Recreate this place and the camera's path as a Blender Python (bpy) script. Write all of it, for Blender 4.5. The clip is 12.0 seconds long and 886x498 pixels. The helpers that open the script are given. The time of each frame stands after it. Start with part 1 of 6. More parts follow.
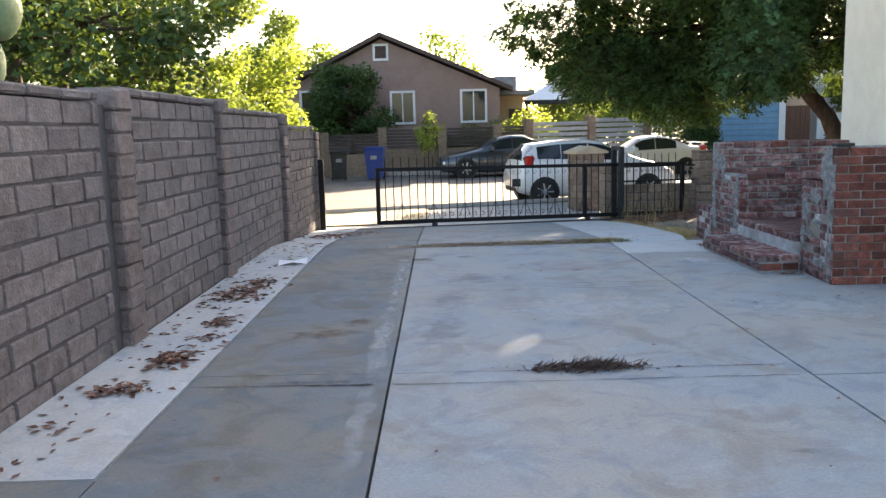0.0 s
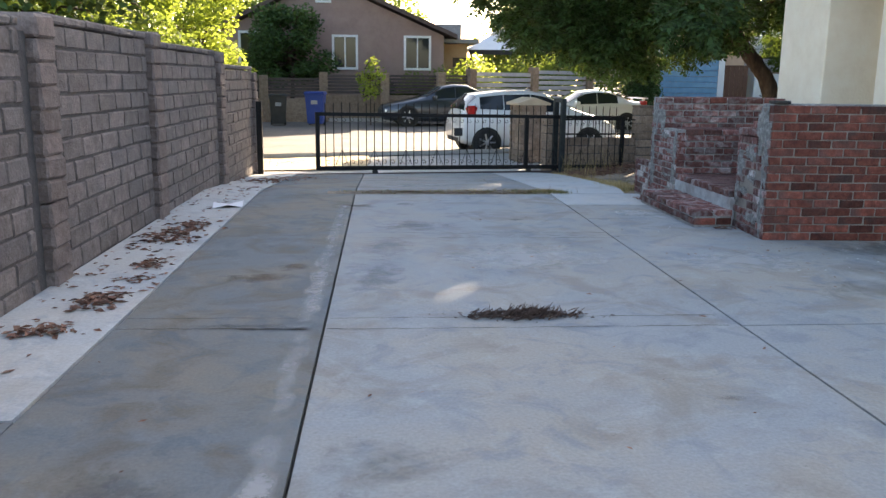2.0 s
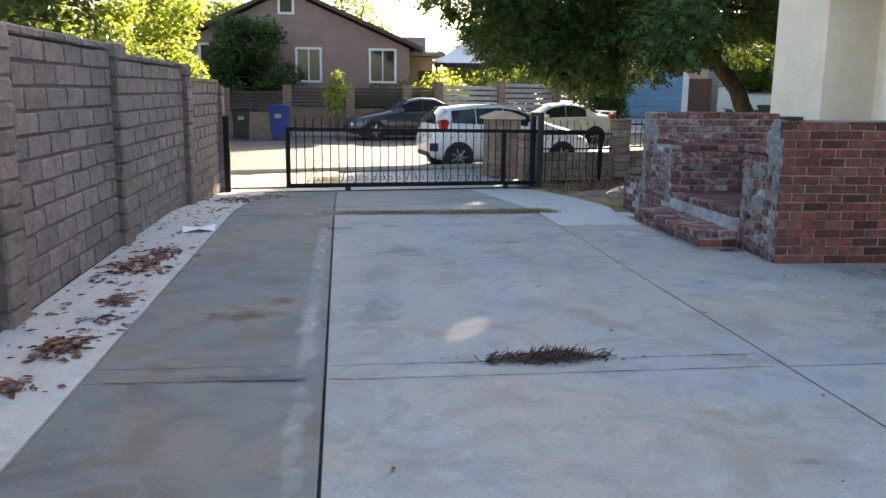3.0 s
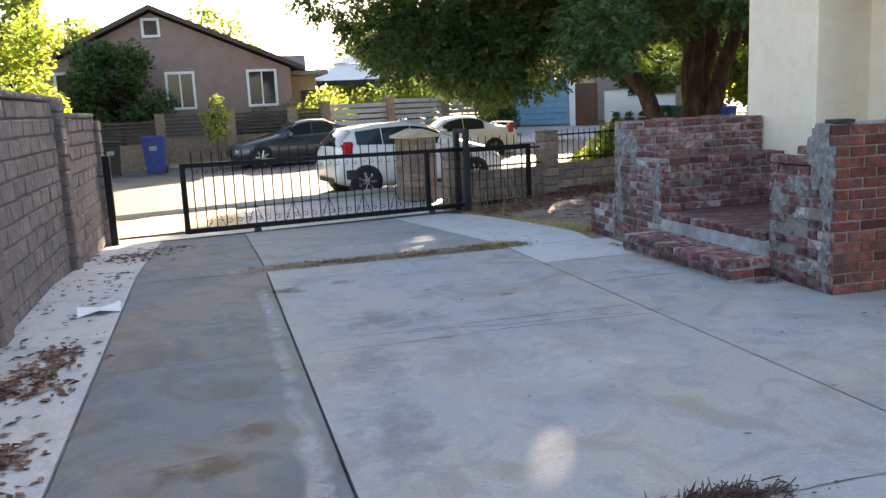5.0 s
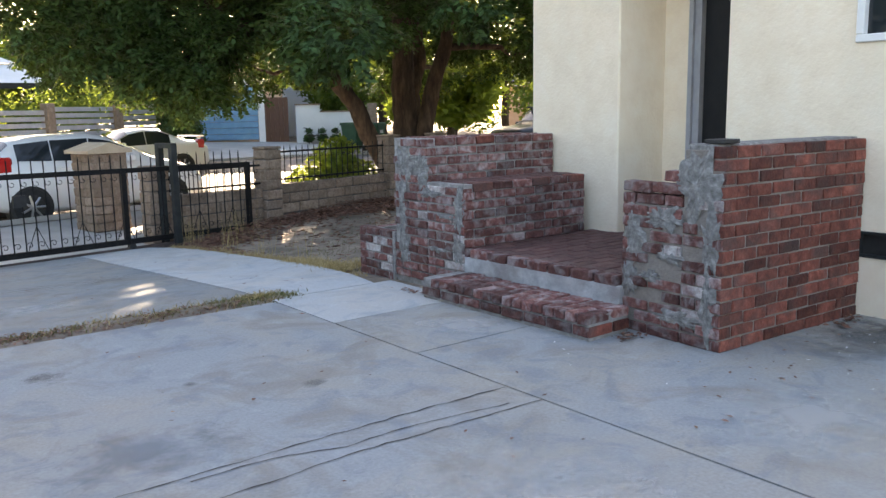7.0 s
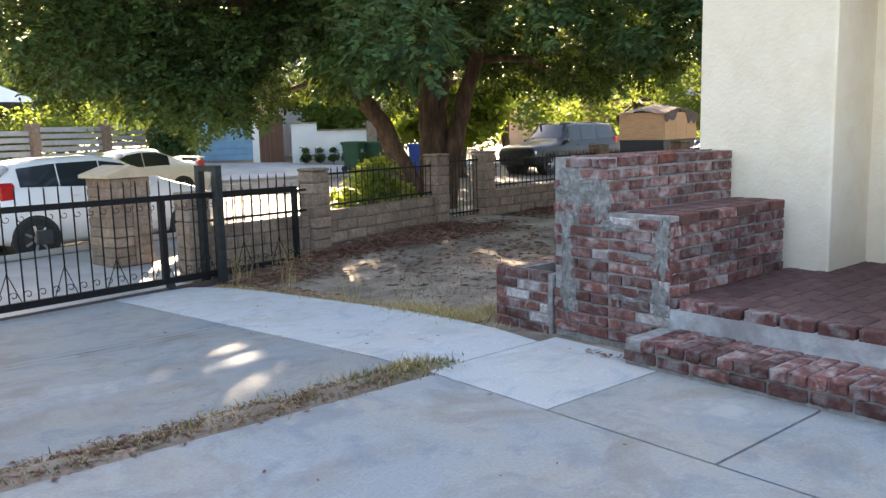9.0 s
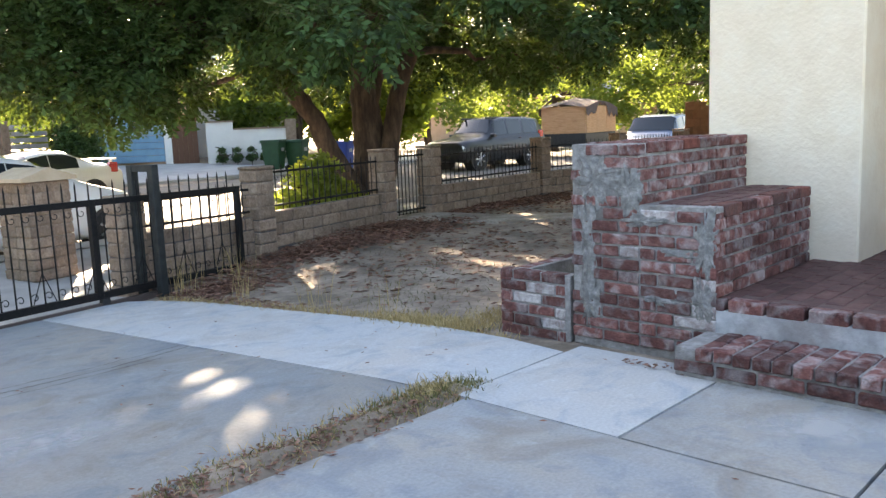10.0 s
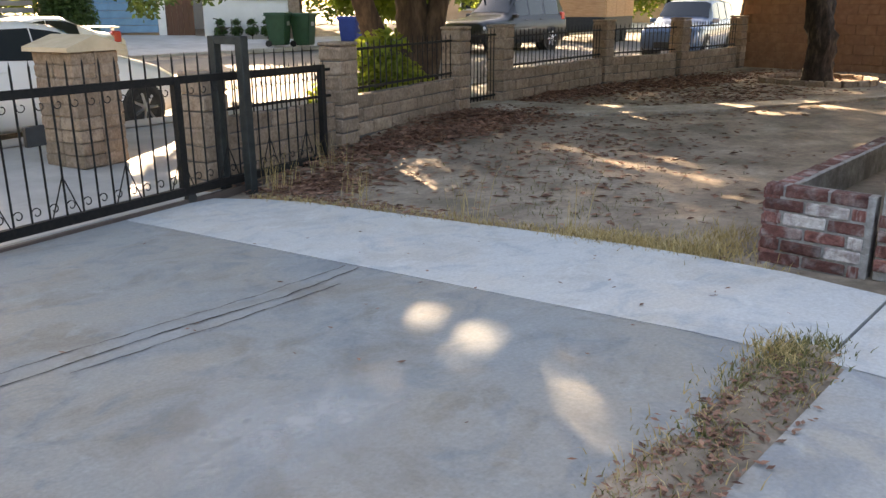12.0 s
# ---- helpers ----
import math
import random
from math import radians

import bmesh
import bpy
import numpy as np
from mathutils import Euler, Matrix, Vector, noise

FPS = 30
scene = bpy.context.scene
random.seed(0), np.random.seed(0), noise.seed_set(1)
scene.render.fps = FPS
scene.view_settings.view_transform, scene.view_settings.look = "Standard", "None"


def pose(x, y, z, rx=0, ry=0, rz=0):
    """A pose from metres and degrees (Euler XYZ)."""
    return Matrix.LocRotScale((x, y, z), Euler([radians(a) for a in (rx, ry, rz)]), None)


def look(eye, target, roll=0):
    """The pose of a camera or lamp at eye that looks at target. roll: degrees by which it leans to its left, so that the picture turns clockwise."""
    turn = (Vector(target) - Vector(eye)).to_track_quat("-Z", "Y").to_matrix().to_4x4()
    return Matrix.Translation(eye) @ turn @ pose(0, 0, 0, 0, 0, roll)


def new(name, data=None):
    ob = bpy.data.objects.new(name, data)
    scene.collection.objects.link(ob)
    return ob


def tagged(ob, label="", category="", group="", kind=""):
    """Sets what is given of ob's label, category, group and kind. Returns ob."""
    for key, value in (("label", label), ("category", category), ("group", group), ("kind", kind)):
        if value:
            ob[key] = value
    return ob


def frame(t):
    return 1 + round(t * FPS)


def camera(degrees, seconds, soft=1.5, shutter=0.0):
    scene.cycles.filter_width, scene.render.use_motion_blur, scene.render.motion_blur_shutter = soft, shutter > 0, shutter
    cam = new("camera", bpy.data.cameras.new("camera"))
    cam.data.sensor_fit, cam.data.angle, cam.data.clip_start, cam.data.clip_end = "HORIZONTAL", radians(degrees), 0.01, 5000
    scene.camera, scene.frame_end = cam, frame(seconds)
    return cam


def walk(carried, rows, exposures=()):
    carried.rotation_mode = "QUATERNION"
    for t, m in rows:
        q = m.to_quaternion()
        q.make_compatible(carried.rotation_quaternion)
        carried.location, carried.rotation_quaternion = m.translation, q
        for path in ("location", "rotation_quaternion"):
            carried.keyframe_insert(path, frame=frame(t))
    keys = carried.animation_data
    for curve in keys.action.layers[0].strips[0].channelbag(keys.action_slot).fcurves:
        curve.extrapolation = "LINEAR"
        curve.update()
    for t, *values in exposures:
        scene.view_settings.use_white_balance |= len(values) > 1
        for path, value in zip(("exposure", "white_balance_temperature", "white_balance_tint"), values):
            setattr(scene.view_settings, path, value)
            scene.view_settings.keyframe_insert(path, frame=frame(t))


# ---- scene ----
cam = camera(56.6, 12.0, soft=1.45)
PATH = [
    (0, (0.891, -0.405, 1.381), (0.893, 1.574, 1.096), -1.5),
    (0.5, (0.834, -0.521, 1.368), (0.926, 1.449, 1.039), -0.9),
    (1, (0.799, -0.582, 1.362), (0.954, 1.377, 0.987), -0.2),
    (1.5, (0.85, -0.51, 1.36), (1.014, 1.444, 0.969), -0.0),
    (2, (0.901, -0.349, 1.342), (1.047, 1.604, 0.937), 0.6),
    (2.5, (0.808, -0.14, 1.357), (0.981, 1.814, 0.967), 0.9),
    (3, (0.67, 0.204, 1.356), (0.912, 2.154, 0.981), 0.6),
    (5, (0.168, 1.878, 1.408), (0.696, 3.776, 1.063), -2.7),
    (5.5, (0.164, 2.344, 1.397), (0.933, 4.157, 1.052), -4.3),
    (6, (0.163, 2.848, 1.397), (1.229, 4.503, 1.045), -2.9),
    (6.5, (0.199, 3.357, 1.4), (1.451, 4.876, 1.047), -1.4),
    (7, (0.22, 3.892, 1.369), (1.44, 5.442, 1.038), -1.0),
    (7.5, (0.167, 4.361, 1.408), (1.385, 5.917, 1.097), -0.8),
    (9.5, (0.066, 6.342, 1.328), (1.415, 7.792, 1.047), -2.0),
    (10, (0.096, 6.767, 1.304), (1.53, 8.128, 1.004), -2.3),
    (10.5, (0.067, 7.28, 1.299), (1.536, 8.601, 0.987), -1.9),
    (11, (0.025, 7.744, 1.305), (1.519, 9.028, 0.959), -0.5),
    (11.5, (-0.011, 8.225, 1.291), (1.465, 9.51, 0.875), -0.3),
    (12, (-0.106, 8.605, 1.278), (1.329, 9.874, 0.704), -0.3),
]
walk(cam, [(t, look(eye, target, roll)) for t, eye, target, roll in PATH], exposures=((0.0, 2.80, 7000, 14), (3.0, 2.70, 7050, 14), (5.5, 2.94, 7250, 16), (7.5, 3.16, 7600, 17), (10.0, 3.46, 7500, 16), (11.5, 3.50, 7800, 18), (12.0, 3.34, 8500, 19)))

# ---- world and sun ----
SUN_AZ = math.atan2(0.47, 0.88)      # bearing of the sun from +y towards +x
SUN_EL = radians(21)
world = bpy.data.worlds.new("sky")
scene.world = world
world.use_nodes = True
wn = world.node_tree.nodes
sky = wn.new("ShaderNodeTexSky")
sky.sky_type = 'NISHITA'
sky.sun_disc = False
sky.sun_elevation = SUN_EL
sky.sun_rotation = SUN_AZ
sky.air_density, sky.dust_density, sky.ozone_density = 1.0, 2.0, 1.0
wn["Background"].inputs[1].default_value = 0.085
world.node_tree.links.new(sky.outputs[0], wn["Background"].inputs[0])
sun = new("sun", bpy.data.lights.new("sun", 'SUN'))
sun.data.energy, sun.data.angle, sun.data.color = 5.0, radians(0.6), (1.0, 0.87, 0.68)
sun_dir = Vector((math.sin(SUN_AZ) * math.cos(SUN_EL), math.cos(SUN_AZ) * math.cos(SUN_EL), math.sin(SUN_EL)))
sun.rotation_euler = sun_dir.to_track_quat('Z', 'Y').to_euler()


# ---- materials ----
def material(name, colors, scale=4.0, rough=0.8, metal=0.0, bump=0.2, bump_scale=60.0, stain=None, stain_scale=0.7,
             stain_amount=0.5, vary=0.0, island=False, spec=0.4, coat=0.0, stretch=(1, 1, 1), coords="Object", grain=0.0, grain_scale=12.0):
    """A surface with a colour ramp over noise, a coarse second layer of stains, fine relief, and variation from piece to piece."""
    m = bpy.data.materials.new(name)
    m.use_nodes = True
    n, l = m.node_tree.nodes, m.node_tree.links
    b = n["Principled BSDF"]
    tc = n.new("ShaderNodeTexCoord")
    mp = n.new("ShaderNodeMapping")
    mp.inputs["Scale"].default_value = stretch
    l.new(tc.outputs[coords], mp.inputs[0])
    if vary:
        rnd = n.new("ShaderNodeNewGeometry" if island else "ShaderNodeObjectInfo")
        rout = rnd.outputs["Random Per Island" if island else "Random"]
        mul = n.new("ShaderNodeMath")
        mul.operation = 'MULTIPLY'
        mul.inputs[1].default_value = 37.0
        l.new(rout, mul.inputs[0])
        add = n.new("ShaderNodeVectorMath")
        l.new(mp.outputs[0], add.inputs[0])
        l.new(mul.outputs[0], add.inputs[1])
        vec = add.outputs[0]
    else:
        vec = mp.outputs[0]
    noi = n.new("ShaderNodeTexNoise")
    noi.inputs["Scale"].default_value, noi.inputs["Detail"].default_value, noi.inputs["Roughness"].default_value = scale, 6, 0.65
    l.new(vec, noi.inputs["Vector"])
    ramp = n.new("ShaderNodeValToRGB")
    els = ramp.color_ramp.elements
    while len(els) < len(colors):
        els.new(0.5)
    for i, c in enumerate(colors):
        els[i].position = 0.3 + 0.4 * i / max(1, len(colors) - 1)
        els[i].color = (*c, 1)
    l.new(noi.outputs[0], ramp.inputs[0])
    col = ramp.outputs[0]
    if stain:
        ns = n.new("ShaderNodeTexNoise")
        ns.inputs["Scale"].default_value, ns.inputs["Detail"].default_value = stain_scale, 5
        ns.inputs["Distortion"].default_value = 0.6
        l.new(vec, ns.inputs["Vector"])
        rs = n.new("ShaderNodeValToRGB")
        rs.color_ramp.elements[0].position, rs.color_ramp.elements[1].position = 0.47, 0.66
        l.new(ns.outputs[0], rs.inputs[0])
        am = n.new("ShaderNodeMath")
        am.operation = 'MULTIPLY'
        am.inputs[1].default_value = stain_amount
        l.new(rs.outputs[0], am.inputs[0])
        mx = n.new("ShaderNodeMix")
        mx.data_type = 'RGBA'
        l.new(am.outputs[0], mx.inputs[0])
        l.new(col, mx.inputs[6])
        mx.inputs[7].default_value = (*stain, 1)
        col = mx.outputs[2]
    if grain:
        ng = n.new("ShaderNodeTexNoise")
        ng.inputs["Scale"].default_value, ng.inputs["Detail"].default_value, ng.inputs["Roughness"].default_value = grain_scale, 8, 0.75
        l.new(vec, ng.inputs["Vector"])
        gr = n.new("ShaderNodeMapRange")
        gr.inputs[1].default_value, gr.inputs[2].default_value = 0.3, 0.7
        gr.inputs[3].default_value, gr.inputs[4].default_value = 1 - grain, 1 + grain
        l.new(ng.outputs[0], gr.inputs[0])
        hg = n.new("ShaderNodeHueSaturation")
        l.new(gr.outputs[0], hg.inputs["Value"])
        l.new(col, hg.inputs["Color"])
        col = hg.outputs[0]
    if vary:
        hs = n.new("ShaderNodeHueSaturation")
        mr = n.new("ShaderNodeMapRange")
        mr.inputs[3].default_value, mr.inputs[4].default_value = 1 - vary, 1 + vary
        l.new(rout, mr.inputs[0])
        l.new(mr.outputs[0], hs.inputs["Value"])
        l.new(col, hs.inputs["Color"])
        col = hs.outputs[0]
    l.new(col, b.inputs["Base Color"])
    b.inputs["Roughness"].default_value = rough
    b.inputs["Metallic"].default_value = metal
    b.inputs["Specular IOR Level"].default_value = spec
    b.inputs["Coat Weight"].default_value = coat
    if bump:
        nb = n.new("ShaderNodeTexNoise")
        nb.inputs["Scale"].default_value, nb.inputs["Detail"].default_value = bump_scale, 4
        l.new(vec, nb.inputs["Vector"])
        bp = n.new("ShaderNodeBump")
        bp.inputs["Strength"].default_value, bp.inputs["Distance"].default_value = bump, 0.01
        l.new(nb.outputs[0], bp.inputs["Height"])
        l.new(bp.outputs[0], b.inputs["Normal"])
    return m


def leaf_material(name, dark, light, trans, through_=0.42):
    """Thin leaves: a gloss-poor face with light passing through, varied leaf by leaf."""
    m = bpy.data.materials.new(name)
    m.use_nodes = True
    n, l = m.node_tree.nodes, m.node_tree.links
    b = n["Principled BSDF"]
    geo = n.new("ShaderNodeNewGeometry")
    ramp = n.new("ShaderNodeValToRGB")
    ramp.color_ramp.elements[0].color, ramp.color_ramp.elements[1].color = (*dark, 1), (*light, 1)
    l.new(geo.outputs["Random Per Island"], ramp.inputs[0])
    l.new(ramp.outputs[0], b.inputs["Base Color"])
    b.inputs["Roughness"].default_value = 0.55
    b.inputs["Specular IOR Level"].default_value = 0.16
    tr = n.new("ShaderNodeBsdfTranslucent")
    tr.inputs[0].default_value = (*trans, 1)
    mix = n.new("ShaderNodeMixShader")
    mix.inputs[0].default_value = through_
    l.new(b.outputs[0], mix.inputs[1])
    l.new(tr.outputs[0], mix.inputs[2])
    l.new(mix.outputs[0], n["Material Output"].inputs[0])
    return m


def glass_material(name, tint=(0.02, 0.025, 0.03)):
    """Dark tinted pane with a clear reflection."""
    m = bpy.data.materials.new(name)
    m.use_nodes = True
    b = m.node_tree.nodes["Principled BSDF"]
    b.inputs["Base Color"].default_value = (*tint, 1)
    b.inputs["Roughness"].default_value = 0.04
    b.inputs["Specular IOR Level"].default_value = 0.5
    return m


def concrete(name, cool, warm, patch=0.5, rough=0.85):
    """Old troweled concrete: cool and warm clouds, brown grime, pale scuffs, dark pits and fine grain."""
    m = bpy.data.materials.new(name)
    m.use_nodes = True
    n, l = m.node_tree.nodes, m.node_tree.links
    b = n["Principled BSDF"]
    tc = n.new("ShaderNodeTexCoord")

    def clouds(scale, lo, hi, a, z, detail=7, dist=0.4, shift=0.0):
        mp = n.new("ShaderNodeMapping")
        mp.inputs["Location"].default_value = (shift, shift * 0.7, 0)
        l.new(tc.outputs["Object"], mp.inputs[0])
        t = n.new("ShaderNodeTexNoise")
        t.inputs["Scale"].default_value, t.inputs["Detail"].default_value = scale, detail
        t.inputs["Roughness"].default_value, t.inputs["Distortion"].default_value = 0.62, dist
        l.new(mp.outputs[0], t.inputs["Vector"])
        r = n.new("ShaderNodeMapRange")
        r.inputs[1].default_value, r.inputs[2].default_value, r.inputs[3].default_value, r.inputs[4].default_value = lo, hi, a, z
        l.new(t.outputs[0], r.inputs[0])
        return r.outputs[0]

    def mixed(fac, a, colour):
        mx = n.new("ShaderNodeMix")
        mx.data_type = 'RGBA'
        l.new(fac, mx.inputs[0])
        if isinstance(a, tuple):
            mx.inputs[6].default_value = (*a, 1)
        else:
            l.new(a, mx.inputs[6])
        mx.inputs[7].default_value = (*colour, 1)
        return mx.outputs[2]

    col = mixed(clouds(0.9, 0.42, 0.60, 0, 1), cool, warm)
    col = mixed(clouds(2.0, 0.50, 0.64, 0, patch, 9, 0.8, 5.0), col, tuple(c * k for c, k in zip(warm, (0.62, 0.56, 0.50))))
    col = mixed(clouds(5.5, 0.56, 0.72, 0, 0.55, 9, 0.5, 11.0), col, tuple(c * 1.28 for c in cool))
    col = mixed(clouds(3.4, 0.52, 0.66, 0, 0.6, 10, 1.2, 17.0), col, tuple(c * k for c, k in zip(cool, (0.66, 0.72, 0.80))))
    col = mixed(clouds(26.0, 0.66, 0.74, 0, 0.5, 4, 0.0, 3.0), col, tuple(c * 0.5 for c in warm))
    hs = n.new("ShaderNodeHueSaturation")
    l.new(clouds(60.0, 0.3, 0.7, 0.88, 1.12, 6, 0.0, 2.0), hs.inputs["Value"])
    l.new(col, hs.inputs["Color"])
    l.new(hs.outputs[0], b.inputs["Base Color"])
    b.inputs["Roughness"].default_value = rough
    b.inputs["Specular IOR Level"].default_value = 0.35
    bp = n.new("ShaderNodeBump")
    bp.inputs["Strength"].default_value, bp.inputs["Distance"].default_value = 0.12, 0.01
    l.new(clouds(110.0, 0.3, 0.7, 0, 1, 5, 0.0), bp.inputs["Height"])
    l.new(bp.outputs[0], b.inputs["Normal"])
    return m


CONCRETE = concrete("concrete_grey", (0.305, 0.326, 0.334), (0.350, 0.334, 0.300), 0.5)
# left slabs: a darker concrete, lowered further to paint in shade beside the wall
CONCRETE_DARK = concrete("concrete_weathered_shaded", (0.162, 0.183, 0.192), (0.214, 0.198, 0.165), 0.65, 0.88)
CONCRETE_MID = concrete("concrete_mid_grey", (0.246, 0.266, 0.272), (0.283, 0.271, 0.246), 0.5)
CONCRETE_LIGHT = concrete("concrete_pale", (0.465, 0.488, 0.488), (0.500, 0.488, 0.455), 0.3, 0.82)
JOINT = material("joint_dirt", [(0.05, 0.045, 0.04), (0.09, 0.08, 0.07)], 20, 0.95)
DIRT = material("dry_dirt", [(0.173, 0.131, 0.098), (0.278, 0.217, 0.165), (0.399, 0.326, 0.252)], 1.9, 0.95, bump=0.6, bump_scale=25,
                stain=(0.13, 0.105, 0.075), stain_scale=1.3, stain_amount=0.7, grain=0.3, grain_scale=14)
ASPHALT = material("asphalt_sunworn", [(0.104, 0.090, 0.078), (0.136, 0.120, 0.104), (0.168, 0.148, 0.128)], 1.2, 0.85, bump=0.4, bump_scale=180,
                   stain=(0.095, 0.085, 0.075), stain_scale=0.5, stain_amount=0.5, grain=0.2, grain_scale=20)
WALK = material("sidewalk_concrete", [(0.34, 0.325, 0.30), (0.41, 0.39, 0.365), (0.47, 0.45, 0.42)], 1.8, 0.85, bump=0.15, bump_scale=120,
                stain=(0.33, 0.31, 0.28), stain_scale=0.8)
BLOCK = material("slump_block_mauve", [(0.128, 0.102, 0.092), (0.192, 0.158, 0.142), (0.260, 0.220, 0.200)], 9, 0.92, bump=0.8, bump_scale=55,
                 stain=(0.17, 0.15, 0.145), stain_scale=3.0, stain_amount=0.55, vary=0.16, grain=0.26, grain_scale=32)
BLOCK_DARK = material("slump_block_brown", [(0.144, 0.108, 0.094), (0.202, 0.155, 0.137), (0.252, 0.202, 0.180)], 9, 0.92, bump=0.8, bump_scale=55,
                      stain=(0.15, 0.115, 0.10), stain_scale=3.0, vary=0.12, grain=0.26, grain_scale=32)
BLOCK_TAN = material("slump_block_tan", [(0.187, 0.128, 0.088), (0.268, 0.192, 0.139), (0.348, 0.261, 0.197)], 8, 0.92, bump=0.7, bump_scale=55,
                     stain=(0.24, 0.175, 0.13), stain_scale=3.0, vary=0.18, grain=0.26, grain_scale=32)
MORTAR = material("mortar_grey", [(0.20, 0.188, 0.174), (0.30, 0.285, 0.268), (0.42, 0.405, 0.385)], 18, 0.95, bump=0.9, bump_scale=60, stain=(0.15, 0.13, 0.115), stain_scale=4.0, stain_amount=0.6)
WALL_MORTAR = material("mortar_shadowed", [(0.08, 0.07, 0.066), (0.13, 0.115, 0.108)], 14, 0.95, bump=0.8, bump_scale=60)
PIER_MORTAR = material("mortar_pale", [(0.21, 0.18, 0.155), (0.31, 0.275, 0.24)], 14, 0.95, bump=0.8, bump_scale=60, stain=(0.12, 0.09, 0.075), stain_scale=2.0, stain_amount=0.7)
RISER = material("bare_cement", [(0.30, 0.31, 0.315), (0.44, 0.45, 0.455), (0.58, 0.585, 0.58)], 7, 0.95, bump=0.8, bump_scale=28, stain=(0.22, 0.19, 0.175), stain_scale=3.0, stain_amount=0.6)
PAVER_BED = material("paver_grout", [(0.10, 0.06, 0.054), (0.16, 0.105, 0.095)], 12, 0.9, bump=0.4, bump_scale=80)
SMEAR = material("mortar_smear", [(0.12, 0.114, 0.106), (0.22, 0.212, 0.20), (0.38, 0.37, 0.35)], 22, 0.95, bump=1.0, bump_scale=28)
BRICK_RED = material("brick_red", [(0.095, 0.030, 0.022), (0.175, 0.052, 0.036), (0.275, 0.095, 0.066)], 12, 0.9, bump=0.8, bump_scale=70,
                     stain=(0.085, 0.056, 0.05), stain_scale=4.0, stain_amount=0.75, vary=0.5, grain=0.28, grain_scale=45)
BRICK_OLD = material("brick_maroon_worn", [(0.085, 0.033, 0.029), (0.16, 0.062, 0.052), (0.27, 0.14, 0.12)], 14, 0.9, bump=1.0, bump_scale=60,
                     stain=(0.38, 0.345, 0.335), stain_scale=11.0, stain_amount=0.62, vary=0.45, grain=0.3, grain_scale=40)
BRICK_WHITE = material("brick_whitewashed", [(0.20, 0.13, 0.12), (0.46, 0.42, 0.40), (0.64, 0.62, 0.60)], 13, 0.92, bump=0.9, bump_scale=60, stain=(0.19, 0.10, 0.09), stain_scale=9.0, stain_amount=0.6, vary=0.16, grain=0.2, grain_scale=40)
BRICK_PAVER = material("brick_paver_maroon", [(0.075, 0.038, 0.035), (0.115, 0.056, 0.05), (0.165, 0.09, 0.08)], 8, 0.75, bump=0.4, bump_scale=70, vary=0.2)
STUCCO = material("stucco_cream", [(0.83, 0.69, 0.515), (0.88, 0.745, 0.57), (0.90, 0.785, 0.62)], 5, 0.9, bump=0.55, bump_scale=38,
                  stain=(0.68, 0.585, 0.44), stain_scale=0.8, stain_amount=0.4)
STUCCO_TAUPE = material("stucco_taupe", [(0.255, 0.174, 0.149), (0.306, 0.212, 0.183), (0.340, 0.242, 0.208)], 2, 0.9, bump=0.4, bump_scale=30,
                        stain=(0.28, 0.19, 0.165), stain_scale=0.5)
STUCCO_WHITE = material("stucco_offwhite", [(0.66, 0.65, 0.63), (0.74, 0.73, 0.71)], 2, 0.9, bump=0.3, bump_scale=30)
STUCCO_PEACH = material("stucco_peach", [(0.50, 0.33, 0.22), (0.58, 0.40, 0.28)], 2, 0.9, bump=0.3, bump_scale=30)
ROOF = material("roof_shingle_brown", [(0.07, 0.05, 0.045), (0.12, 0.085, 0.075)], 6, 0.9, bump=0.8, bump_scale=20)
ROOF_GREY = material("roof_shingle_grey", [(0.16, 0.17, 0.18), (0.26, 0.27, 0.28)], 6, 0.9, bump=0.8, bump_scale=20)
WHITE_TRIM = material("white_trim_paint", [(0.72, 0.72, 0.70), (0.80, 0.80, 0.78)], 5, 0.5, bump=0.05)
IRON = material("black_wrought_iron", [(0.007, 0.007, 0.008), (0.02, 0.018, 0.017)], 30, 0.6, 0.2, bump=0.2, bump_scale=200, spec=0.25)
IRON_GREY = material("grey_green_steel", [(0.022, 0.026, 0.027), (0.045, 0.052, 0.053)], 12, 0.55, 0.4, bump=0.1)
RUST_SLAT = material("dark_fence_slat", [(0.06, 0.045, 0.04), (0.10, 0.075, 0.065)], 5, 0.7)
GREY_SLAT = material("grey_fence_slat", [(0.32, 0.32, 0.33), (0.42, 0.42, 0.43)], 5, 0.6)
BLUE_DOOR = material("blue_garage_paint", [(0.13, 0.27, 0.40), (0.17, 0.33, 0.47), (0.20, 0.37, 0.52)], 3, 0.6, bump=0.1)
BROWN_WOOD = material("brown_gate_wood", [(0.11, 0.055, 0.035), (0.17, 0.085, 0.055)], 6, 0.8, stretch=(6, 6, 1))
PLYWOOD = material("orange_plywood", [(0.38, 0.19, 0.09), (0.48, 0.26, 0.13), (0.55, 0.32, 0.17)], 3, 0.8, bump=0.2, stretch=(1, 1, 6))
BARK = material("grey_brown_bark", [(0.028, 0.019, 0.015), (0.065, 0.044, 0.032), (0.125, 0.088, 0.064)], 9, 0.95, bump=1.0, bump_scale=22, stretch=(1, 1, 0.25))
BARK_DARK = material("shaggy_dark_bark", [(0.012, 0.009, 0.008), (0.035, 0.025, 0.02), (0.085, 0.062, 0.048)], 14, 0.98, bump=1.0, bump_scale=26, stretch=(1, 1, 0.35))
# wide near-black to bright green spread paints a speckle of lit leaflets
LEAF_DARK = leaf_material("leaf_deep_green", (0.003, 0.009, 0.004), (0.075, 0.15, 0.055), (0.17, 0.235, 0.035), 0.18)
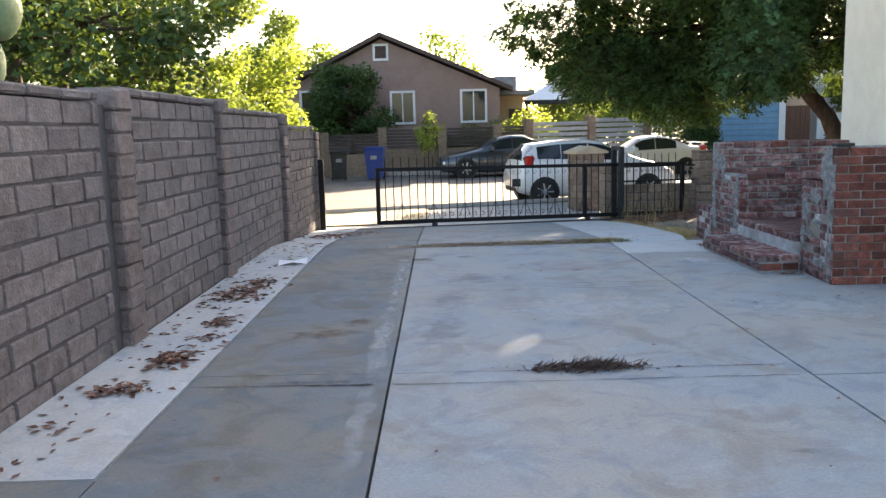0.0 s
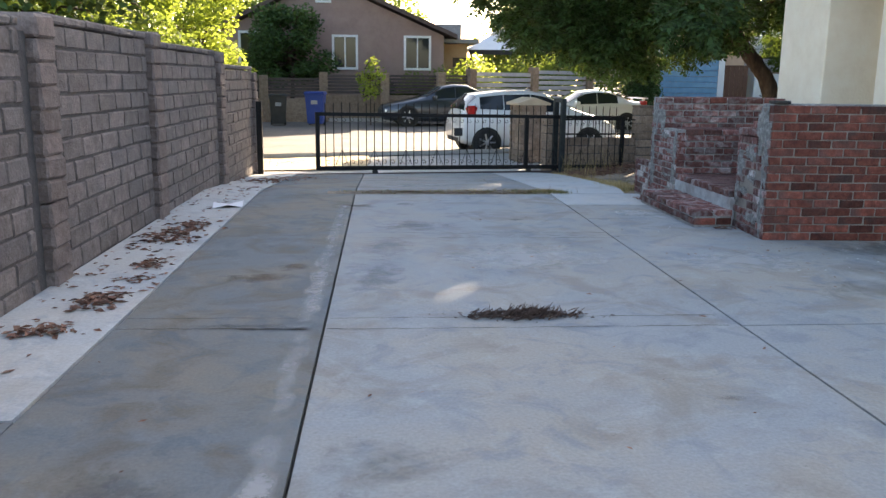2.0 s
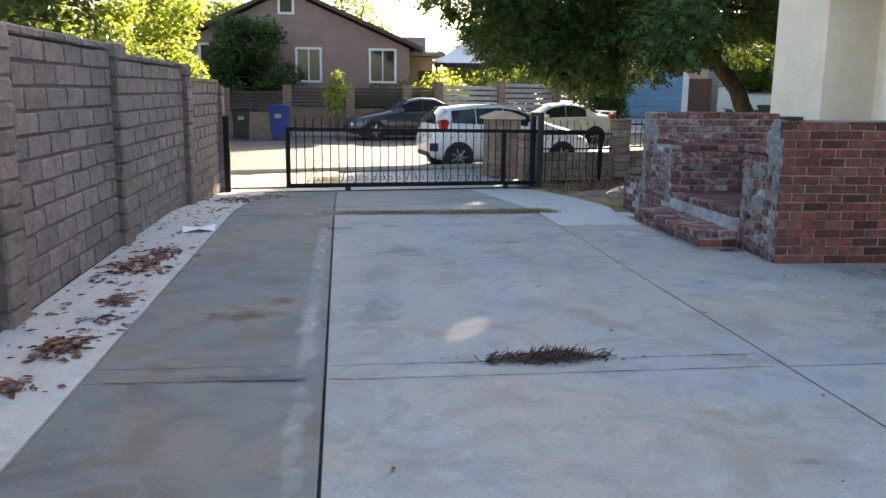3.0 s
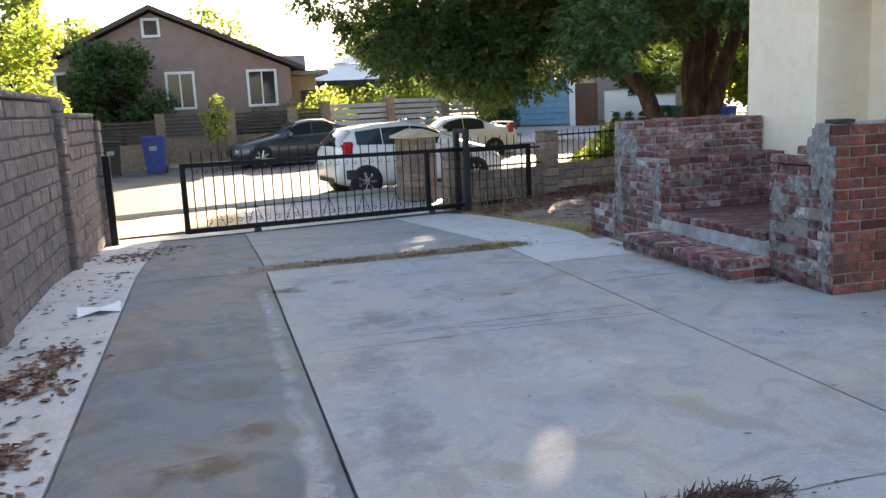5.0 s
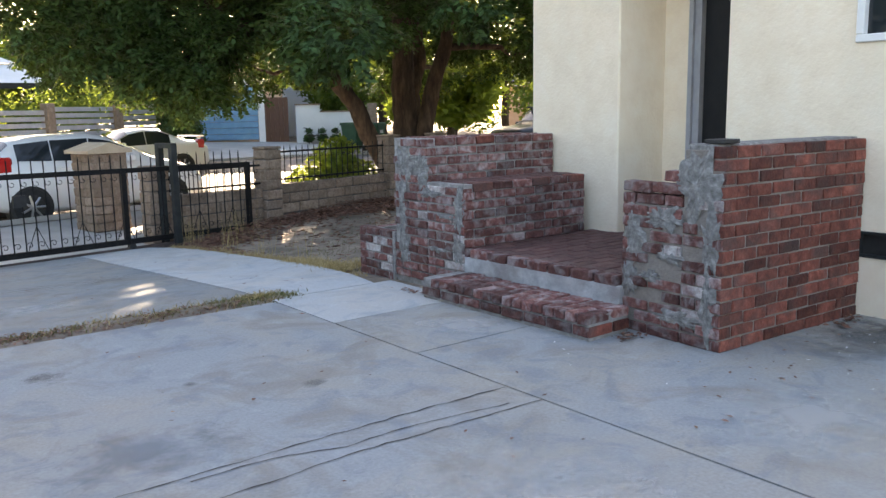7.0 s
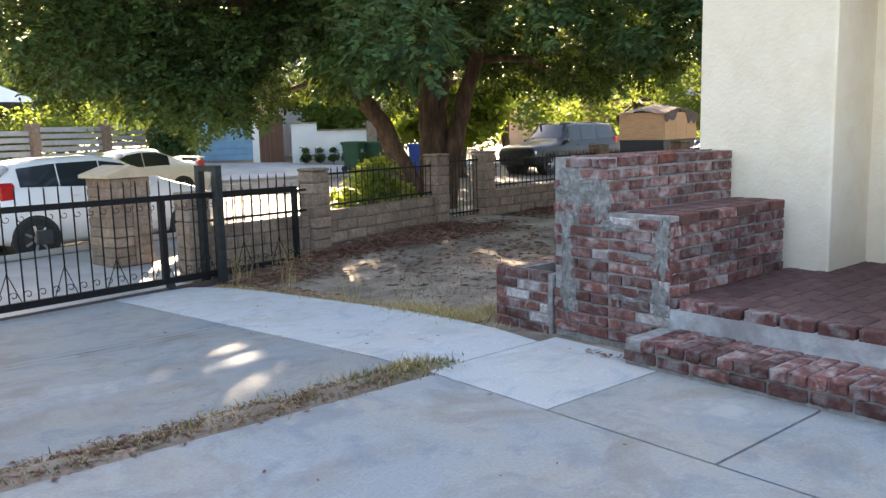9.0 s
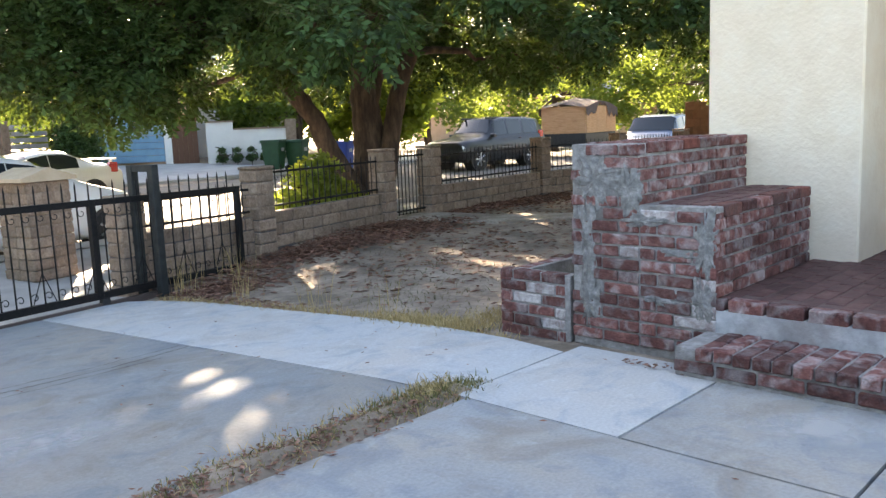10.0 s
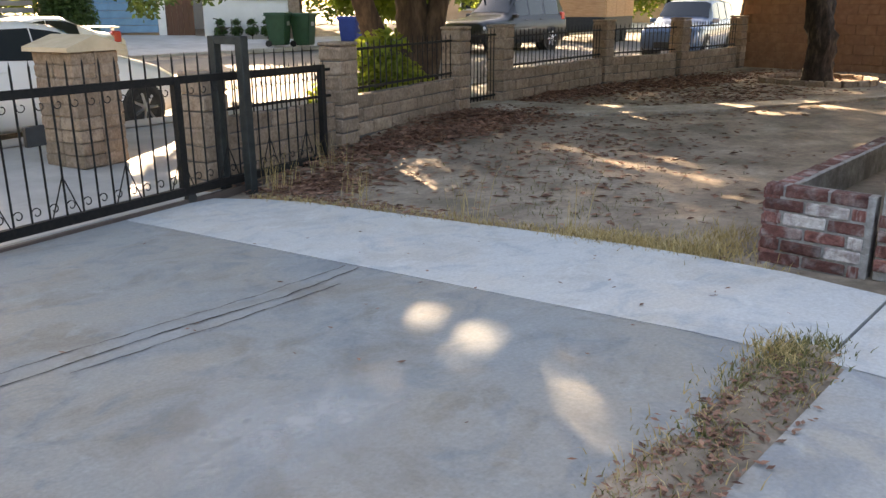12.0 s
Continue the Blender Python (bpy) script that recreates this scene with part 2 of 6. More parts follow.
LEAF_MID = leaf_material("leaf_mid_green", (0.03, 0.065, 0.02), (0.07, 0.12, 0.03), (0.26, 0.33, 0.05))
LEAF_YELLOW = leaf_material("leaf_yellow_green", (0.08, 0.13, 0.025), (0.17, 0.22, 0.04), (0.46, 0.54, 0.07))
DRY_LEAF = material("dry_leaf_brown", [(0.10, 0.045, 0.03), (0.21, 0.105, 0.07), (0.32, 0.19, 0.13)], 4, 0.85, vary=0.45, island=True)
STRAW = material("dry_grass_straw", [(0.33, 0.22, 0.085), (0.45, 0.33, 0.145), (0.52, 0.42, 0.23)], 4, 0.9, vary=0.3, island=True, bump=0)
GREEN_GRASS = material("weed_green", [(0.09, 0.095, 0.03), (0.16, 0.155, 0.055), (0.27, 0.23, 0.10)], 4, 0.8, vary=0.3, island=True, bump=0)
GLASS = glass_material("window_glass")
CAR_WHITE = material("car_paint_white", [(0.74, 0.74, 0.73), (0.78, 0.78, 0.77)], 1, 0.28, bump=0, coat=0.8)
CAR_GREY = material("car_paint_slate", [(0.045, 0.055, 0.07), (0.06, 0.07, 0.085)], 1, 0.3, 0.4, bump=0, coat=0.8)
CAR_BLACK = material("car_paint_black", [(0.012, 0.013, 0.015), (0.02, 0.021, 0.024)], 1, 0.4, 0.0, bump=0, coat=0.3)
CAR_BLUE = material("car_paint_blue", [(0.05, 0.085, 0.15), (0.07, 0.11, 0.18)], 1, 0.35, 0.3, bump=0, coat=0.7)
TYRE = material("tyre_rubber", [(0.015, 0.015, 0.015), (0.03, 0.03, 0.03)], 20, 0.85)
ALLOY = material("alloy_rim", [(0.45, 0.45, 0.46), (0.55, 0.55, 0.56)], 10, 0.3, 0.9, bump=0)
DARK_PLASTIC = material("dark_plastic", [(0.02, 0.02, 0.02), (0.035, 0.035, 0.035)], 10, 0.6)
RED_LENS = material("red_lamp_lens", [(0.45, 0.015, 0.015), (0.55, 0.03, 0.025)], 10, 0.2, bump=0, coat=0.5)
CLEAR_LENS = material("clear_lamp_lens", [(0.55, 0.57, 0.6), (0.7, 0.72, 0.75)], 10, 0.15, bump=0, coat=0.5)
BIN_BLUE = material("bin_blue_plastic", [(0.02, 0.05, 0.24), (0.03, 0.07, 0.30)], 4, 0.5)
BIN_BLACK = material("bin_black_plastic", [(0.02, 0.022, 0.022), (0.04, 0.04, 0.04)], 4, 0.5)
BIN_GREEN = material("bin_green_plastic", [(0.012, 0.055, 0.026), (0.02, 0.08, 0.038)], 4, 0.5)
PAPER = material("white_paper", [(0.75, 0.75, 0.76), (0.82, 0.82, 0.83)], 4, 0.7)
CARTON = material("pale_stone_cap", [(0.48, 0.37, 0.25), (0.60, 0.48, 0.34)], 5, 0.85)


# ---- mesh helpers ----
def obj(name, bm, mat, parent=None, label="", smooth=False):
    me = bpy.data.meshes.new(name)
    bm.to_mesh(me)
    bm.free()
    if smooth:
        for p in me.polygons:
            p.use_smooth = True
    for m in (mat if isinstance(mat, (list, tuple)) else [mat]):
        me.materials.append(m)
    ob = new(name, me)
    if parent:
        ob.parent = parent
        ob.matrix_parent_inverse = parent.matrix_basis.inverted()
    if label:
        ob["label"] = label
    return ob


part = obj


def thing(name, at=(0, 0, 0), rz=0.0, label="", category="", group="", kind=""):
    """An empty at the base of a thing; its parts are built in world places unless put under it with local()."""
    e = new(name)
    e.matrix_basis = pose(at[0], at[1], at[2], 0, 0, rz)
    return tagged(e, label, category, group, kind)


def local(name, bm, mat, parent, label="", smooth=False):
    """A part whose mesh is in its parent's own axes."""
    ob = obj(name, bm, mat, None, label, smooth)
    ob.parent = parent
    return ob


def box(bm, a, b, bevel=0.0, m=None, seg=1):
    """A box from corner a to corner b, with bevelled edges."""
    r = bmesh.ops.create_cube(bm, size=1)
    vs = r["verts"]
    a, b = Vector(a), Vector(b)
    for v in vs:
        v.co = Vector(((a[i] + b[i]) / 2 + v.co[i] * (b[i] - a[i]) for i in range(3)))
    if bevel:
        es = list({e for v in vs for e in v.link_edges})
        out = bmesh.ops.bevel(bm, geom=es, offset=bevel, segments=seg, affect='EDGES', profile=0.6)
        vs = out["verts"] if out["verts"] else vs
    if m is not None:
        bmesh.ops.transform(bm, matrix=m, verts=list({v for v in vs}))
    return bm


def boxes(*ab, bevel=0.0):
    bm = bmesh.new()
    for a, b in ab:
        box(bm, a, b, bevel)
    return bm


def tube(bm, pts, radii, n=8, caps=True):
    """A round bar along points with a radius at each."""
    rings = []
    pts = [Vector(p) for p in pts]
    if not isinstance(radii, (list, tuple)):
        radii = [radii] * len(pts)
    side = None
    for i, p in enumerate(pts):
        d = (pts[min(i + 1, len(pts) - 1)] - pts[max(i - 1, 0)]).normalized()
        if side is None or abs(side.dot(d)) > 0.95:
            side = d.orthogonal().normalized()
        side = (side - d * side.dot(d)).normalized()
        up = d.cross(side)
        rings.append([bm.verts.new(p + (side * math.cos(k * math.tau / n) + up * math.sin(k * math.tau / n)) * radii[i]) for k in range(n)])
    for r0, r1 in zip(rings, rings[1:]):
        for k in range(n):
            bm.faces.new((r0[k], r0[(k + 1) % n], r1[(k + 1) % n], r1[k]))
    if caps:
        bm.faces.new(rings[0][::-1])
        bm.faces.new(rings[-1])
    return bm


def prism(bm, outline, z0, z1):
    """An upright prism over a plan outline (anticlockwise)."""
    lo = [bm.verts.new((x, y, z0)) for x, y in outline]
    hi = [bm.verts.new((x, y, z1)) for x, y in outline]
    k = len(lo)
    for i in range(k):
        bm.faces.new((lo[i], lo[(i + 1) % k], hi[(i + 1) % k], hi[i]))
    bm.faces.new(hi)
    bm.faces.new(lo[::-1])
    return bm


def grid_sheet(fn, us, vs):
    """A sheet with the points fn(u, v)."""
    verts = [fn(u, v) for v in vs for u in us]
    w = len(us)
    faces = [(j * w + i, j * w + i + 1, (j + 1) * w + i + 1, (j + 1) * w + i) for j in range(len(vs) - 1) for i in range(w - 1)]
    me = bpy.data.meshes.new("sheet")
    me.from_pydata(verts, [], faces)
    return me


def steps(a, b, d):
    k = max(1, round((b - a) / d))
    return [a + (b - a) * i / k for i in range(k + 1)]


# ---- lie of the land ----
def fence_y(x):
    """The line of the front fence: slanted past the gate, then bending straight."""
    return 14.85 + 0.235 * (x - 4.05) if x < 9.8 else 16.2 + 0.02 * (x - 9.8)


ROAD0, ROAD1 = 3.0, 14.0


def near_line(x):
    return 16.1 + 0.30 * (x - 4.3) if x < 5 else 16.31 + 0.05 * (x - 5)


def street_y(x, s):
    """Where a stretch s across the street lies: up to ROAD0 the pavement, up to ROAD1 the road, then the far side."""
    n0, f0 = near_line(x) + ROAD0 / 0.95, 30.7 + 0.02 * x
    if s <= ROAD0:
        return near_line(x) + s / 0.95
    if s <= ROAD1:
        return n0 + (f0 - n0) * (s - ROAD0) / (ROAD1 - ROAD0)
    return f0 + (s - ROAD1) / 0.95


def street(x, y):
    n0, f0 = near_line(x) + ROAD0 / 0.95, 30.7 + 0.02 * x
    if y <= n0:
        return (y - near_line(x)) * 0.95
    if y <= f0:
        return ROAD0 + (ROAD1 - ROAD0) * (y - n0) / (f0 - n0)
    return ROAD1 + (y - f0) * 0.95


def lerp(t, a, b):
    t = min(1, max(0, t))
    return a + (b - a) * t


def lot_z(y):
    return -0.068 * max(0.0, y - 9.7) if y < 16.3 else -0.45


def yard_level(x, y):
    """The yard lies level where the drive falls to the street; outside the fence it drops to the pavement."""
    low = lot_z(y)
    z = lerp((x - 4.1) / 2.6, low, max(low, -0.10))
    return lerp((y - fence_y(x) - 0.4) / 1.2, z, low)


def ground_z(x, y):
    s = street(x, y)
    if s < 0:
        return yard_level(x, y)
    if s < ROAD0:
        return lerp(s / ROAD0, yard_level(x, y), -0.35)
    if s < ROAD1:
        return lerp((s - ROAD0) / (ROAD1 - ROAD0), -0.47, -0.27) + 0.05 * math.sin((s - ROAD0) / (ROAD1 - ROAD0) * math.pi)
    return lerp((s - ROAD1) / 6, -0.14, 0.3)


def gpt(x, y, up=0.0):
    return (x, y, ground_z(x, y) + up)


xs = [-300, -120, -60, -30] + steps(-16, 32, 0.5) + [45, 70, 120, 300]
ys = [-120, -50, -20, -8] + steps(-4, 50, 0.5) + [65, 90, 140, 300]
me = grid_sheet(lambda x, y: (x, y, ground_z(x, y) - 0.05 + 0.025 * noise.noise((x * 1.3, y * 1.3, 0))), xs, ys)
me.materials.append(DIRT)
tagged(new("ground", me), "dry bare dirt ground with sparse dead grass", "ground", kind="structure")


def strip(name, s0, s1, up, mat, label, cat, x0=-40, x1=60, dx=1.0):
    def fn(x, s):
        y = max(street_y(x, s), fence_y(x) + 0.55) if s < ROAD0 and x > 4.4 else street_y(x, s)
        return (x, y, ground_z(x, y + (0.001 if s == s0 else -0.001)) + up)
    m = grid_sheet(fn, steps(x0, x1, dx), steps(s0, s1, 0.8))
    m.materials.append(mat)
    return tagged(new(name, m), label, cat, kind="structure")


strip("road", ROAD0, ROAD1, 0.0, ASPHALT, "sunlit worn grey asphalt street with stains", "road")
strip("pavement_near", -1.0, ROAD0 - 0.18, 0.0, WALK, "pale concrete pavement beside the street", "pavement")
strip("pavement_far", ROAD1 + 0.18, ROAD1 + 2.4, 0.01, WALK, "pale concrete pavement across the street", "pavement")


def kerb(name, s0, s1, z):
    bm = bmesh.new()
    rows = []
    for x in steps(-40, 60, 1.0):
        ring = []
        for s, up in ((s0, -0.25), (s0, z(x)), (s1, z(x)), (s1, -0.9)):
            ring.append(bm.verts.new((x, street_y(x, s), up)))
        rows.append(ring)
    for a, b in zip(rows, rows[1:]):
        for k in range(3):
            bm.faces.new((a[k], a[k + 1], b[k + 1], b[k]))
    return tagged(obj(name, bm, WALK), "worn concrete kerb along the street", "kerb", kind="structure")


kerb("kerb_near", ROAD0 - 0.18, ROAD0, lambda x: -0.34)
kerb("kerb_far", ROAD1, ROAD1 + 0.18, lambda x: -0.125)

# ---- driveway slabs ----
driveway = thing("driveway", (0, 0, 0), 0, "stained grey concrete driveway in jointed slabs", "driveway", kind="structure")
bed = grid_sheet(lambda x, y: (x, y, lot_z(y) - 0.035), [-1.3, 0.0, 2.9, 3.5], steps(-8, 16.5, 0.5))
bed.materials.append(JOINT)
new("joint_bed", bed).parent = driveway


def slab(x0, x1, y0, y1, mat, up=0.0, right=None, top=None, gap=0.0075):
    """A concrete slab on the fall of the drive. right(y): a curved right-hand edge; top(x): a slanted far edge."""
    us, vs = steps(0, 1, 0.125), steps(0, 1, 0.5 / max(0.5, y1 - y0))
    bm = bmesh.new()
    rows = []
    for v in vs:
        row = []
        for u in us:
            ye = top(x0 + u * (x1 - x0)) if top else y1
            y = y0 + gap + v * (ye - y0 - 2 * gap)
            xe = right(y) if right else x1
            x = x0 + gap + u * (xe - x0 - 2 * gap)
            row.append(bm.verts.new((x, y, lot_z(y) + up)))
        rows.append(row)
    for a, b in zip(rows, rows[1:]):
        for i in range(len(us) - 1):
            bm.faces.new((a[i], a[i + 1], b[i + 1], b[i]))
    edge = [e for e in bm.edges if e.is_boundary]
    ex = bmesh.ops.extrude_edge_only(bm, edges=edge)
    for v in ex["geom"]:
        if isinstance(v, bmesh.types.BMVert):
            v.co.z -= 0.06
    bmesh.ops.recalc_face_normals(bm, faces=bm.faces)
    return part("slab", bm, mat, driveway)


EDGE, JA, JR = -0.555, 0.578, 2.912
GATE_A, GATE_B = Vector((-0.2, 13.85, 0)), Vector((4.05, 14.85, 0))


def gate_y(x):
    return GATE_A.y + (x - GATE_A.x) * (GATE_B.y - GATE_A.y) / (GATE_B.x - GATE_A.x)


def walk_edge(y):
    """The curved edge of the concrete along the dirt yard."""
    return 3.84 + 0.24 * math.sin(min(1, max(0, y - 9.4) / 1.9) * math.pi / 2) - 0.22 * max(0, y - 13.6) ** 2


slab(-1.25, EDGE, 2.8, 10.2, CONCRETE_LIGHT, 0.004)
slab(-1.25, EDGE, 10.2, 14.0, CONCRETE_LIGHT, 0.004, top=lambda x: gate_y(x) + 0.2)
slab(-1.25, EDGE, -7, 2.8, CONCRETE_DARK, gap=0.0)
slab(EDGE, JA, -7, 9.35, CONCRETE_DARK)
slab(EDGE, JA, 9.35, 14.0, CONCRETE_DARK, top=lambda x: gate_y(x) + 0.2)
slab(JA, JR, -7, 9.33, CONCRETE)
slab(JA, 2.90, 9.50, 15, CONCRETE_MID, top=lambda x: gate_y(x) + 0.2)
slab(JR, 5.7, -7, 3.965, CONCRETE)
slab(JR, 5.7, 3.965, 7.58, CONCRETE)
slab(JR, 4.6, 7.58, 8.49, CONCRETE)
slab(JR, 4.0, 8.49, 9.4, CONCRETE_LIGHT)
slab(2.90, 3.84, 9.4, 14.72, CONCRETE_LIGHT, right=walk_edge)

# ---- block walls ----
def block_mesh(name, w, h, d, mat, seed, bevel=0.012):
    """One slump block: bulged, uneven faces and rounded edges, centred at its base."""
    rng = random.Random(seed)
    bm = bmesh.new()
    box(bm, (-w / 2, -d / 2, 0), (w / 2, d / 2, h), bevel)
    for v in bm.verts:
        v.co += Vector((rng.uniform(-1, 1), rng.uniform(-1, 1), rng.uniform(-1, 1))) * bevel * 0.35
    me = bpy.data.meshes.new(name)
    bm.to_mesh(me)
    bm.free()
    me.materials.append(mat)
    return me


def lay(parent, name, me, m):
    ob = new(name, me)
    ob.parent = parent
    ob.matrix_basis = m
    return ob


def join_pieces(parent, name, items, label):
    """Pieces too many or too far to pick apart, in one mesh."""
    verts, faces = [], []
    mats = items[0][0].materials[0]
    for me, m in items:
        o = len(verts)
        verts += [m @ v.co for v in me.vertices]
        faces += [tuple(o + i for i in p.vertices) for p in me.polygons]
    j = bpy.data.meshes.new(name)
    j.from_pydata(verts, [], faces)
    j.materials.append(mats)
    ob = new(name, j)
    ob.parent = parent
    return tagged(ob, label, kind="stuff")


COURSE = 0.152
BLOCKS = [block_mesh("block", 0.388, 0.141, 0.15, BLOCK, k, 0.013) for k in range(5)]
HALVES = [block_mesh("block", 0.188, 0.141, 0.15, BLOCK, k + 9, 0.013) for k in range(3)]
CAPS = [block_mesh("cap", 0.392, 0.055, 0.17, BLOCK, k + 20, 0.012) for k in range(3)]
PIL = [block_mesh("block", 0.30, 0.144, 0.26, BLOCK_DARK, k + 30, 0.02) for k in range(4)]
FAR_BLOCK = [block_mesh("block", 0.388, 0.141, 0.15, BLOCK_TAN, k + 40, 0.013) for k in range(4)]
FAR_HALF = [block_mesh("block", 0.188, 0.141, 0.15, BLOCK_TAN, k + 49, 0.013) for k in range(2)]
FAR_PIL = [block_mesh("block", 0.40, 0.142, 0.40, BLOCK_TAN, k + 55, 0.018) for k in range(4)]
rng = random.Random(4)


def block_panel(parent, a, b, base, courses, kinds, halves, near=None, caps=None):
    """Running-bond courses from a to b on the ground, blocks centred on that line; base: height of the lowest course."""
    a, b = Vector(a), Vector(b)
    length = (b - a).length
    ang = math.degrees(math.atan2(b.y - a.y, b.x - a.x))
    d = (b - a).normalized()
    rest = []
    for c in range(courses):
        z = base + c * COURSE
        pos = 0.0
        first = c % 2 == 1
        while pos < length - 0.05:
            w = 0.2 if first else 0.4
            first = False
            room = length - pos
            src = halves if (w == 0.2 or room < 0.3) else kinds
            wn_ = min(w, room)
            p = a + d * (pos + wn_ / 2)
            me = rng.choice(src)
            full = 0.2 if src is halves else 0.4
            m = pose(p.x, p.y, z + rng.uniform(-0.003, 0.003), rng.uniform(-0.6, 0.6), rng.uniform(-0.5, 0.5), ang + rng.uniform(-0.8, 0.8)) @ Matrix.Diagonal((wn_ / full, 1, 1, 1))
            if near is None or near(p, z):
                lay(parent, "block", me, m)
            else:
                rest.append((me, m))
            pos += wn_
    if caps:
        pos = 0.0
        while pos < length - 0.05:
            w = min(0.4, length - pos)
            p = a + d * (pos + w / 2)
            lay(parent, "cap", rng.choice(caps), pose(p.x, p.y, base + courses * COURSE, 0, 0, ang + rng.uniform(-0.6, 0.6)) @ Matrix.Diagonal((w / 0.4, 1, 1, 1)))
            pos += w
    if rest:
        join_pieces(parent, "far_blocks", rest, "")


WX = -1.25
side_wall = thing("wall_west", (0, 0, 0), 0, "tall mauve-grey slump block garden wall with pilasters", "wall", kind="structure")
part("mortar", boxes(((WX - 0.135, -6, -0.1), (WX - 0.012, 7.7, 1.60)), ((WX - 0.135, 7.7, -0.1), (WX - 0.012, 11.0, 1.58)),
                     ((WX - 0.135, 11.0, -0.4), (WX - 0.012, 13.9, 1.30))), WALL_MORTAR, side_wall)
for y0, y1, base, n_c in ((-6.0, 2.35, -0.05, 11), (2.35, 4.85, -0.05, 11), (5.2, 7.55, 0.0, 11), (7.9, 10.75, -0.06, 11), (11.1, 13.75, -0.22, 11)):
    block_panel(side_wall, (WX - 0.075, y0, 0), (WX - 0.075, y1, 0), base, n_c, BLOCKS, HALVES, near=lambda p, z: 2.4 < p.y < 10.8 and not (p.y > 8 and z < 0.1), caps=CAPS)
for yp, base, n_c in ((5.12, -0.05, 12), (7.72, -0.02, 12), (10.93, -0.10, 12), (13.85, -0.35, 12)):
    for c in range(n_c):
        lay(side_wall, "block", rng.choice(PIL), pose(WX - 0.07 + rng.uniform(-0.004, 0.004), yp, base + c * 0.147, 0, 0, 90 + rng.uniform(-1, 1)))


# ---- bricks of the porch ----
def brick_mesh(w, h, d, mat, seed):
    rng_ = random.Random(seed)
    bm = bmesh.new()
    box(bm, (-w / 2, -d / 2, 0), (w / 2, d / 2, h), 0.006)
    for v in bm.verts:
        v.co += Vector((rng_.uniform(-1, 1), rng_.uniform(-1, 1), rng_.uniform(-1, 1))) * 0.0025
    me = bpy.data.meshes.new("brick")
    bm.to_mesh(me)
    bm.free()
    me.materials.append(mat)
    return me


BC = 0.0725
B_RED = [brick_mesh(0.2, 0.0635, 0.09, BRICK_RED, k) for k in range(4)]
B_OLD = [brick_mesh(0.2, 0.060, 0.09, BRICK_OLD, k + 10) for k in range(4)]
B_WHITE = [brick_mesh(0.2, 0.060, 0.09, BRICK_WHITE, k + 20) for k in range(3)]
B_PAVE = [brick_mesh(0.2, 0.060, 0.09, BRICK_PAVER, k + 30) for k in range(3)]


def brick_face(parent, a, b, z0, courses, kinds, reach=0.012, white=0.0, skip=None, bl=0.215, inset=None):
    """Courses of stretchers on the upright face from a to b (outside to the right of that way), standing proud of the core by reach."""
    a, b = Vector((*a, 0)), Vector((*b, 0))
    d = (b - a).normalized()
    out = Vector((d.y, -d.x, 0))
    ang = math.degrees(math.atan2(d.y, d.x))
    length = (b - a).length
    for c in range(courses):
        pos = 0.0
        first = c % 2 == 1
        while pos < length - 0.03:
            w = min(bl * (0.5 if first else 1) * rng.uniform(0.96, 1.04), length - pos)
            first = False
            if length - pos - w < 0.05:
                w = length - pos
            if not (skip and skip(pos + w / 2, c)):
                p = a + d * (pos + w / 2) + out * (reach - 0.048 + rng.uniform(-0.004, 0.004))
                me = rng.choice(B_WHITE if rng.random() < white else kinds)
                lay(parent, "brick", me, pose(p.x, p.y, z0 + c * BC + rng.uniform(-0.002, 0.002), rng.uniform(-1, 1), rng.uniform(-0.8, 0.8), ang + rng.uniform(-0.8, 0.8))
                    @ Matrix.Diagonal(((w - 0.013) / 0.2, 1, 1, 1)))
            pos += w


HX = 5.62                                   # face of the house wall along the drive
PIER_X, PIER_Y0, PIER_Y1 = 4.18, 6.44, 7.18
PORCH_Z = 0.33
# the wall beside the steps nearer the back of the drive
pier = thing("brick_pier_wall", (4.9, 6.7, 0), 0, "red brick porch side wall with cement-smeared worn end", "brick wall")
part("core", boxes(((PIER_X + 0.01, PIER_Y0 + 0.01, -0.05), (HX - 0.004, PIER_Y1 - 0.46, 1.13)),
                   ((PIER_X + 0.01, PIER_Y1 - 0.47, -0.05), (PIER_X + 0.5, PIER_Y1 - 0.01, 0.80)), bevel=0.004), PIER_MORTAR, pier)


def world_children(root):
    """Pieces laid in world places under a thing that stands elsewhere."""
    iv = root.matrix_basis.inverted()
    for ch in root.children:
        if ch.matrix_parent_inverse == Matrix.Identity(4):
            ch.matrix_parent_inverse = iv


brick_face(pier, (PIER_X, PIER_Y0), (HX - 0.01, PIER_Y0), 0.0, 16, B_RED, 0.003)
brick_face(pier, (PIER_X, PIER_Y1 - 0.46), (PIER_X, PIER_Y0), 0.0, 15, B_OLD, 0.006, 0.16, skip=lambda p, c: rng.random() < (0.25 if c < 10 else 0.75))
brick_face(pier, (PIER_X, PIER_Y1), (PIER_X, PIER_Y1 - 0.46), 0.0, 14, B_OLD, 0.006, 0.08, skip=lambda p, c: (c > 10 and p < 0.11 * (c - 11)) or (c < 11 and rng.random() < 0.2))
brick_face(pier, (PIER_X + 0.5, PIER_Y1 - 0.01), (PIER_X, PIER_Y1 - 0.01), PORCH_Z, 7, B_OLD, 0.006)
world_children(pier)

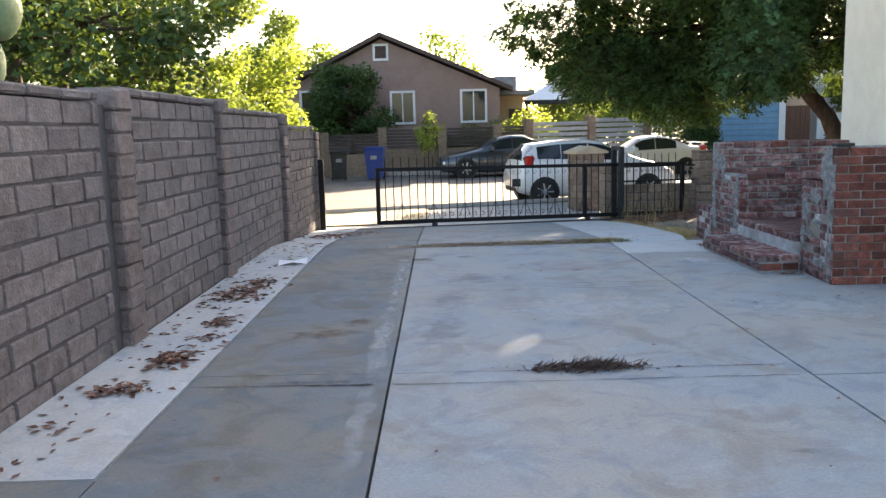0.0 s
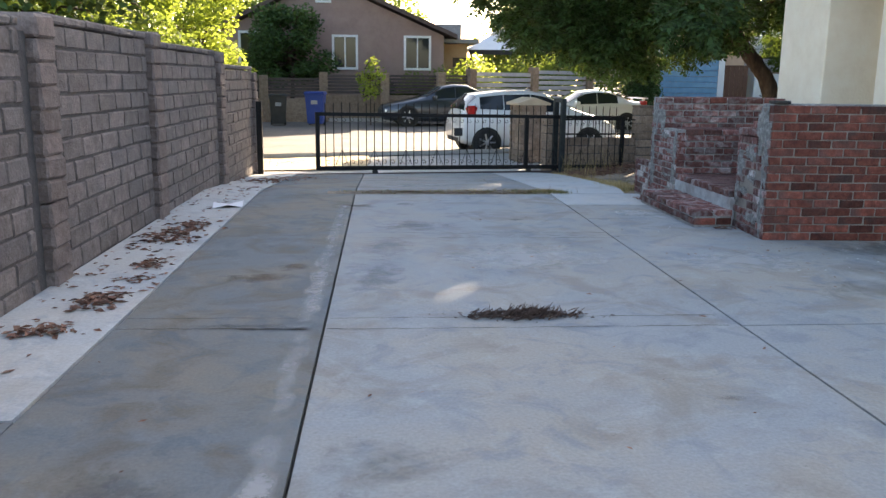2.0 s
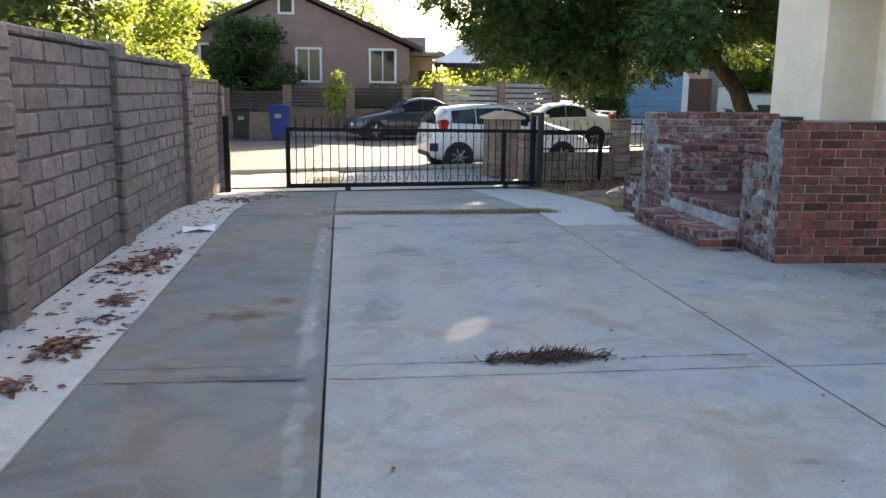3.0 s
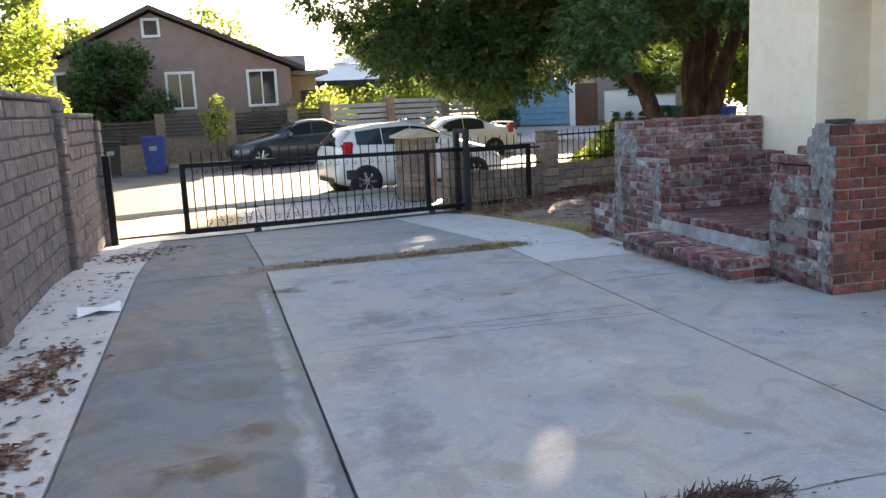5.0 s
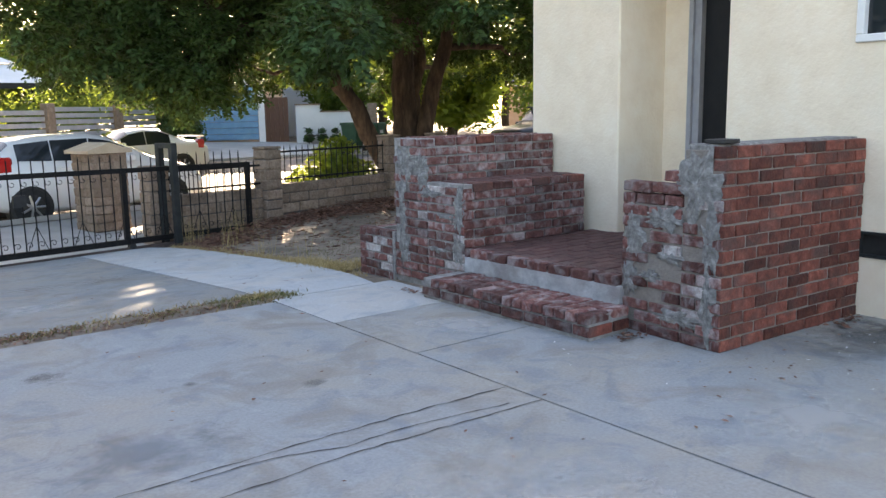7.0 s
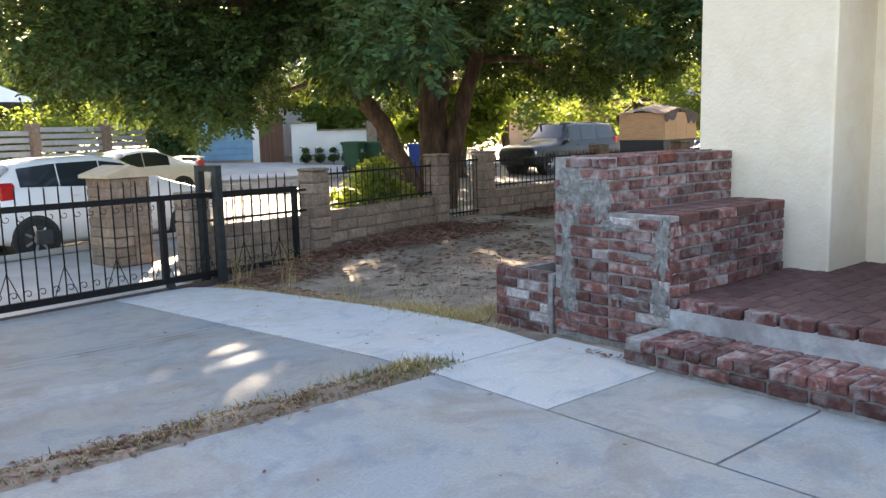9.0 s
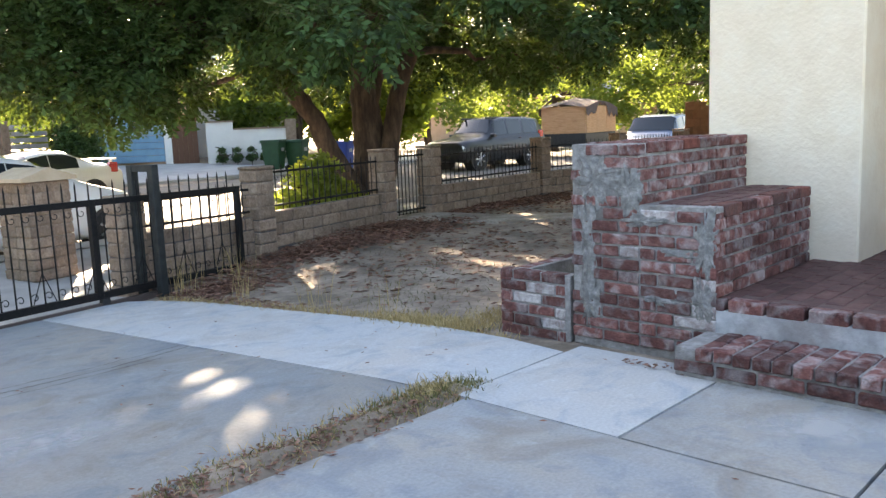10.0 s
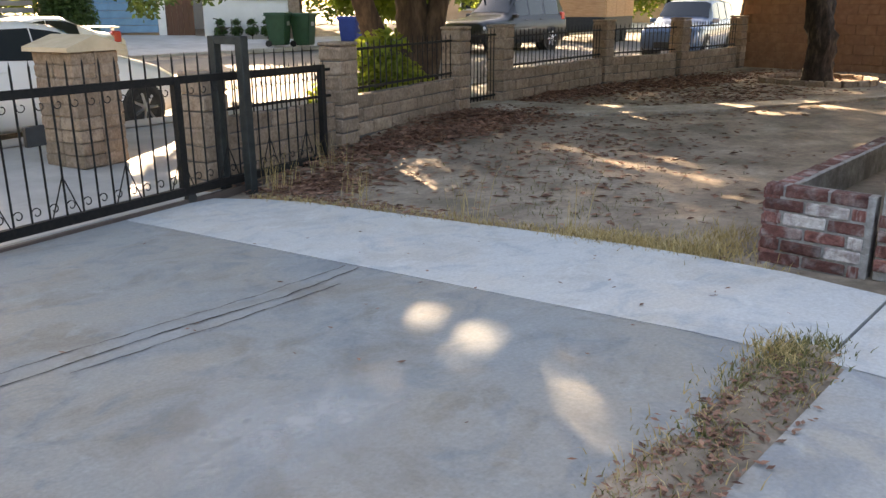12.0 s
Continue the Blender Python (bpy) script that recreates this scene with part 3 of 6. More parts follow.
# the stepped wall on the street side of the porch: planter screen, tall part, bench
WY0, WY1, WY2 = 8.66, 9.12, 9.58
wing = thing("stepped_brick_wing_wall", (4.9, 9.2, 0), 0, "stepped maroon brick porch wall with bench ledge and grey cement patches", "brick wall")
part("core", boxes(((PIER_X + 0.01, WY1 + 0.01, -0.05), (HX - 0.004, WY2 - 0.01, 1.154)),
                   ((PIER_X + 0.01, WY0 + 0.01, -0.05), (HX - 0.09, WY1 + 0.02, 0.813)), bevel=0.004), MORTAR, wing)
brick_face(wing, (PIER_X, WY2), (PIER_X, WY1), 0.0, 16, B_OLD, 0.006, 0.06, skip=lambda p, c: (0.06 < p < 0.40 and 11 < c < 14) or (p < 0.2 and rng.random() < 0.4))
brick_face(wing, (PIER_X, WY1), (PIER_X, WY0), 0.0, 11, B_OLD, 0.004, 0.32, skip=lambda p, c: p > 0.4 and c < 8)
brick_face(wing, (PIER_X, WY1), (HX, WY1), 0.80, 4, B_OLD, 0.006)
brick_face(wing, (PIER_X + 0.09, WY1), (HX - 0.01, WY1), 1.094, 1, B_OLD + B_RED[:2], 0.008)
brick_face(wing, (PIER_X, WY0), (HX - 0.09, WY0), PORCH_Z, 6, B_OLD, 0.006)
brick_face(wing, (PIER_X + 0.09, WY0), (HX - 0.09, WY0), 0.758, 1, B_OLD + B_RED[:2], 0.008)
for i in range(6):
    x0 = PIER_X + i * 0.212
    lay(wing, "brick", rng.choice(B_PAVE), pose(x0 + 0.18, WY0 + 0.140, 0.762, 0, 0, rng.uniform(-1, 1)))
    lay(wing, "brick", rng.choice(B_PAVE), pose(x0 + 0.18, WY0 + 0.240, 0.762, 0, 0, rng.uniform(-1, 1)))
    lay(wing, "brick", rng.choice(B_PAVE), pose(x0 + 0.18, WY0 + 0.340, 0.762, 0, 0, rng.uniform(-1, 1)))
    for j in range(3):
        lay(wing, "brick", rng.choice(B_OLD), pose(x0 + 0.18, WY1 + 0.14 + j * 0.105, 1.102, 0, 0, rng.uniform(-1, 1)))
world_children(wing)

# porch slab, its front edge of bricks over bare concrete, and the step
porch = thing("porch_floor", (4.9, 7.8, 0), 0, "maroon brick-paved porch floor with bare cement riser", "porch floor", kind="structure")
part("riser", boxes(((PIER_X + 0.01, PIER_Y1 - 0.02, -0.05), (6.7, WY0 + 0.02, PORCH_Z - 0.062)), bevel=0.004), RISER, porch)
part("bedding", boxes(((PIER_X + 0.09, PIER_Y1 - 0.02, PORCH_Z - 0.063), (6.69, WY0 + 0.02, PORCH_Z - 0.006)), bevel=0.003), PAVER_BED, porch)
for i in range(17):
    y = PIER_Y1 + 0.05 + i * 0.1
    for j in range(12):
        x = PIER_X + 0.20 + j * 0.205
        if x < 6.5 and y < WY0:
            lay(porch, "brick", rng.choice(B_PAVE), pose(x + 0.1 * (i % 2) * 0.9, y, PORCH_Z - 0.062 + rng.uniform(-0.002, 0.002), 0, 0, rng.uniform(-1, 1)) @ Matrix.Diagonal((0.97, 1.02, 1, 1)))
for j in range(9):
    lay(porch, "brick", rng.choice(B_OLD + B_RED[:1]), pose(PIER_X + 0.054, PIER_Y1 + 0.1 + j * 0.205, PORCH_Z - 0.068, 0, 0, 90 + rng.uniform(-1.5, 1.5)) @ Matrix.Diagonal((0.93, 1, 1.1, 1)))
world_children(porch)
step = thing("brick_step", (4.0, 7.8, 0), 0, "low worn brick step with chipped whitewashed corner", "step")
SX, SY0, SY1 = 3.81, 7.07, 8.72
part("core", boxes(((SX + 0.01, SY0 + 0.01, -0.04), (PIER_X - 0.002, SY1 - 0.01, 0.149)), bevel=0.004), MORTAR, step)
brick_face(step, (SX, SY1), (SX, SY0), 0.022, 1, B_OLD, 0.006, 0.22)
brick_face(step, (SX, SY0), (PIER_X, SY0), 0.022, 1, B_RED, 0.006)
for i in range(16):
    lay(step, "brick", rng.choice(B_OLD), pose(SX + 0.09, SY0 + 0.05 + i * 0.0955, 0.098 + rng.uniform(-0.004, 0.004), 0, 0, rng.uniform(-2, 2)) @ Matrix.Diagonal((1.0, 0.93, 1, 1)))
    lay(step, "brick", rng.choice(B_OLD), pose(SX + 0.28, SY0 + 0.05 + i * 0.0955, 0.098 + rng.uniform(-0.004, 0.004), 0, 0, rng.uniform(-2, 2)) @ Matrix.Diagonal((0.9, 0.93, 1, 1)))
world_children(step)

# low planter against the wing wall
planter = thing("brick_planter", (4.3, 9.9, 0), 0, "low broken brick planter with whitewashed bricks and dark soil", "planter")
part("core", boxes(((PIER_X + 0.01, WY2 + 0.02, -0.15), (PIER_X + 0.10, 10.13, 0.36)), ((PIER_X + 0.02, 10.03, -0.15), (6.6, 10.13, 0.34)), bevel=0.004), MORTAR, planter)
brick_face(planter, (PIER_X, 10.14), (PIER_X, WY2 + 0.05), -0.06, 6, B_OLD, 0.004, 0.22)
brick_face(planter, (6.6, 10.14), (PIER_X, 10.14), -0.08, 6, B_OLD, 0.006, 0.1)
part("soil", boxes(((PIER_X + 0.1, WY2, -0.1), (6.6, 10.04, 0.16))), DIRT, planter)
world_children(planter)

# ---- the house beside the drive ----
H1 = 3.1
house = thing("house_wall", (HX, 5, 0), 0, "cream stucco house wall with recessed entry", "house wall", kind="structure")
DOOR0, DOOR1 = 7.38, 8.45
wy0, wy1, wz0, wz1 = 4.95, 6.47, 1.75, 2.75
T = 0.18
part("wall", boxes(((HX, -8, -0.1), (HX + T, wy0, H1)), ((HX, wy1, -0.1), (HX + T, DOOR0, H1)), ((HX, wy0, wz1), (HX + T, wy1, H1)),
                   ((HX, wy0, 0.56), (HX + T, wy1, wz0)), ((HX, 6.37, -0.1), (HX + T, wy1, 0.56)), ((HX, wy0, -0.1), (HX + T, 6.14, 0.56)),
                   ((HX, 6.14, -0.1), (HX + T, 6.37, 0.39)), ((HX, 6.14, 0.55), (HX + T, 6.37, 0.56)), ((HX, DOOR0, 2.6), (HX + T, DOOR1, H1))), STUCCO, house)
part("corner_wall", boxes(((HX + 0.02, 8.40, -0.1), (HX + 2.5, 9.41, H1)), bevel=0.012), STUCCO, house)
part("entry_back", boxes(((HX + 1.9, DOOR0 - 1.5, -0.1), (HX + 2.05, DOOR1, H1)), ((HX + T, DOOR0 - 0.12, -0.1), (HX + 2, DOOR0, H1))), STUCCO, house)
part("entry_return", boxes(((HX + 0.62, 8.132, -0.1), (HX + 0.74, 8.402, H1))), STUCCO, house)
part("front_wall", boxes(((HX + 2.5, 9.3, -0.4), (HX + 9, 9.5, H1))), STUCCO, house)
part("back_wall", boxes(((HX, -8.2, -0.1), (HX + 8, -8, H1))), STUCCO, house)
part("roof", boxes(((HX - 0.06, -8.5, H1), (HX + 9.5, 9.9, H1 + 0.15))), ROOF, house)
# window over the pier: white frame, two panes with a bar each
window = thing("window_1", (HX, 5.7, wz0), 0, "white framed sliding window with dark panes", "window", kind="structure")
fr = bmesh.new()
for a, b in (((HX - 0.02, wy0, wz0), (HX + 0.08, wy1, wz0 + 0.05)), ((HX - 0.02, wy0, wz1 - 0.05), (HX + 0.08, wy1, wz1)),
             ((HX - 0.02, wy0, wz0 + 0.05), (HX + 0.08, wy0 + 0.05, wz1 - 0.05)), ((HX - 0.02, wy1 - 0.05, wz0 + 0.05), (HX + 0.08, wy1, wz1 - 0.05)),
             ((HX - 0.01, 5.68, wz0 + 0.05), (HX + 0.07, 5.76, wz1 - 0.05))):
    box(fr, a, b, 0.006)
part("window_frame", fr, WHITE_TRIM, window)
for y in (5.34, 6.08):
    part("glazing_bar", boxes(((HX + 0.015, y - 0.009, wz0 + 0.05), (HX + 0.03, y + 0.009, wz1 - 0.05))), WHITE_TRIM, window)
for a, b in ((wy0 + 0.05, 5.68), (5.76, wy1 - 0.05)):
    part("pane", boxes(((HX + 0.035, a, wz0 + 0.05), (HX + 0.043, b, wz1 - 0.05))), GLASS, window)
vent = thing("wall_vent", (HX, 6.25, 0.39), 0, "dark recessed crawlspace vent in the wall", "vent")
part("frame", boxes(((HX - 0.012, 6.13, 0.385), (HX + 0.03, 6.155, 0.555)), ((HX - 0.012, 6.355, 0.385), (HX + 0.03, 6.38, 0.555)),
                    ((HX - 0.012, 6.155, 0.385), (HX + 0.03, 6.355, 0.405)), ((HX - 0.012, 6.155, 0.538), (HX + 0.03, 6.355, 0.555))), IRON_GREY, vent)
part("screen", boxes(((HX + 0.06, 6.14, 0.39), (HX + 0.07, 6.37, 0.555))), DARK_PLASTIC, vent)
bmp = bmesh.new()
tube(bmp, [(HX + 0.02, 5.89, 0.235), (HX - 0.06, 5.89, 0.235)], 0.028, 12)
tagged(obj("pipe_stub", bmp, STUCCO, smooth=False), "short painted pipe stub poking from the stucco", "pipe")
door = thing("door_1", (HX + 0.5, 7.6, PORCH_Z), 0, "dark entry door in a grey metal frame", "door", kind="structure")
part("door_frame", boxes(((HX + 0.60, 8.03, PORCH_Z), (HX + 0.70, 8.09, 2.5)), ((HX + 0.57, 8.09, PORCH_Z), (HX + 0.70, 8.13, 2.5))), material("grey_frame", [(0.30, 0.30, 0.31), (0.40, 0.40, 0.41)], 6, 0.5, bump=0.05), door, "grey metal frame")
part("leaf", boxes(((HX + 0.66, 7.3, PORCH_Z), (HX + 0.70, 8.03, 2.5))), material("black_door", [(0.006, 0.006, 0.007), (0.012, 0.012, 0.013)], 8, 0.6), door, "black security door")

# ---- sliding gate, posts ----
gd = (GATE_B - GATE_A).normalized()
gang = math.degrees(math.atan2(gd.y, gd.x))
GATE_LEN = 5.85
gate = thing("sliding_gate", (GATE_A.x, GATE_A.y, 0), gang, "black wrought iron sliding driveway gate with scrolls and spear tips", "gate")
GZ0, GZ1 = -0.28, -0.345                      # ground under both ends


def gz(r):
    return lerp(r / 4.37, GZ0, GZ1) if r < 4.37 else GZ1 - 0.068 * 0.23 * (r - 4.37)


def gate_bar(name, pts, rad, n=6, mat=None):
    bm = bmesh.new()
    tube(bm, pts, rad, n)
    return local(name, bm, mat or IRON, gate)


def rail(name, r0, r1, z, hgt, th):
    bm = bmesh.new()
    for a, b in ((r0, r1),):
        v = []
        for r in (a, b):
            for dy, dz in ((-th, -hgt), (th, -hgt), (th, hgt), (-th, hgt)):
                v.append(bm.verts.new((r, dy, gz(r) + z + dz)))
        for k in range(4):
            bm.faces.new((v[k], v[(k + 1) % 4], v[4 + (k + 1) % 4], v[4 + k]))
        bm.faces.new(v[:4][::-1])
        bm.faces.new(v[4:])
    return local(name, bm, IRON, gate)


rail("bottom_rail", 0, GATE_LEN, 0.10, 0.035, 0.025)
rail("top_rail", 0, GATE_LEN, 1.02, 0.030, 0.022)
for r in (0.0, 3.84, GATE_LEN - 0.03):
    local("stile", boxes(((r - 0.03, -0.03, gz(r) + 0.07), (r + 0.04, 0.03, gz(r) + 1.05)), bevel=0.004), IRON, gate)


def scroll_pts(cx, cz, r0, turn, flip):
    out = []
    for k in range(11):
        a = turn + flip * k * 0.55
        rr = r0 * (1 - 0.065 * k)
        out.append((cx + math.cos(a) * rr, 0.0, cz + math.sin(a) * rr))
    return out


k = 0
r = 0.14
while r < GATE_LEN - 0.1:
    z = gz(r)
    gate_bar("picket", [(r, 0, z + 0.12), (r, 0, z + 1.19), (r, 0, z + 1.235)], [0.0085, 0.0085, 0.001], 5)
    if k % 1 == 0:
        bm = bmesh.new()
        tube(bm, scroll_pts(r + 0.045, z + 0.20, 0.042, 2.6, -1), 0.0045, 4)
        local("scroll", bm, IRON, gate)
        bm = bmesh.new()
        tube(bm, scroll_pts(r + 0.045, z + 0.93, 0.042, 2.6, 1), 0.0045, 4)
        local("scroll", bm, IRON, gate)
    if k % 4 == 1:
        bm = bmesh.new()
        tube(bm, [(r + 0.14, 0, z + 0.42), (r + 0.02, 0, z + 0.13)], 0.005, 4)
        tube(bm, [(r + 0.14, 0, z + 0.42), (r + 0.26, 0, z + 0.13)], 0.005, 4)
        local("brace", bm, IRON, gate)
    r += 0.142
    k += 1
for r in (1.0, 3.9):
    bm = bmesh.new()
    tube(bm, [(r, -0.025, gz(r) + 0.03), (r, 0.025, gz(r) + 0.03)], 0.05, 14)
    local("wheel", bm, DARK_PLASTIC, gate)
local("lock_plate", boxes(((2.45, -0.02, gz(2.4) + 0.66), (2.6, 0.02, gz(2.4) + 0.80)), bevel=0.005), DARK_PLASTIC, gate)
track = thing("gate_track", (GATE_A.x, GATE_A.y, 0), gang, "rusty steel gate track set in the concrete", "track", kind="structure")
bm = bmesh.new()
for a, b, w, h in ((-1.0, 4.9, 0.02, 0.02),):
    v = []
    for r in (a, b):
        for dy, dz in ((-w, -0.05), (w, -0.05), (w, h), (-w, h)):
            v.append(bm.verts.new((r, dy, lerp((r + 1) / 6, GZ0 + 0.0, GZ1) + dz)))
    for q in range(4):
        bm.faces.new((v[q], v[(q + 1) % 4], v[4 + (q + 1) % 4], v[4 + q]))
local("rail", bm, RUST_SLAT, track)


def post(name, p, h, w, mat, label, cat="post", sink=0.1):
    z = ground_z(p[0], p[1])
    bm = boxes(((p[0] - w / 2, p[1] - w / 2, z - sink), (p[0] + w / 2, p[1] + w / 2, z + h)), bevel=0.006)
    return tagged(obj(name, bm, mat), label, cat)


lp = post("gate_latch_post", (-1.15, 13.75), 1.22, 0.09, IRON, "black steel gate latch post beside the block wall")
guide = thing("gate_guide_frame", (4.18, 14.88, -0.35), gang, "grey-green steel gate guide frame of two posts", "gate post")
for dy in (-0.15, 0.16):
    local("post", boxes(((-0.045, dy - 0.04, -0.1), (0.045, dy + 0.04, 1.36)), bevel=0.006), IRON_GREY, guide)
local("crossbar", boxes(((-0.04, -0.11, 1.29), (0.04, 0.12, 1.36)), bevel=0.005), IRON_GREY, guide)


# ---- front fence: pillars, low block walls, iron panels ----
PILLARS = [(4.10, 15.20), (5.92, 15.42), (8.60, 16.05), (9.78, 16.20), (13.4, 16.62), (15.7, 16.25), (18.45, 16.20)]
PANEL_GAP = 2                                # the garden gate stands between pillars 2 and 3


def pillar(p, ang):
    z = ground_z(*p) - 0.03
    t = thing("fence_pillar", (p[0], p[1], z), ang, "tan slump block fence pillar with mortar joints", "pillar", "front fence pillars")
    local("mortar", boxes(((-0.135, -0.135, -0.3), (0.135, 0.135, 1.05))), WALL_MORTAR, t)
    for c in range(7):
        lay(t, "block", rng.choice(FAR_PIL), pose(rng.uniform(-0.004, 0.004), rng.uniform(-0.004, 0.004), c * 0.152, 0, 0, rng.choice((0, 90, 180)) + rng.uniform(-1, 1)) @ Matrix.Diagonal((0.75, 0.75, 1, 1)))
    local("cap", boxes(((-0.158, -0.158, 1.062), (0.158, 0.158, 1.10)), bevel=0.012), BLOCK_TAN, t)
    return t


def iron_panel(a, b, z, h, name="iron_fence_panel", gap=0.125):
    a, b = Vector((*a, z)), Vector((*b, z))
    L = (b - a).length
    ang = math.degrees(math.atan2(b.y - a.y, b.x - a.x))
    t = thing(name, tuple(a), ang, "black wrought iron fence panel with spear-tipped pickets", "fence panel", "iron fence panels")
    for zz in (0.06, h - 0.10):
        local("rail", boxes(((0, -0.014, zz - 0.014), (L, 0.014, zz + 0.014))), IRON, t)
    bm = bmesh.new()
    tube(bm, [(0, 0, 0.0), (0, 0, h - 0.04), (0, 0, h)], [0.008, 0.008, 0.001], 5)
    picket = bpy.data.meshes.new("picket")
    bm.to_mesh(picket)
    bm.free()
    picket.materials.append(IRON)
    bm = bmesh.new()
    tube(bm, scroll_pts(0.04, h - 0.18, 0.036, 2.6, 1), 0.004, 4)
    scr = bpy.data.meshes.new("scroll")
    bm.to_mesh(scr)
    bm.free()
    scr.materials.append(IRON)
    x = gap / 2
    while x < L:
        lay(t, "picket", picket, pose(x, 0, 0))
        lay(t, "scroll", scr, pose(x, 0, 0))
        x += gap
    return t


for i, p in enumerate(PILLARS):
    q = PILLARS[min(i + 1, len(PILLARS) - 1)]
    o = PILLARS[max(i - 1, 0)]
    pillar(p, math.degrees(math.atan2(q[1] - o[1], q[0] - o[0])))
for i in range(len(PILLARS) - 1):
    a, b = Vector(PILLARS[i]), Vector(PILLARS[i + 1])
    d = (b - a).normalized()
    a, b = a + d * 0.15, b - d * 0.15
    z = ground_z(*((a + b) / 2)) - 0.05
    if i == PANEL_GAP:
        g = iron_panel(a, b, z + 0.06, 1.02, "garden_gate", 0.09)
        tagged(g, "narrow black iron garden gate between pillars", "gate")
        continue
    w = thing("low_wall", (a.x, a.y, z), 0, "low tan slump block fence wall", "wall", "front fence walls")
    n_c = 3 if i > 0 else 4
    ang = math.degrees(math.atan2(d.y, d.x))
    bm = bmesh.new()
    box(bm, (0, -0.06, -0.2), ((b - a).length, 0.06, n_c * COURSE - 0.01))
    bmesh.ops.transform(bm, matrix=pose(a.x, a.y, z, 0, 0, ang), verts=bm.verts)
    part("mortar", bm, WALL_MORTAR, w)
    block_panel(w, (a.x, a.y, 0), (b.x, b.y, 0), z, n_c, FAR_BLOCK, FAR_HALF)
    world_children(w)
    iron_panel(a, b, z + n_c * COURSE, 1.04 - n_c * COURSE)
# square block pier with a pitched cap outside the gate
mail = thing("block_letterbox_pier", (4.05, 17.5, ground_z(4.05, 17.5)), gang, "tan block letterbox pier with pitched stone cap", "pier")
local("mortar", boxes(((-0.28, -0.28, -0.1), (0.28, 0.28, 1.28))), WALL_MORTAR, mail)
for c in range(9):
    for dx in (-0.155, 0.155):
        for dy in (-0.155, 0.155):
            lay(mail, "block", rng.choice(FAR_PIL), pose(dx, dy, c * 0.147, 0, 0, rng.choice((0, 90))) @ Matrix.Diagonal((0.76, 0.76, 1, 1)))
bm = bmesh.new()
prof = [(-0.38, 1.32), (0.38, 1.32), (0.38, 1.37), (0.0, 1.50), (-0.38, 1.37)]
f0 = [bm.verts.new((x, -0.36, z)) for x, z in prof]
f1 = [bm.verts.new((x, 0.36, z)) for x, z in prof]
bm.faces.new(f0)
bm.faces.new(f1[::-1])
for i in range(5):
    bm.faces.new((f0[i], f1[i], f1[(i + 1) % 5], f0[(i + 1) % 5]))
bmesh.ops.recalc_face_normals(bm, faces=bm.faces)
local("cap", bm, CARTON, mail, "pitched pale stone cap")
mail.matrix_basis = mail.matrix_basis @ Matrix.Diagonal((0.98, 0.98, 0.92, 1))


# ---- trees ----
def leaf_mesh(name, centres, count, size, mat, seed, flat=0.8, gaps=(), base=(0, 0, 0)):
    """A crown of many small folded leaves in clumps round the given centres (x, y, z, radius)."""
    g = np.random.default_rng(seed)
    c = np.array([q[:3] for q in centres])
    rad = np.array([q[3] for q in centres])
    wgt = rad ** 2 / np.sum(rad ** 2)
    pick = g.choice(len(c), size=count, p=wgt)
    d = g.normal(size=(count, 3))
    d /= np.linalg.norm(d, axis=1)[:, None]
    rr = rad[pick] * (g.random(count) ** 0.45)
    p = c[pick] + d * rr[:, None] * np.array([1, 1, flat])
    for gx, gy, gr in gaps:              # openings in the crown that let a beam of sun through
        o = np.array([gx, gy, 0.0]) - np.array(base)
        sd = np.array(sun_dir)
        q = p - o
        off = q - (q @ sd)[:, None] * sd
        keep = np.linalg.norm(off, axis=1) > gr
        p = p[keep]
    count = len(p)
    ax = g.normal(size=(count, 3))
    ax[:, 2] = ax[:, 2] * 0.5 - 0.25
    ax /= np.linalg.norm(ax, axis=1)[:, None]
    side = np.cross(ax, g.normal(size=(count, 3)))
    side /= np.linalg.norm(side, axis=1)[:, None] + 1e-9
    nor = np.cross(ax, side)
    s = size * g.uniform(0.6, 1.35, count)[:, None]
    v = np.empty((count, 4, 3))
    v[:, 0] = p
    v[:, 1] = p + ax * s * 0.5 + side * s * 0.30 + nor * s * 0.10
    v[:, 2] = p + ax * s
    v[:, 3] = p + ax * s * 0.5 - side * s * 0.30 + nor * s * 0.10
    me = bpy.data.meshes.new(name)
    me.vertices.add(count * 4)
    me.vertices.foreach_set("co", v.reshape(-1))
    tri = (np.arange(count)[:, None] * 4 + np.array([0, 1, 2, 0, 2, 3])).reshape(-1)
    me.loops.add(len(tri))
    me.loops.foreach_set("vertex_index", tri.astype(np.int32))
    me.polygons.add(count * 2)
    me.polygons.foreach_set("loop_start", np.arange(0, len(tri), 3, dtype=np.int32))
    me.polygons.foreach_set("loop_total", np.full(count * 2, 3, dtype=np.int32))
    me.update(calc_edges=True)
    me.materials.append(mat)
    return me


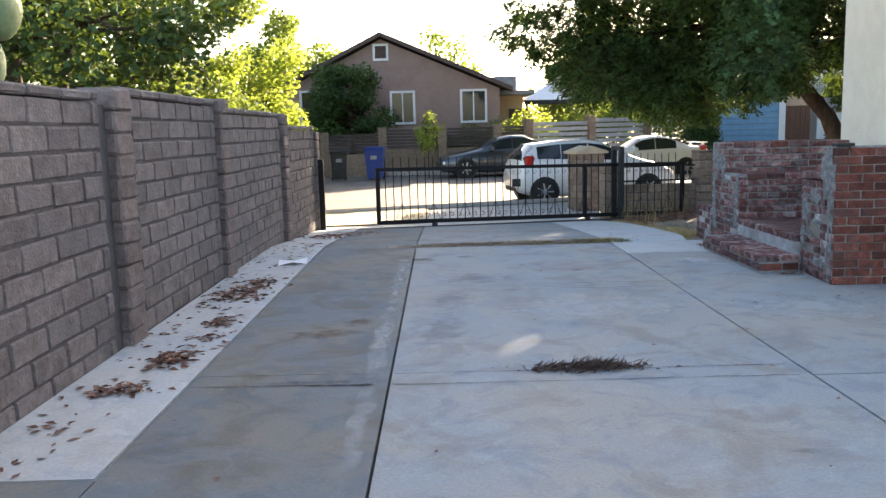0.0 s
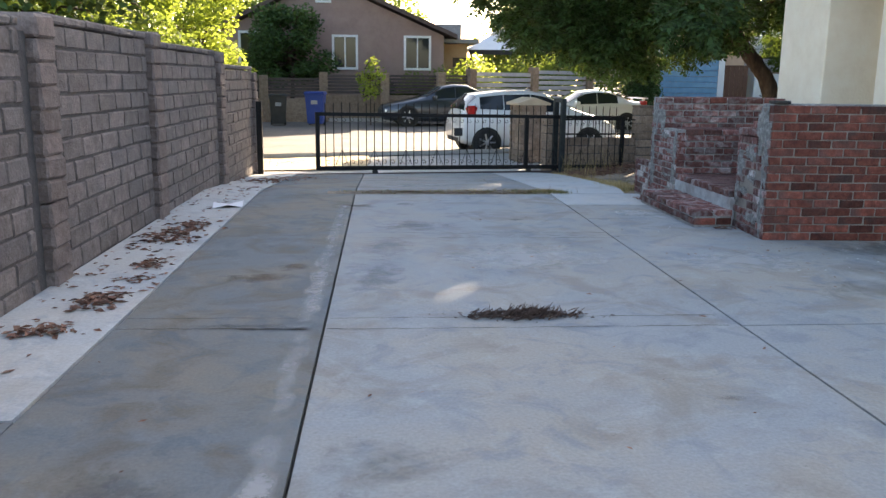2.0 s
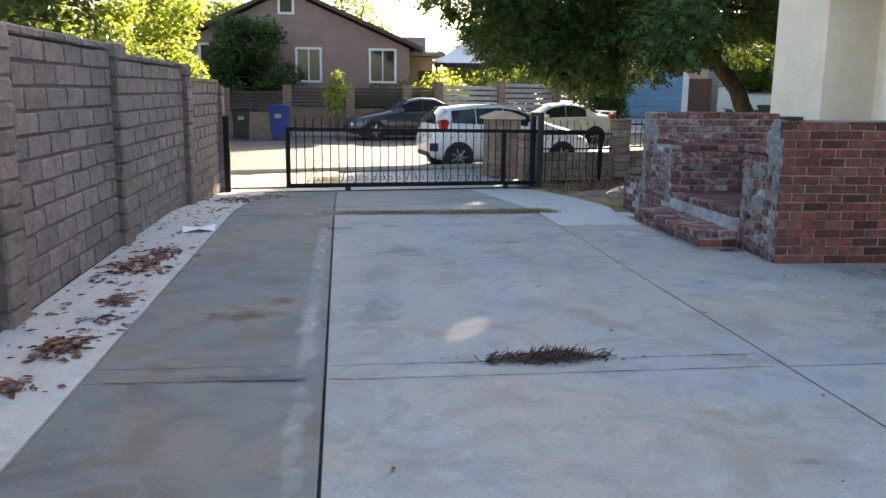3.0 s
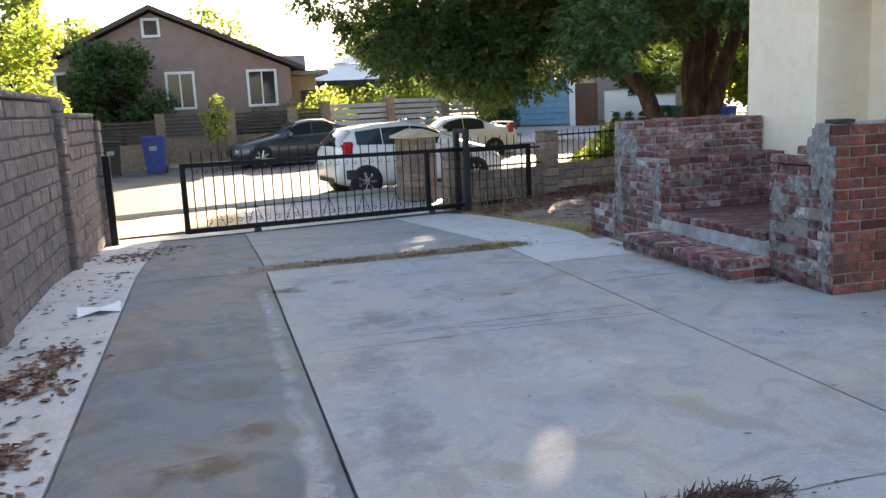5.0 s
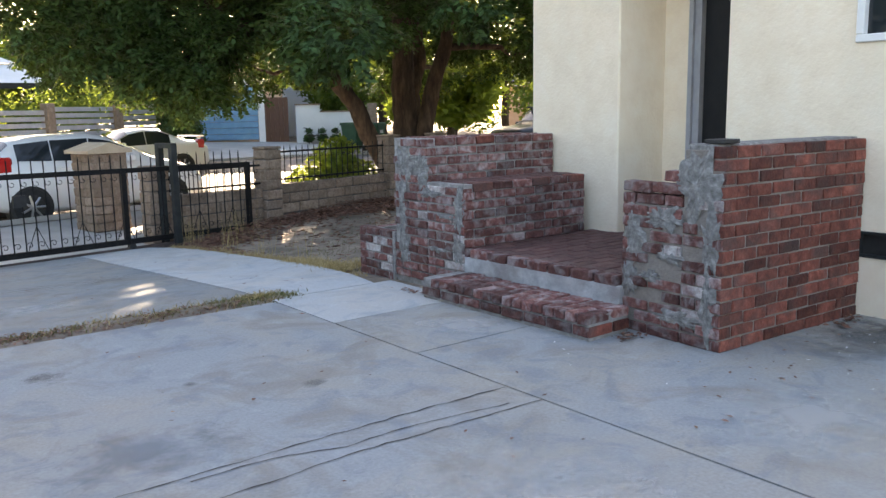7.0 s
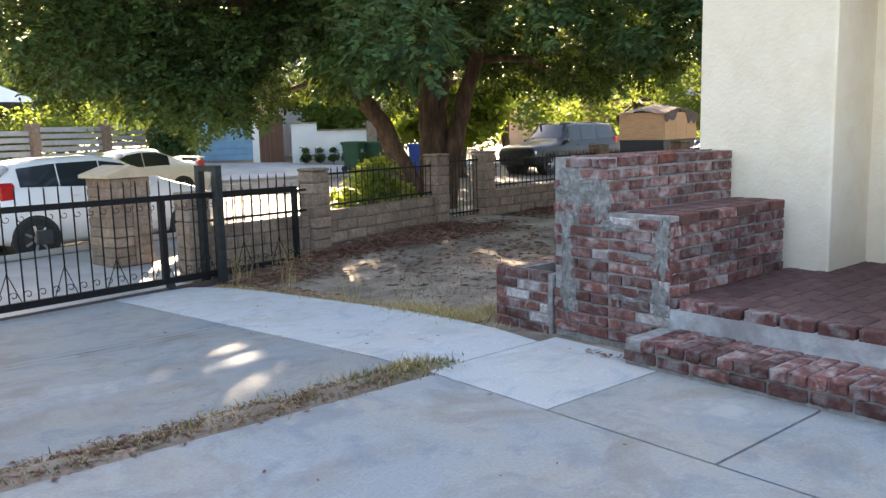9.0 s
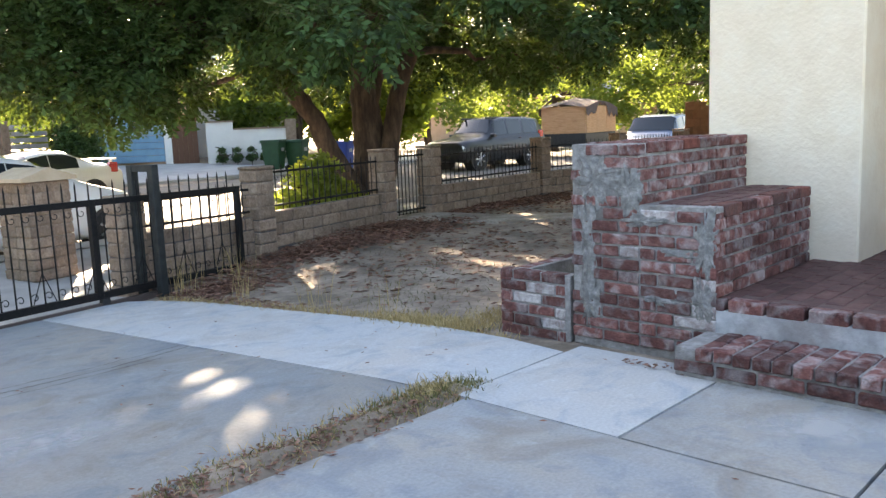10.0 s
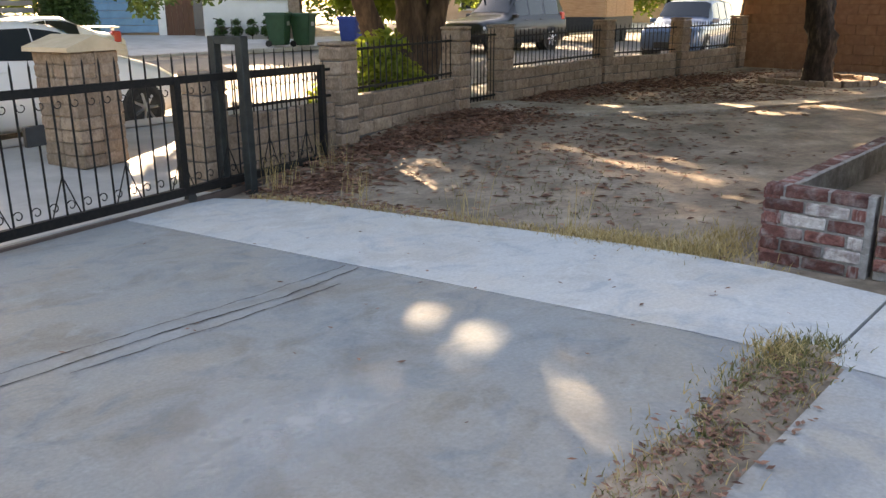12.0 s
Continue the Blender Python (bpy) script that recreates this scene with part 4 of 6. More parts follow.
def spray_mesh(name, centres, sprays, size, mat, seed, flat=0.8, gaps=(), base=(0, 0, 0), pairs=5):
    """A crown of drooping sprays, each a short stalk with leaflets in pairs, gathered in clumps with gaps between them."""
    g = np.random.default_rng(seed)
    c = np.array([q[:3] for q in centres])
    rad = np.array([q[3] for q in centres])
    pick = g.choice(len(c), size=sprays, p=rad ** 2 / np.sum(rad ** 2))
    d = g.normal(size=(sprays, 3))
    d /= np.linalg.norm(d, axis=1)[:, None]
    p = c[pick] + d * (rad[pick] * g.random(sprays) ** 0.33)[:, None] * np.array([1, 1, flat])
    ax = d * 0.8 + g.normal(size=(sprays, 3)) * 0.35
    ax[:, 2] -= 0.35
    ax /= np.linalg.norm(ax, axis=1)[:, None]
    up = np.array([0, 0, 1.0]) + g.normal(size=(sprays, 3)) * 0.35
    side = np.cross(ax, up)
    side /= np.linalg.norm(side, axis=1)[:, None] + 1e-9
    nor = np.cross(side, ax)
    quads = []
    for k in range(pairs):
        for sg in (-1, 1):
            f = (k + 0.5) / pairs
            o = p + ax * (size * 2.6 * f) + g.normal(size=(sprays, 3)) * size * 0.08
            way = side * sg * 0.9 + ax * 0.55 + nor * g.uniform(-0.35, 0.1, sprays)[:, None]
            way /= np.linalg.norm(way, axis=1)[:, None]
            wid = np.cross(way, nor)
            wid /= np.linalg.norm(wid, axis=1)[:, None] + 1e-9
            s_ = size * g.uniform(0.75, 1.25, sprays)[:, None]
            quads.append(np.stack([o, o + way * s_ * 0.5 + wid * s_ * 0.24 + nor * s_ * 0.06, o + way * s_, o + way * s_ * 0.5 - wid * s_ * 0.24 + nor * s_ * 0.06], axis=1))
    v = np.concatenate(quads)
    e1 = sun_dir.orthogonal().normalized()
    e2 = sun_dir.cross(e1)
    across = np.array([e1, e2]).T
    seen = v[:, 0] @ across
    keep = np.ones(len(v), bool)
    for gx, gy, gr in gaps:              # openings in the crown that let a beam of sun through
        q = seen - (np.array([gx, gy, lot_z(gy)]) - np.array(base)) @ across
        keep &= (q * q).sum(axis=1) > gr * gr
    v = v[keep]
    count = len(v)
    me = bpy.data.meshes.new(name)
    me.vertices.add(count * 4)
    me.vertices.foreach_set("co", v.reshape(-1))
    tri = (np.arange(count)[:, None] * 4 + np.array([0, 1, 2, 0, 2, 3])).reshape(-1)
    me.loops.add(len(tri))
    me.loops.foreach_set("vertex_index", tri.astype(np.int32))
    me.polygons.add(count * 2)
    me.polygons.foreach_set("loop_start", np.arange(0, len(tri), 3, dtype=np.int32))
    me.polygons.foreach_set("loop_total", np.full(count * 2, 3, dtype=np.int32))
    me.update(calc_edges=True)
    me.materials.append(mat)
    return me


def crooked(a, b, k, wob, rng_):
    a, b = Vector(a), Vector(b)
    return [a.lerp(b, i / k) + Vector((rng_.uniform(-1, 1), rng_.uniform(-1, 1), rng_.uniform(-0.5, 0.5))) * wob * (0 if i in (0,) else 1) for i in range(k + 1)]


def tree(name, base, label, clumps, leaves, leaf, size, stems, seed, group="", bark=None, gaps=(), rough_=0.22, sprays=0):
    """clumps: leaf clumps round the base (x, y, z, radius); stems: (lean x, lean y, height, radius)."""
    rng_ = random.Random(seed)
    t = thing(name, base, 0, label, "tree", group)
    bm = bmesh.new()
    tips = []
    for lx, ly, h, r in stems:
        pts = crooked((lx * 0.06, ly * 0.06, -0.15), (lx, ly, h), 6, r * 0.35, rng_)
        fine = [pts[i].lerp(pts[i + 1], q / 7) for i in range(6) for q in range(7)] + [pts[6]]
        radii = [r * (1.0 + 0.3 * max(0, 1 - i / 5) - 0.54 * i / 42) for i in range(43)]
        k0 = len(bm.verts)
        tube(bm, fine, radii, 22)
        bm.verts.ensure_lookup_table()
        for q in range(k0, len(bm.verts)):     # furrowed bark
            v = bm.verts[q]
            o = fine[min(42, (q - k0) // 22)]
            d = v.co - o
            v.co = o + d * (1 + rough_ * (0.6 * noise.noise((v.co.x * 9 / r * 0.25, v.co.y * 9 / r * 0.25, v.co.z * 1.6 + seed)) + 0.7 * noise.noise((v.co.x * 24, v.co.y * 24, v.co.z * 7))))
        tips.append((pts[-1], r * 0.45))
        tips.append((pts[4], r * 0.4))
    local("trunk", bm, bark or BARK, t, smooth=True)
    for c in clumps:
        o, r = min(tips, key=lambda q: (q[0] - Vector(c[:3])).length)
        if rng_.random() < 0.75 and (o - Vector(c[:3])).length < 4.2:
            b2 = bmesh.new()
            pts = crooked(o, c[:3], 5, 0.28, rng_)
            tube(b2, pts, [max(0.018, r * (1 - 0.17 * i)) for i in range(6)], 6)
            local("limb", b2, bark or BARK, t, smooth=True)
    ob = new("crown", spray_mesh("crown", clumps, sprays, size, leaf, seed, 0.8, gaps, base) if sprays else leaf_mesh("crown", clumps, leaves, size, leaf, seed, 0.8, gaps, base))
    ob.parent = t
    return t


def dome(rx, ry, zlow, ztop, n, r0, r1, seed, droop=0.0, keep=None):
    """Clump centres filling a wide crown."""
    g = random.Random(seed)
    out = []
    while len(out) < n:
        x, y, z = g.uniform(-1, 1), g.uniform(-1, 1), g.uniform(0, 1)
        if x * x + y * y + z * z * 0.9 > 1 or x * x + y * y + z * z < 0.10:
            continue
        edge = math.sqrt(x * x + y * y)
        c = (x * rx, y * ry, zlow + z * (ztop - zlow) - droop * edge ** 2, g.uniform(r0, r1))
        if keep is None or keep(*c[:3]):
            out.append(c)
    return out


SPOTS = [(2.50, 11.05, 0.10), (2.42, 10.86, 0.15), (2.33, 10.66, 0.14), (2.25, 10.42, 0.11), (2.18, 10.22, 0.13), (2.13, 10.00, 0.12), (2.62, 10.60, 0.06), (2.50, 10.45, 0.06), (1.81, 10.64, 0.08), (1.70, 10.40, 0.05), (3.40, 13.05, 0.08), (3.10, 12.8, 0.05),
        (2.93, 10.16, 0.07), (3.0, 10.45, 0.05), (1.85, 9.80, 0.08), (2.20, 5.87, 0.09), (1.33, 4.73, 0.14), (0.76, 3.32, 0.08), (2.0, 2.2, 0.10), (10.0, 14.2, 0.20), (9.4, 13.6, 0.14), (7.2, 13.2, 0.10), (7.9, 13.0, 0.12), (11.0, 12.6, 0.26), (12.2, 12.2, 0.22), (8.2, 12.4, 0.08),
        (5.2, 18.6, 0.55), (4.2, 17.0, 0.32), (5.9, 17.6, 0.45), (8.6, 18.2, 0.5), (3.4, 15.9, 0.3)]
GAPS = []
g = random.Random(77)
for gx, gy, gr in SPOTS:                 # each sunny spot comes through a handful of small openings
    GAPS.append((gx, gy, gr * 0.7))
    for k in range(6):
        GAPS.append((gx + g.gauss(0, gr * 0.7), gy + g.gauss(0, gr * 0.9), gr * g.uniform(0.18, 0.5)))
TB = (11.75, 19.75, -0.40)
rim = [(-5.1, 0.1, 2.5, 0.7), (-4.4, 0.3, 2.4, 0.6), (-5.8, 0.4, 2.6, 0.75), (-6.1, 0.5, 3.1, 0.9), (-5.0, -0.3, 3.1, 0.85), (-5.3, 0.8, 2.2, 0.6), (-2.6, -0.3, 3.0, 0.6), (-7.2, 0.6, 3.1, 0.75), (-7.8, 0.9, 3.8, 0.8), (-8.5, 1.0, 4.1, 0.6), (-9.0, 1.1, 4.3, 0.5),
       (-7.2, 0.9, 4.4, 0.9), (-6.4, 0.6, 4.1, 1.0), (-8.2, 1.6, 4.9, 0.7), (-5.6, 1.0, 3.8, 1.0), (-6.6, 3.4, 3.1, 0.9), (-5.2, 0.2, 2.9, 1.0), (-4.2, 3.0, 3.0, 0.9), (-3.4, -1.6, 3.1, 0.9), (1.8, -2.6, 3.3, 0.9), (4.0, -1.0, 3.2, 0.9),
       (-2.0, 4.0, 2.9, 0.9), (3.2, 3.4, 3.0, 1.0), (5.6, 1.4, 3.4, 1.0), (-6.2, 4.3, 3.9, 1.1), (-5.0, 5.4, 3.8, 1.1), (-6.9, 3.0, 3.6, 0.9), (-4.2, 6.2, 4.2, 1.1), (-3.2, 6.2, 5.0, 1.0), (-4.6, 3.6, 4.4, 1.0), (-3.6, 4.8, 5.2, 1.0)]
# extra clumps above the camera's view, added to keep sun off wall and drive
high = [(g.uniform(-9.0, -2.5), g.uniform(-4.5, 4.0), g.uniform(6.2, 8.6), g.uniform(0.9, 1.3)) for k in range(64)]
tree("street_tree", TB, "large dark green shade tree with several leaning trunks", dome(8.4, 8.0, 3.7, 9.8, 250, 0.5, 0.92, 5, 1.1, lambda x, y, z: not (x < -5.6 and y < 2 and z < 5.2)) + rim + high, 0, LEAF_DARK, 0.120,
     [(-2.8, 0.2, 4.0, 0.25), (-0.1, 0.2, 4.8, 0.36), (1.0, 0.9, 4.6, 0.27), (0.9, -0.8, 4.9, 0.24)], 11, gaps=GAPS, sprays=62000)
tree("yard_tree", (15.9, 13.6, -0.12), "tall shaggy-barked yard tree with green crown", dome(4.2, 4.2, 4.2, 9.0, 60, 0.6, 1.0, 6, 0.8), 62000, LEAF_MID, 0.12,
     [(-0.1, 0.2, 4.6, 0.24), (1.0, 0.1, 5.0, 0.2)], 12, bark=BARK_DARK, rough_=0.5)
# trees and shrubs behind the side wall
tree("garden_tree", (-5.6, 12.6, 0), "dense dark leafy garden tree behind the wall", dome(3.0, 2.6, 0.8, 6.5, 60, 0.6, 1.0, 21), 23000, LEAF_DARK, 0.14, [(0, 0, 3.0, 0.18), (0.8, 0.4, 3.2, 0.12)], 21)
tree("garden_tree", (-6.0, 19.6, -0.3), "tall thin garden tree with light crown", dome(2.6, 2.4, 2.2, 9.5, 40, 0.5, 0.9, 22), 20000, LEAF_MID, 0.14, [(0.0, 0, 7.0, 0.2)], 22)
tree("garden_tree", (-6.3, 24.0, -0.3), "sunlit yellow-green feathery tree", dome(2.0, 2.0, 1.0, 3.6, 26, 0.5, 0.8, 23), 12000, LEAF_YELLOW, 0.13, [(0.2, 0, 2.2, 0.1)], 23)
tree("garden_tree", (-4.9, 25.6, -0.4), "sunlit yellow-green feathery tree", dome(2.1, 2.0, 1.4, 4.7, 30, 0.5, 0.8, 24, 0.7), 16000, LEAF_YELLOW, 0.13, [(0.3, 0.1, 2.6, 0.11)], 24)
tree("far_tree", (-7.0, 45, 0), "dark green tree behind the taupe house", dome(5.0, 4.0, 2.0, 7.4, 40, 0.9, 1.4, 25), 16000, LEAF_MID, 0.28, [(0, 0, 4, 0.25)], 25)
tree("far_tree", (-14, 24, 0), "broad dark tree at the end of the street", dome(5.0, 4.5, 1.0, 9.0, 50, 0.9, 1.5, 26), 22000, LEAF_MID, 0.25, [(0, 0, 4, 0.25)], 26)


def leaning_trunk(name, p, h, r, label):
    bm = bmesh.new()
    tube(bm, [(0, 0, 0), (0.03, 0, h * 0.3), (-0.03, 0.02, h * 0.6), (0.02, 0, h)], [r * 1.15, r, r * 0.97, r * 0.95], 12)
    t = thing(name, p, 0, label, "tree")
    local("trunk", bm, BARK, t, smooth=True)
    g = random.Random(9)
    b2 = bmesh.new()
    for k in range(26):
        a = g.uniform(0, math.tau)
        L = g.uniform(1.4, 2.1)
        el = g.uniform(-0.5, 0.9)
        pts = [Vector((math.cos(a) * L * s, math.sin(a) * L * s, h + el * L * s - 0.9 * L * s * s)) for s in (0, 0.25, 0.5, 0.75, 1)]
        side = Vector((-math.sin(a), math.cos(a), 0))
        for q0, q1 in zip(pts, pts[1:]):
            for m_ in range(5):
                q = q0.lerp(q1, m_ / 5)
                for sg in (-1, 1):
                    tip = q + side * sg * 0.4 + Vector((0, 0, -0.22)) + (q1 - q0) * 0.4
                    b2.faces.new([b2.verts.new(x) for x in (q, q + (q1 - q0) * 0.10, tip)])
    local("fronds", b2, LEAF_MID, t)
    return t


leaning_trunk("palm_tree", (-6.9, 20.6, -0.3), 7.5, 0.17, "tall palm tree with a ringed bare trunk")

# ---- prickly pear pads over the wall ----
cactus = thing("prickly_pear", (-3.28, 6.3, 0.08), 0, "prickly pear cactus with flat grey-green pads", "cactus")
CACTUS = material("cactus_pad_green", [(0.10, 0.15, 0.06), (0.17, 0.22, 0.10), (0.24, 0.28, 0.14)], 7, 0.6, bump=0.3, bump_scale=30)
for k, (x, y, z, a, b, c, r) in enumerate(((0, 0, 0.5, 0, 10, 0, 0.5), (0.05, 0.1, 1.25, 8, -8, 30, 0.42), (0.35, 0.35, 1.95, -6, 18, 60, 0.30), (0.15, 0.2, 2.45, 5, -12, 40, 0.26), (0.55, 0.45, 2.35, 10, 25, 80, 0.22))):
    bm = bmesh.new()
    bmesh.ops.create_uvsphere(bm, u_segments=18, v_segments=10, radius=1)
    bmesh.ops.transform(bm, matrix=pose(x, y, z, a, b, c) @ Matrix.Diagonal((r * 0.75, 0.07, r, 1)), verts=bm.verts)
    local("pad", bm, CACTUS, cactus, smooth=True)


# ---- vehicles ----
def car(name, at, rz, L, W, stations, paint, label, wheel_r, axles, glass, side_win, tail=RED_LENS, rim=ALLOY, spoiler=False, rails=False):
    """stations: (share of the length from the nose, roof, belt, sill, share of the width). glass: stretches of the length with windscreen and rear screen."""
    t = thing(name, (at[0], at[1], ground_z(at[0], at[1]) + (at[2] if len(at) > 2 else 0)), rz, label, "car")
    fx = [s[0] for s in stations]

    def sec(f_):
        i = max(0, min(len(fx) - 2, next((k for k in range(len(fx) - 1) if fx[k + 1] >= f_), len(fx) - 2)))
        u = (f_ - fx[i]) / (fx[i + 1] - fx[i])
        u = min(1, max(0, u))
        return [a + (b - a) * u for a, b in zip(stations[i][1:], stations[i + 1][1:])]

    def ring(f_, out=0.0):
        top, belt, sill, wf = sec(f_)
        w = W / 2 * wf
        cab = min(1, max(0, (top - belt) / 0.45))
        x = L / 2 - f_ * L
        mid = (sill + belt) * 0.5
        pts = [(0, sill), (w * 0.86, sill), (w * 0.97, sill + 0.10), (w * 1.0, mid), (w * 0.985, belt - 0.03), (w * (0.955 - 0.02 * cab), belt + 0.01 * cab),
               (w * (0.90 - 0.13 * cab), top - 0.025 - 0.045 * cab), (w * (0.66 - 0.06 * cab), top - 0.006), (0, top)]
        return [Vector((x, y + (out if 3 <= k <= 6 else 0), z + (out if k >= 6 else 0))) for k, (y, z) in enumerate(pts)]

    fine = sorted(set(fx + [round(a + (b - a) * k / 3, 4) for a, b in zip(fx, fx[1:]) for k in (1, 2)]))
    bm = bmesh.new()
    rows = []
    for f_ in fine:
        r_ = ring(f_)
        full = [bm.verts.new(v) for v in r_] + [bm.verts.new((v.x, -v.y, v.z)) for v in r_[-2:0:-1]]
        rows.append(full)
    k_ = len(rows[0])
    for a, b in zip(rows, rows[1:]):
        for j in range(k_):
            bm.faces.new((a[j], a[(j + 1) % k_], b[(j + 1) % k_], b[j]))
    bm.faces.new(rows[0][::-1])
    bm.faces.new(rows[-1])
    bmesh.ops.recalc_face_normals(bm, faces=bm.faces)
    local("body", bm, paint, t, smooth=True)

    def patch(nm, f0, f1, lo, hi, sides, mat, out=0.006):
        for sg in sides:
            b2 = bmesh.new()
            rr = []
            for f_ in steps(f0, f1, (f1 - f0) / 5):
                r_ = ring(f_, out)
                if sg == 0:
                    half = r_[lo:]
                    pts = half + [Vector((v.x, -v.y, v.z)) for v in half[-2::-1]]
                    d = 0.006
                    pts = [p + Vector((d if f0 < 0.5 else -d, 0, 0.004)) for p in pts]
                else:
                    a, b = r_[lo], r_[hi]
                    pts = [a.lerp(b, q) for q in (0.06, 0.5, 0.94)]
                    pts = [Vector((v.x, v.y * sg, v.z)) for v in pts]
                rr.append([b2.verts.new(p) for p in pts])
            for a, b in zip(rr, rr[1:]):
                for j in range(len(a) - 1):
                    b2.faces.new((a[j], a[j + 1], b[j + 1], b[j]))
            bmesh.ops.recalc_face_normals(b2, faces=b2.faces)
            local(nm, b2, mat, t, smooth=True)

    patch("windscreen", glass[0][0], glass[0][1], 6, 8, (0,), GLASS)
    patch("rear_screen", glass[1][0], glass[1][1], 6, 8, (0,), GLASS)
    for a, b in side_win:
        patch("side_window", a, b, 5, 6, (1, -1), GLASS)
    for ax in axles:
        x = L / 2 - ax * L
        for sg in (1, -1):
            y = sg * (W / 2)
            arch = bmesh.new()
            tube(arch, [(x, y * 0.6, wheel_r), (x, y + sg * 0.004, wheel_r)], wheel_r * 1.16, 24)
            local("wheel_arch", arch, DARK_PLASTIC, t)
            tyre = bmesh.new()
            tube(tyre, [(x, y - sg * 0.19, wheel_r), (x, y - sg * 0.16, wheel_r), (x, y, wheel_r), (x, y + sg * 0.018, wheel_r)], [wheel_r * 0.94, wheel_r, wheel_r, wheel_r * 0.92], 28)
            wh = local("wheel", tyre, TYRE, t, "black tyre")
            rb = bmesh.new()
            tube(rb, [(x, y + sg * 0.012, wheel_r), (x, y + sg * 0.022, wheel_r)], [wheel_r * 0.68, wheel_r * 0.66], 24)
            o = local("rim_dish", rb, DARK_PLASTIC, t)
            o.parent = wh
            sp = bmesh.new()
            for q in range(7):
                a = q * math.tau / 7
                tube(sp, [(x, y + sg * 0.027, wheel_r), (x + math.cos(a) * wheel_r * 0.66, y + sg * 0.027, wheel_r + math.sin(a) * wheel_r * 0.66)], [wheel_r * 0.085, wheel_r * 0.06], 5)
            o = local("spokes", sp, rim, t)
            o.parent = wh
    # lamps, handles, mirrors, plate
    nose, rear = ring(0.03), ring(0.955)
    for sg in (1, -1):
        v = nose[4]
        local("headlight", boxes(((v.x - 0.30, min(sg * (v.y - 0.30), sg * (v.y + 0.012)), v.z - 0.12), (v.x + 0.05, max(sg * (v.y - 0.30), sg * (v.y + 0.012)), v.z + 0.015)), bevel=0.03), CLEAR_LENS, t)
        v = rear[4]
        local("taillight", boxes(((v.x - 0.05, min(sg * (v.y - 0.16), sg * (v.y + 0.02)), v.z - 0.14), (v.x + 0.20, max(sg * (v.y - 0.16), sg * (v.y + 0.02)), v.z + 0.14)), bevel=0.04), tail, t, "red tail lamp")
        x = L / 2 - (glass[0][1] - 0.06) * L
        v = ring(glass[0][1] - 0.06)[5]
        local("mirror", boxes(((x - 0.08, min(sg * v.y, sg * (v.y + 0.2)), v.z), (x + 0.08, max(sg * v.y, sg * (v.y + 0.2)), v.z + 0.14)), bevel=0.03), paint, t)
        for a, b in side_win[:2]:
            v = ring(b - 0.02, 0.0)[4]
            local("door_handle", boxes(((v.x, min(sg * v.y, sg * (v.y + 0.03)), v.z - 0.08), (v.x + 0.16, max(sg * v.y, sg * (v.y + 0.03)), v.z - 0.05)), bevel=0.008), paint, t)
    local("number_plate", boxes(((-L / 2 - 0.012, -0.16, 0.62), (-L / 2 + 0.01, 0.16, 0.76)), bevel=0.004), WHITE_TRIM, t)
    local("grille", boxes(((L / 2 - 0.04, -0.42, 0.36), (L / 2 + 0.012, 0.42, 0.56)), bevel=0.02), DARK_PLASTIC, t)
    local("rear_bumper_insert", boxes(((-L / 2 - 0.01, -0.55, 0.30), (-L / 2 + 0.05, 0.55, 0.42)), bevel=0.02), DARK_PLASTIC, t)
    if spoiler:
        local("spoiler", boxes(((-L / 2 + 0.03, -0.62, 1.14), (-L / 2 + 0.26, 0.62, 1.18)), ((-L / 2 + 0.10, -0.5, 1.0), (-L / 2 + 0.2, -0.46, 1.15)), ((-L / 2 + 0.10, 0.46, 1.0), (-L / 2 + 0.2, 0.5, 1.15)), bevel=0.012), paint, t)
    if rails:
        for sg in (-0.58, 0.58):
            local("roof_rail", boxes(((-1.3, sg - 0.02, stations[5][1]), (0.7, sg + 0.02, stations[5][1] + 0.07)), bevel=0.01), DARK_PLASTIC, t)
    return t


HATCH = [(0, .62, .52, .34, .78), (.02, .74, .62, .24, .90), (.10, .90, .78, .19, .97), (.24, 1.05, .93, .18, 1), (.29, 1.12, .96, .18, 1), (.47, 1.47, 1.0, .18, 1), (.57, 1.53, 1.01, .18, 1),
         (.75, 1.51, 1.04, .18, 1), (.90, 1.44, 1.07, .2, 1), (.955, 1.24, 1.06, .25, .985), (.985, 0.98, .94, .29, .97), (1.0, .72, .66, .34, .94)]
SEDAN = [(0, .58, .50, .30, .80), (.02, .70, .60, .22, .90), (.10, .80, .72, .18, .97), (.27, .95, .87, .17, 1), (.33, 1.02, .90, .17, 1), (.47, 1.37, .93, .17, 1), (.56, 1.44, .94, .17, 1),
         (.67, 1.42, .96, .17, 1), (.84, 1.09, .98, .19, .99), (.96, 1.04, .97, .24, .96), (.99, .92, .85, .28, .93), (1.0, .70, .62, .34, .90)]
SUV = [(0, .80, .70, .42, .84), (.02, .98, .85, .34, .93), (.08, 1.06, .96, .28, .99), (.26, 1.14, 1.04, .26, 1), (.30, 1.22, 1.06, .26, 1), (.40, 1.72, 1.10, .26, 1), (.52, 1.80, 1.12, .26, 1),
       (.80, 1.78, 1.14, .26, 1), (.94, 1.72, 1.15, .28, 1), (.975, 1.40, 1.15, .32, .99), (.99, 1.10, 1.0, .36, .97), (1.0, .80, .72, .42, .95)]
STREET = 21.0
car("white_hatchback", (4.62, 20.27), 9, 4.02, 1.70, HATCH, CAR_WHITE, "white five-door hatchback parked at the kerb", 0.31, (.20, .845), ((.30, .46), (.905, .975)), ((.40, .565), (.57, .735), (.74, .885)))
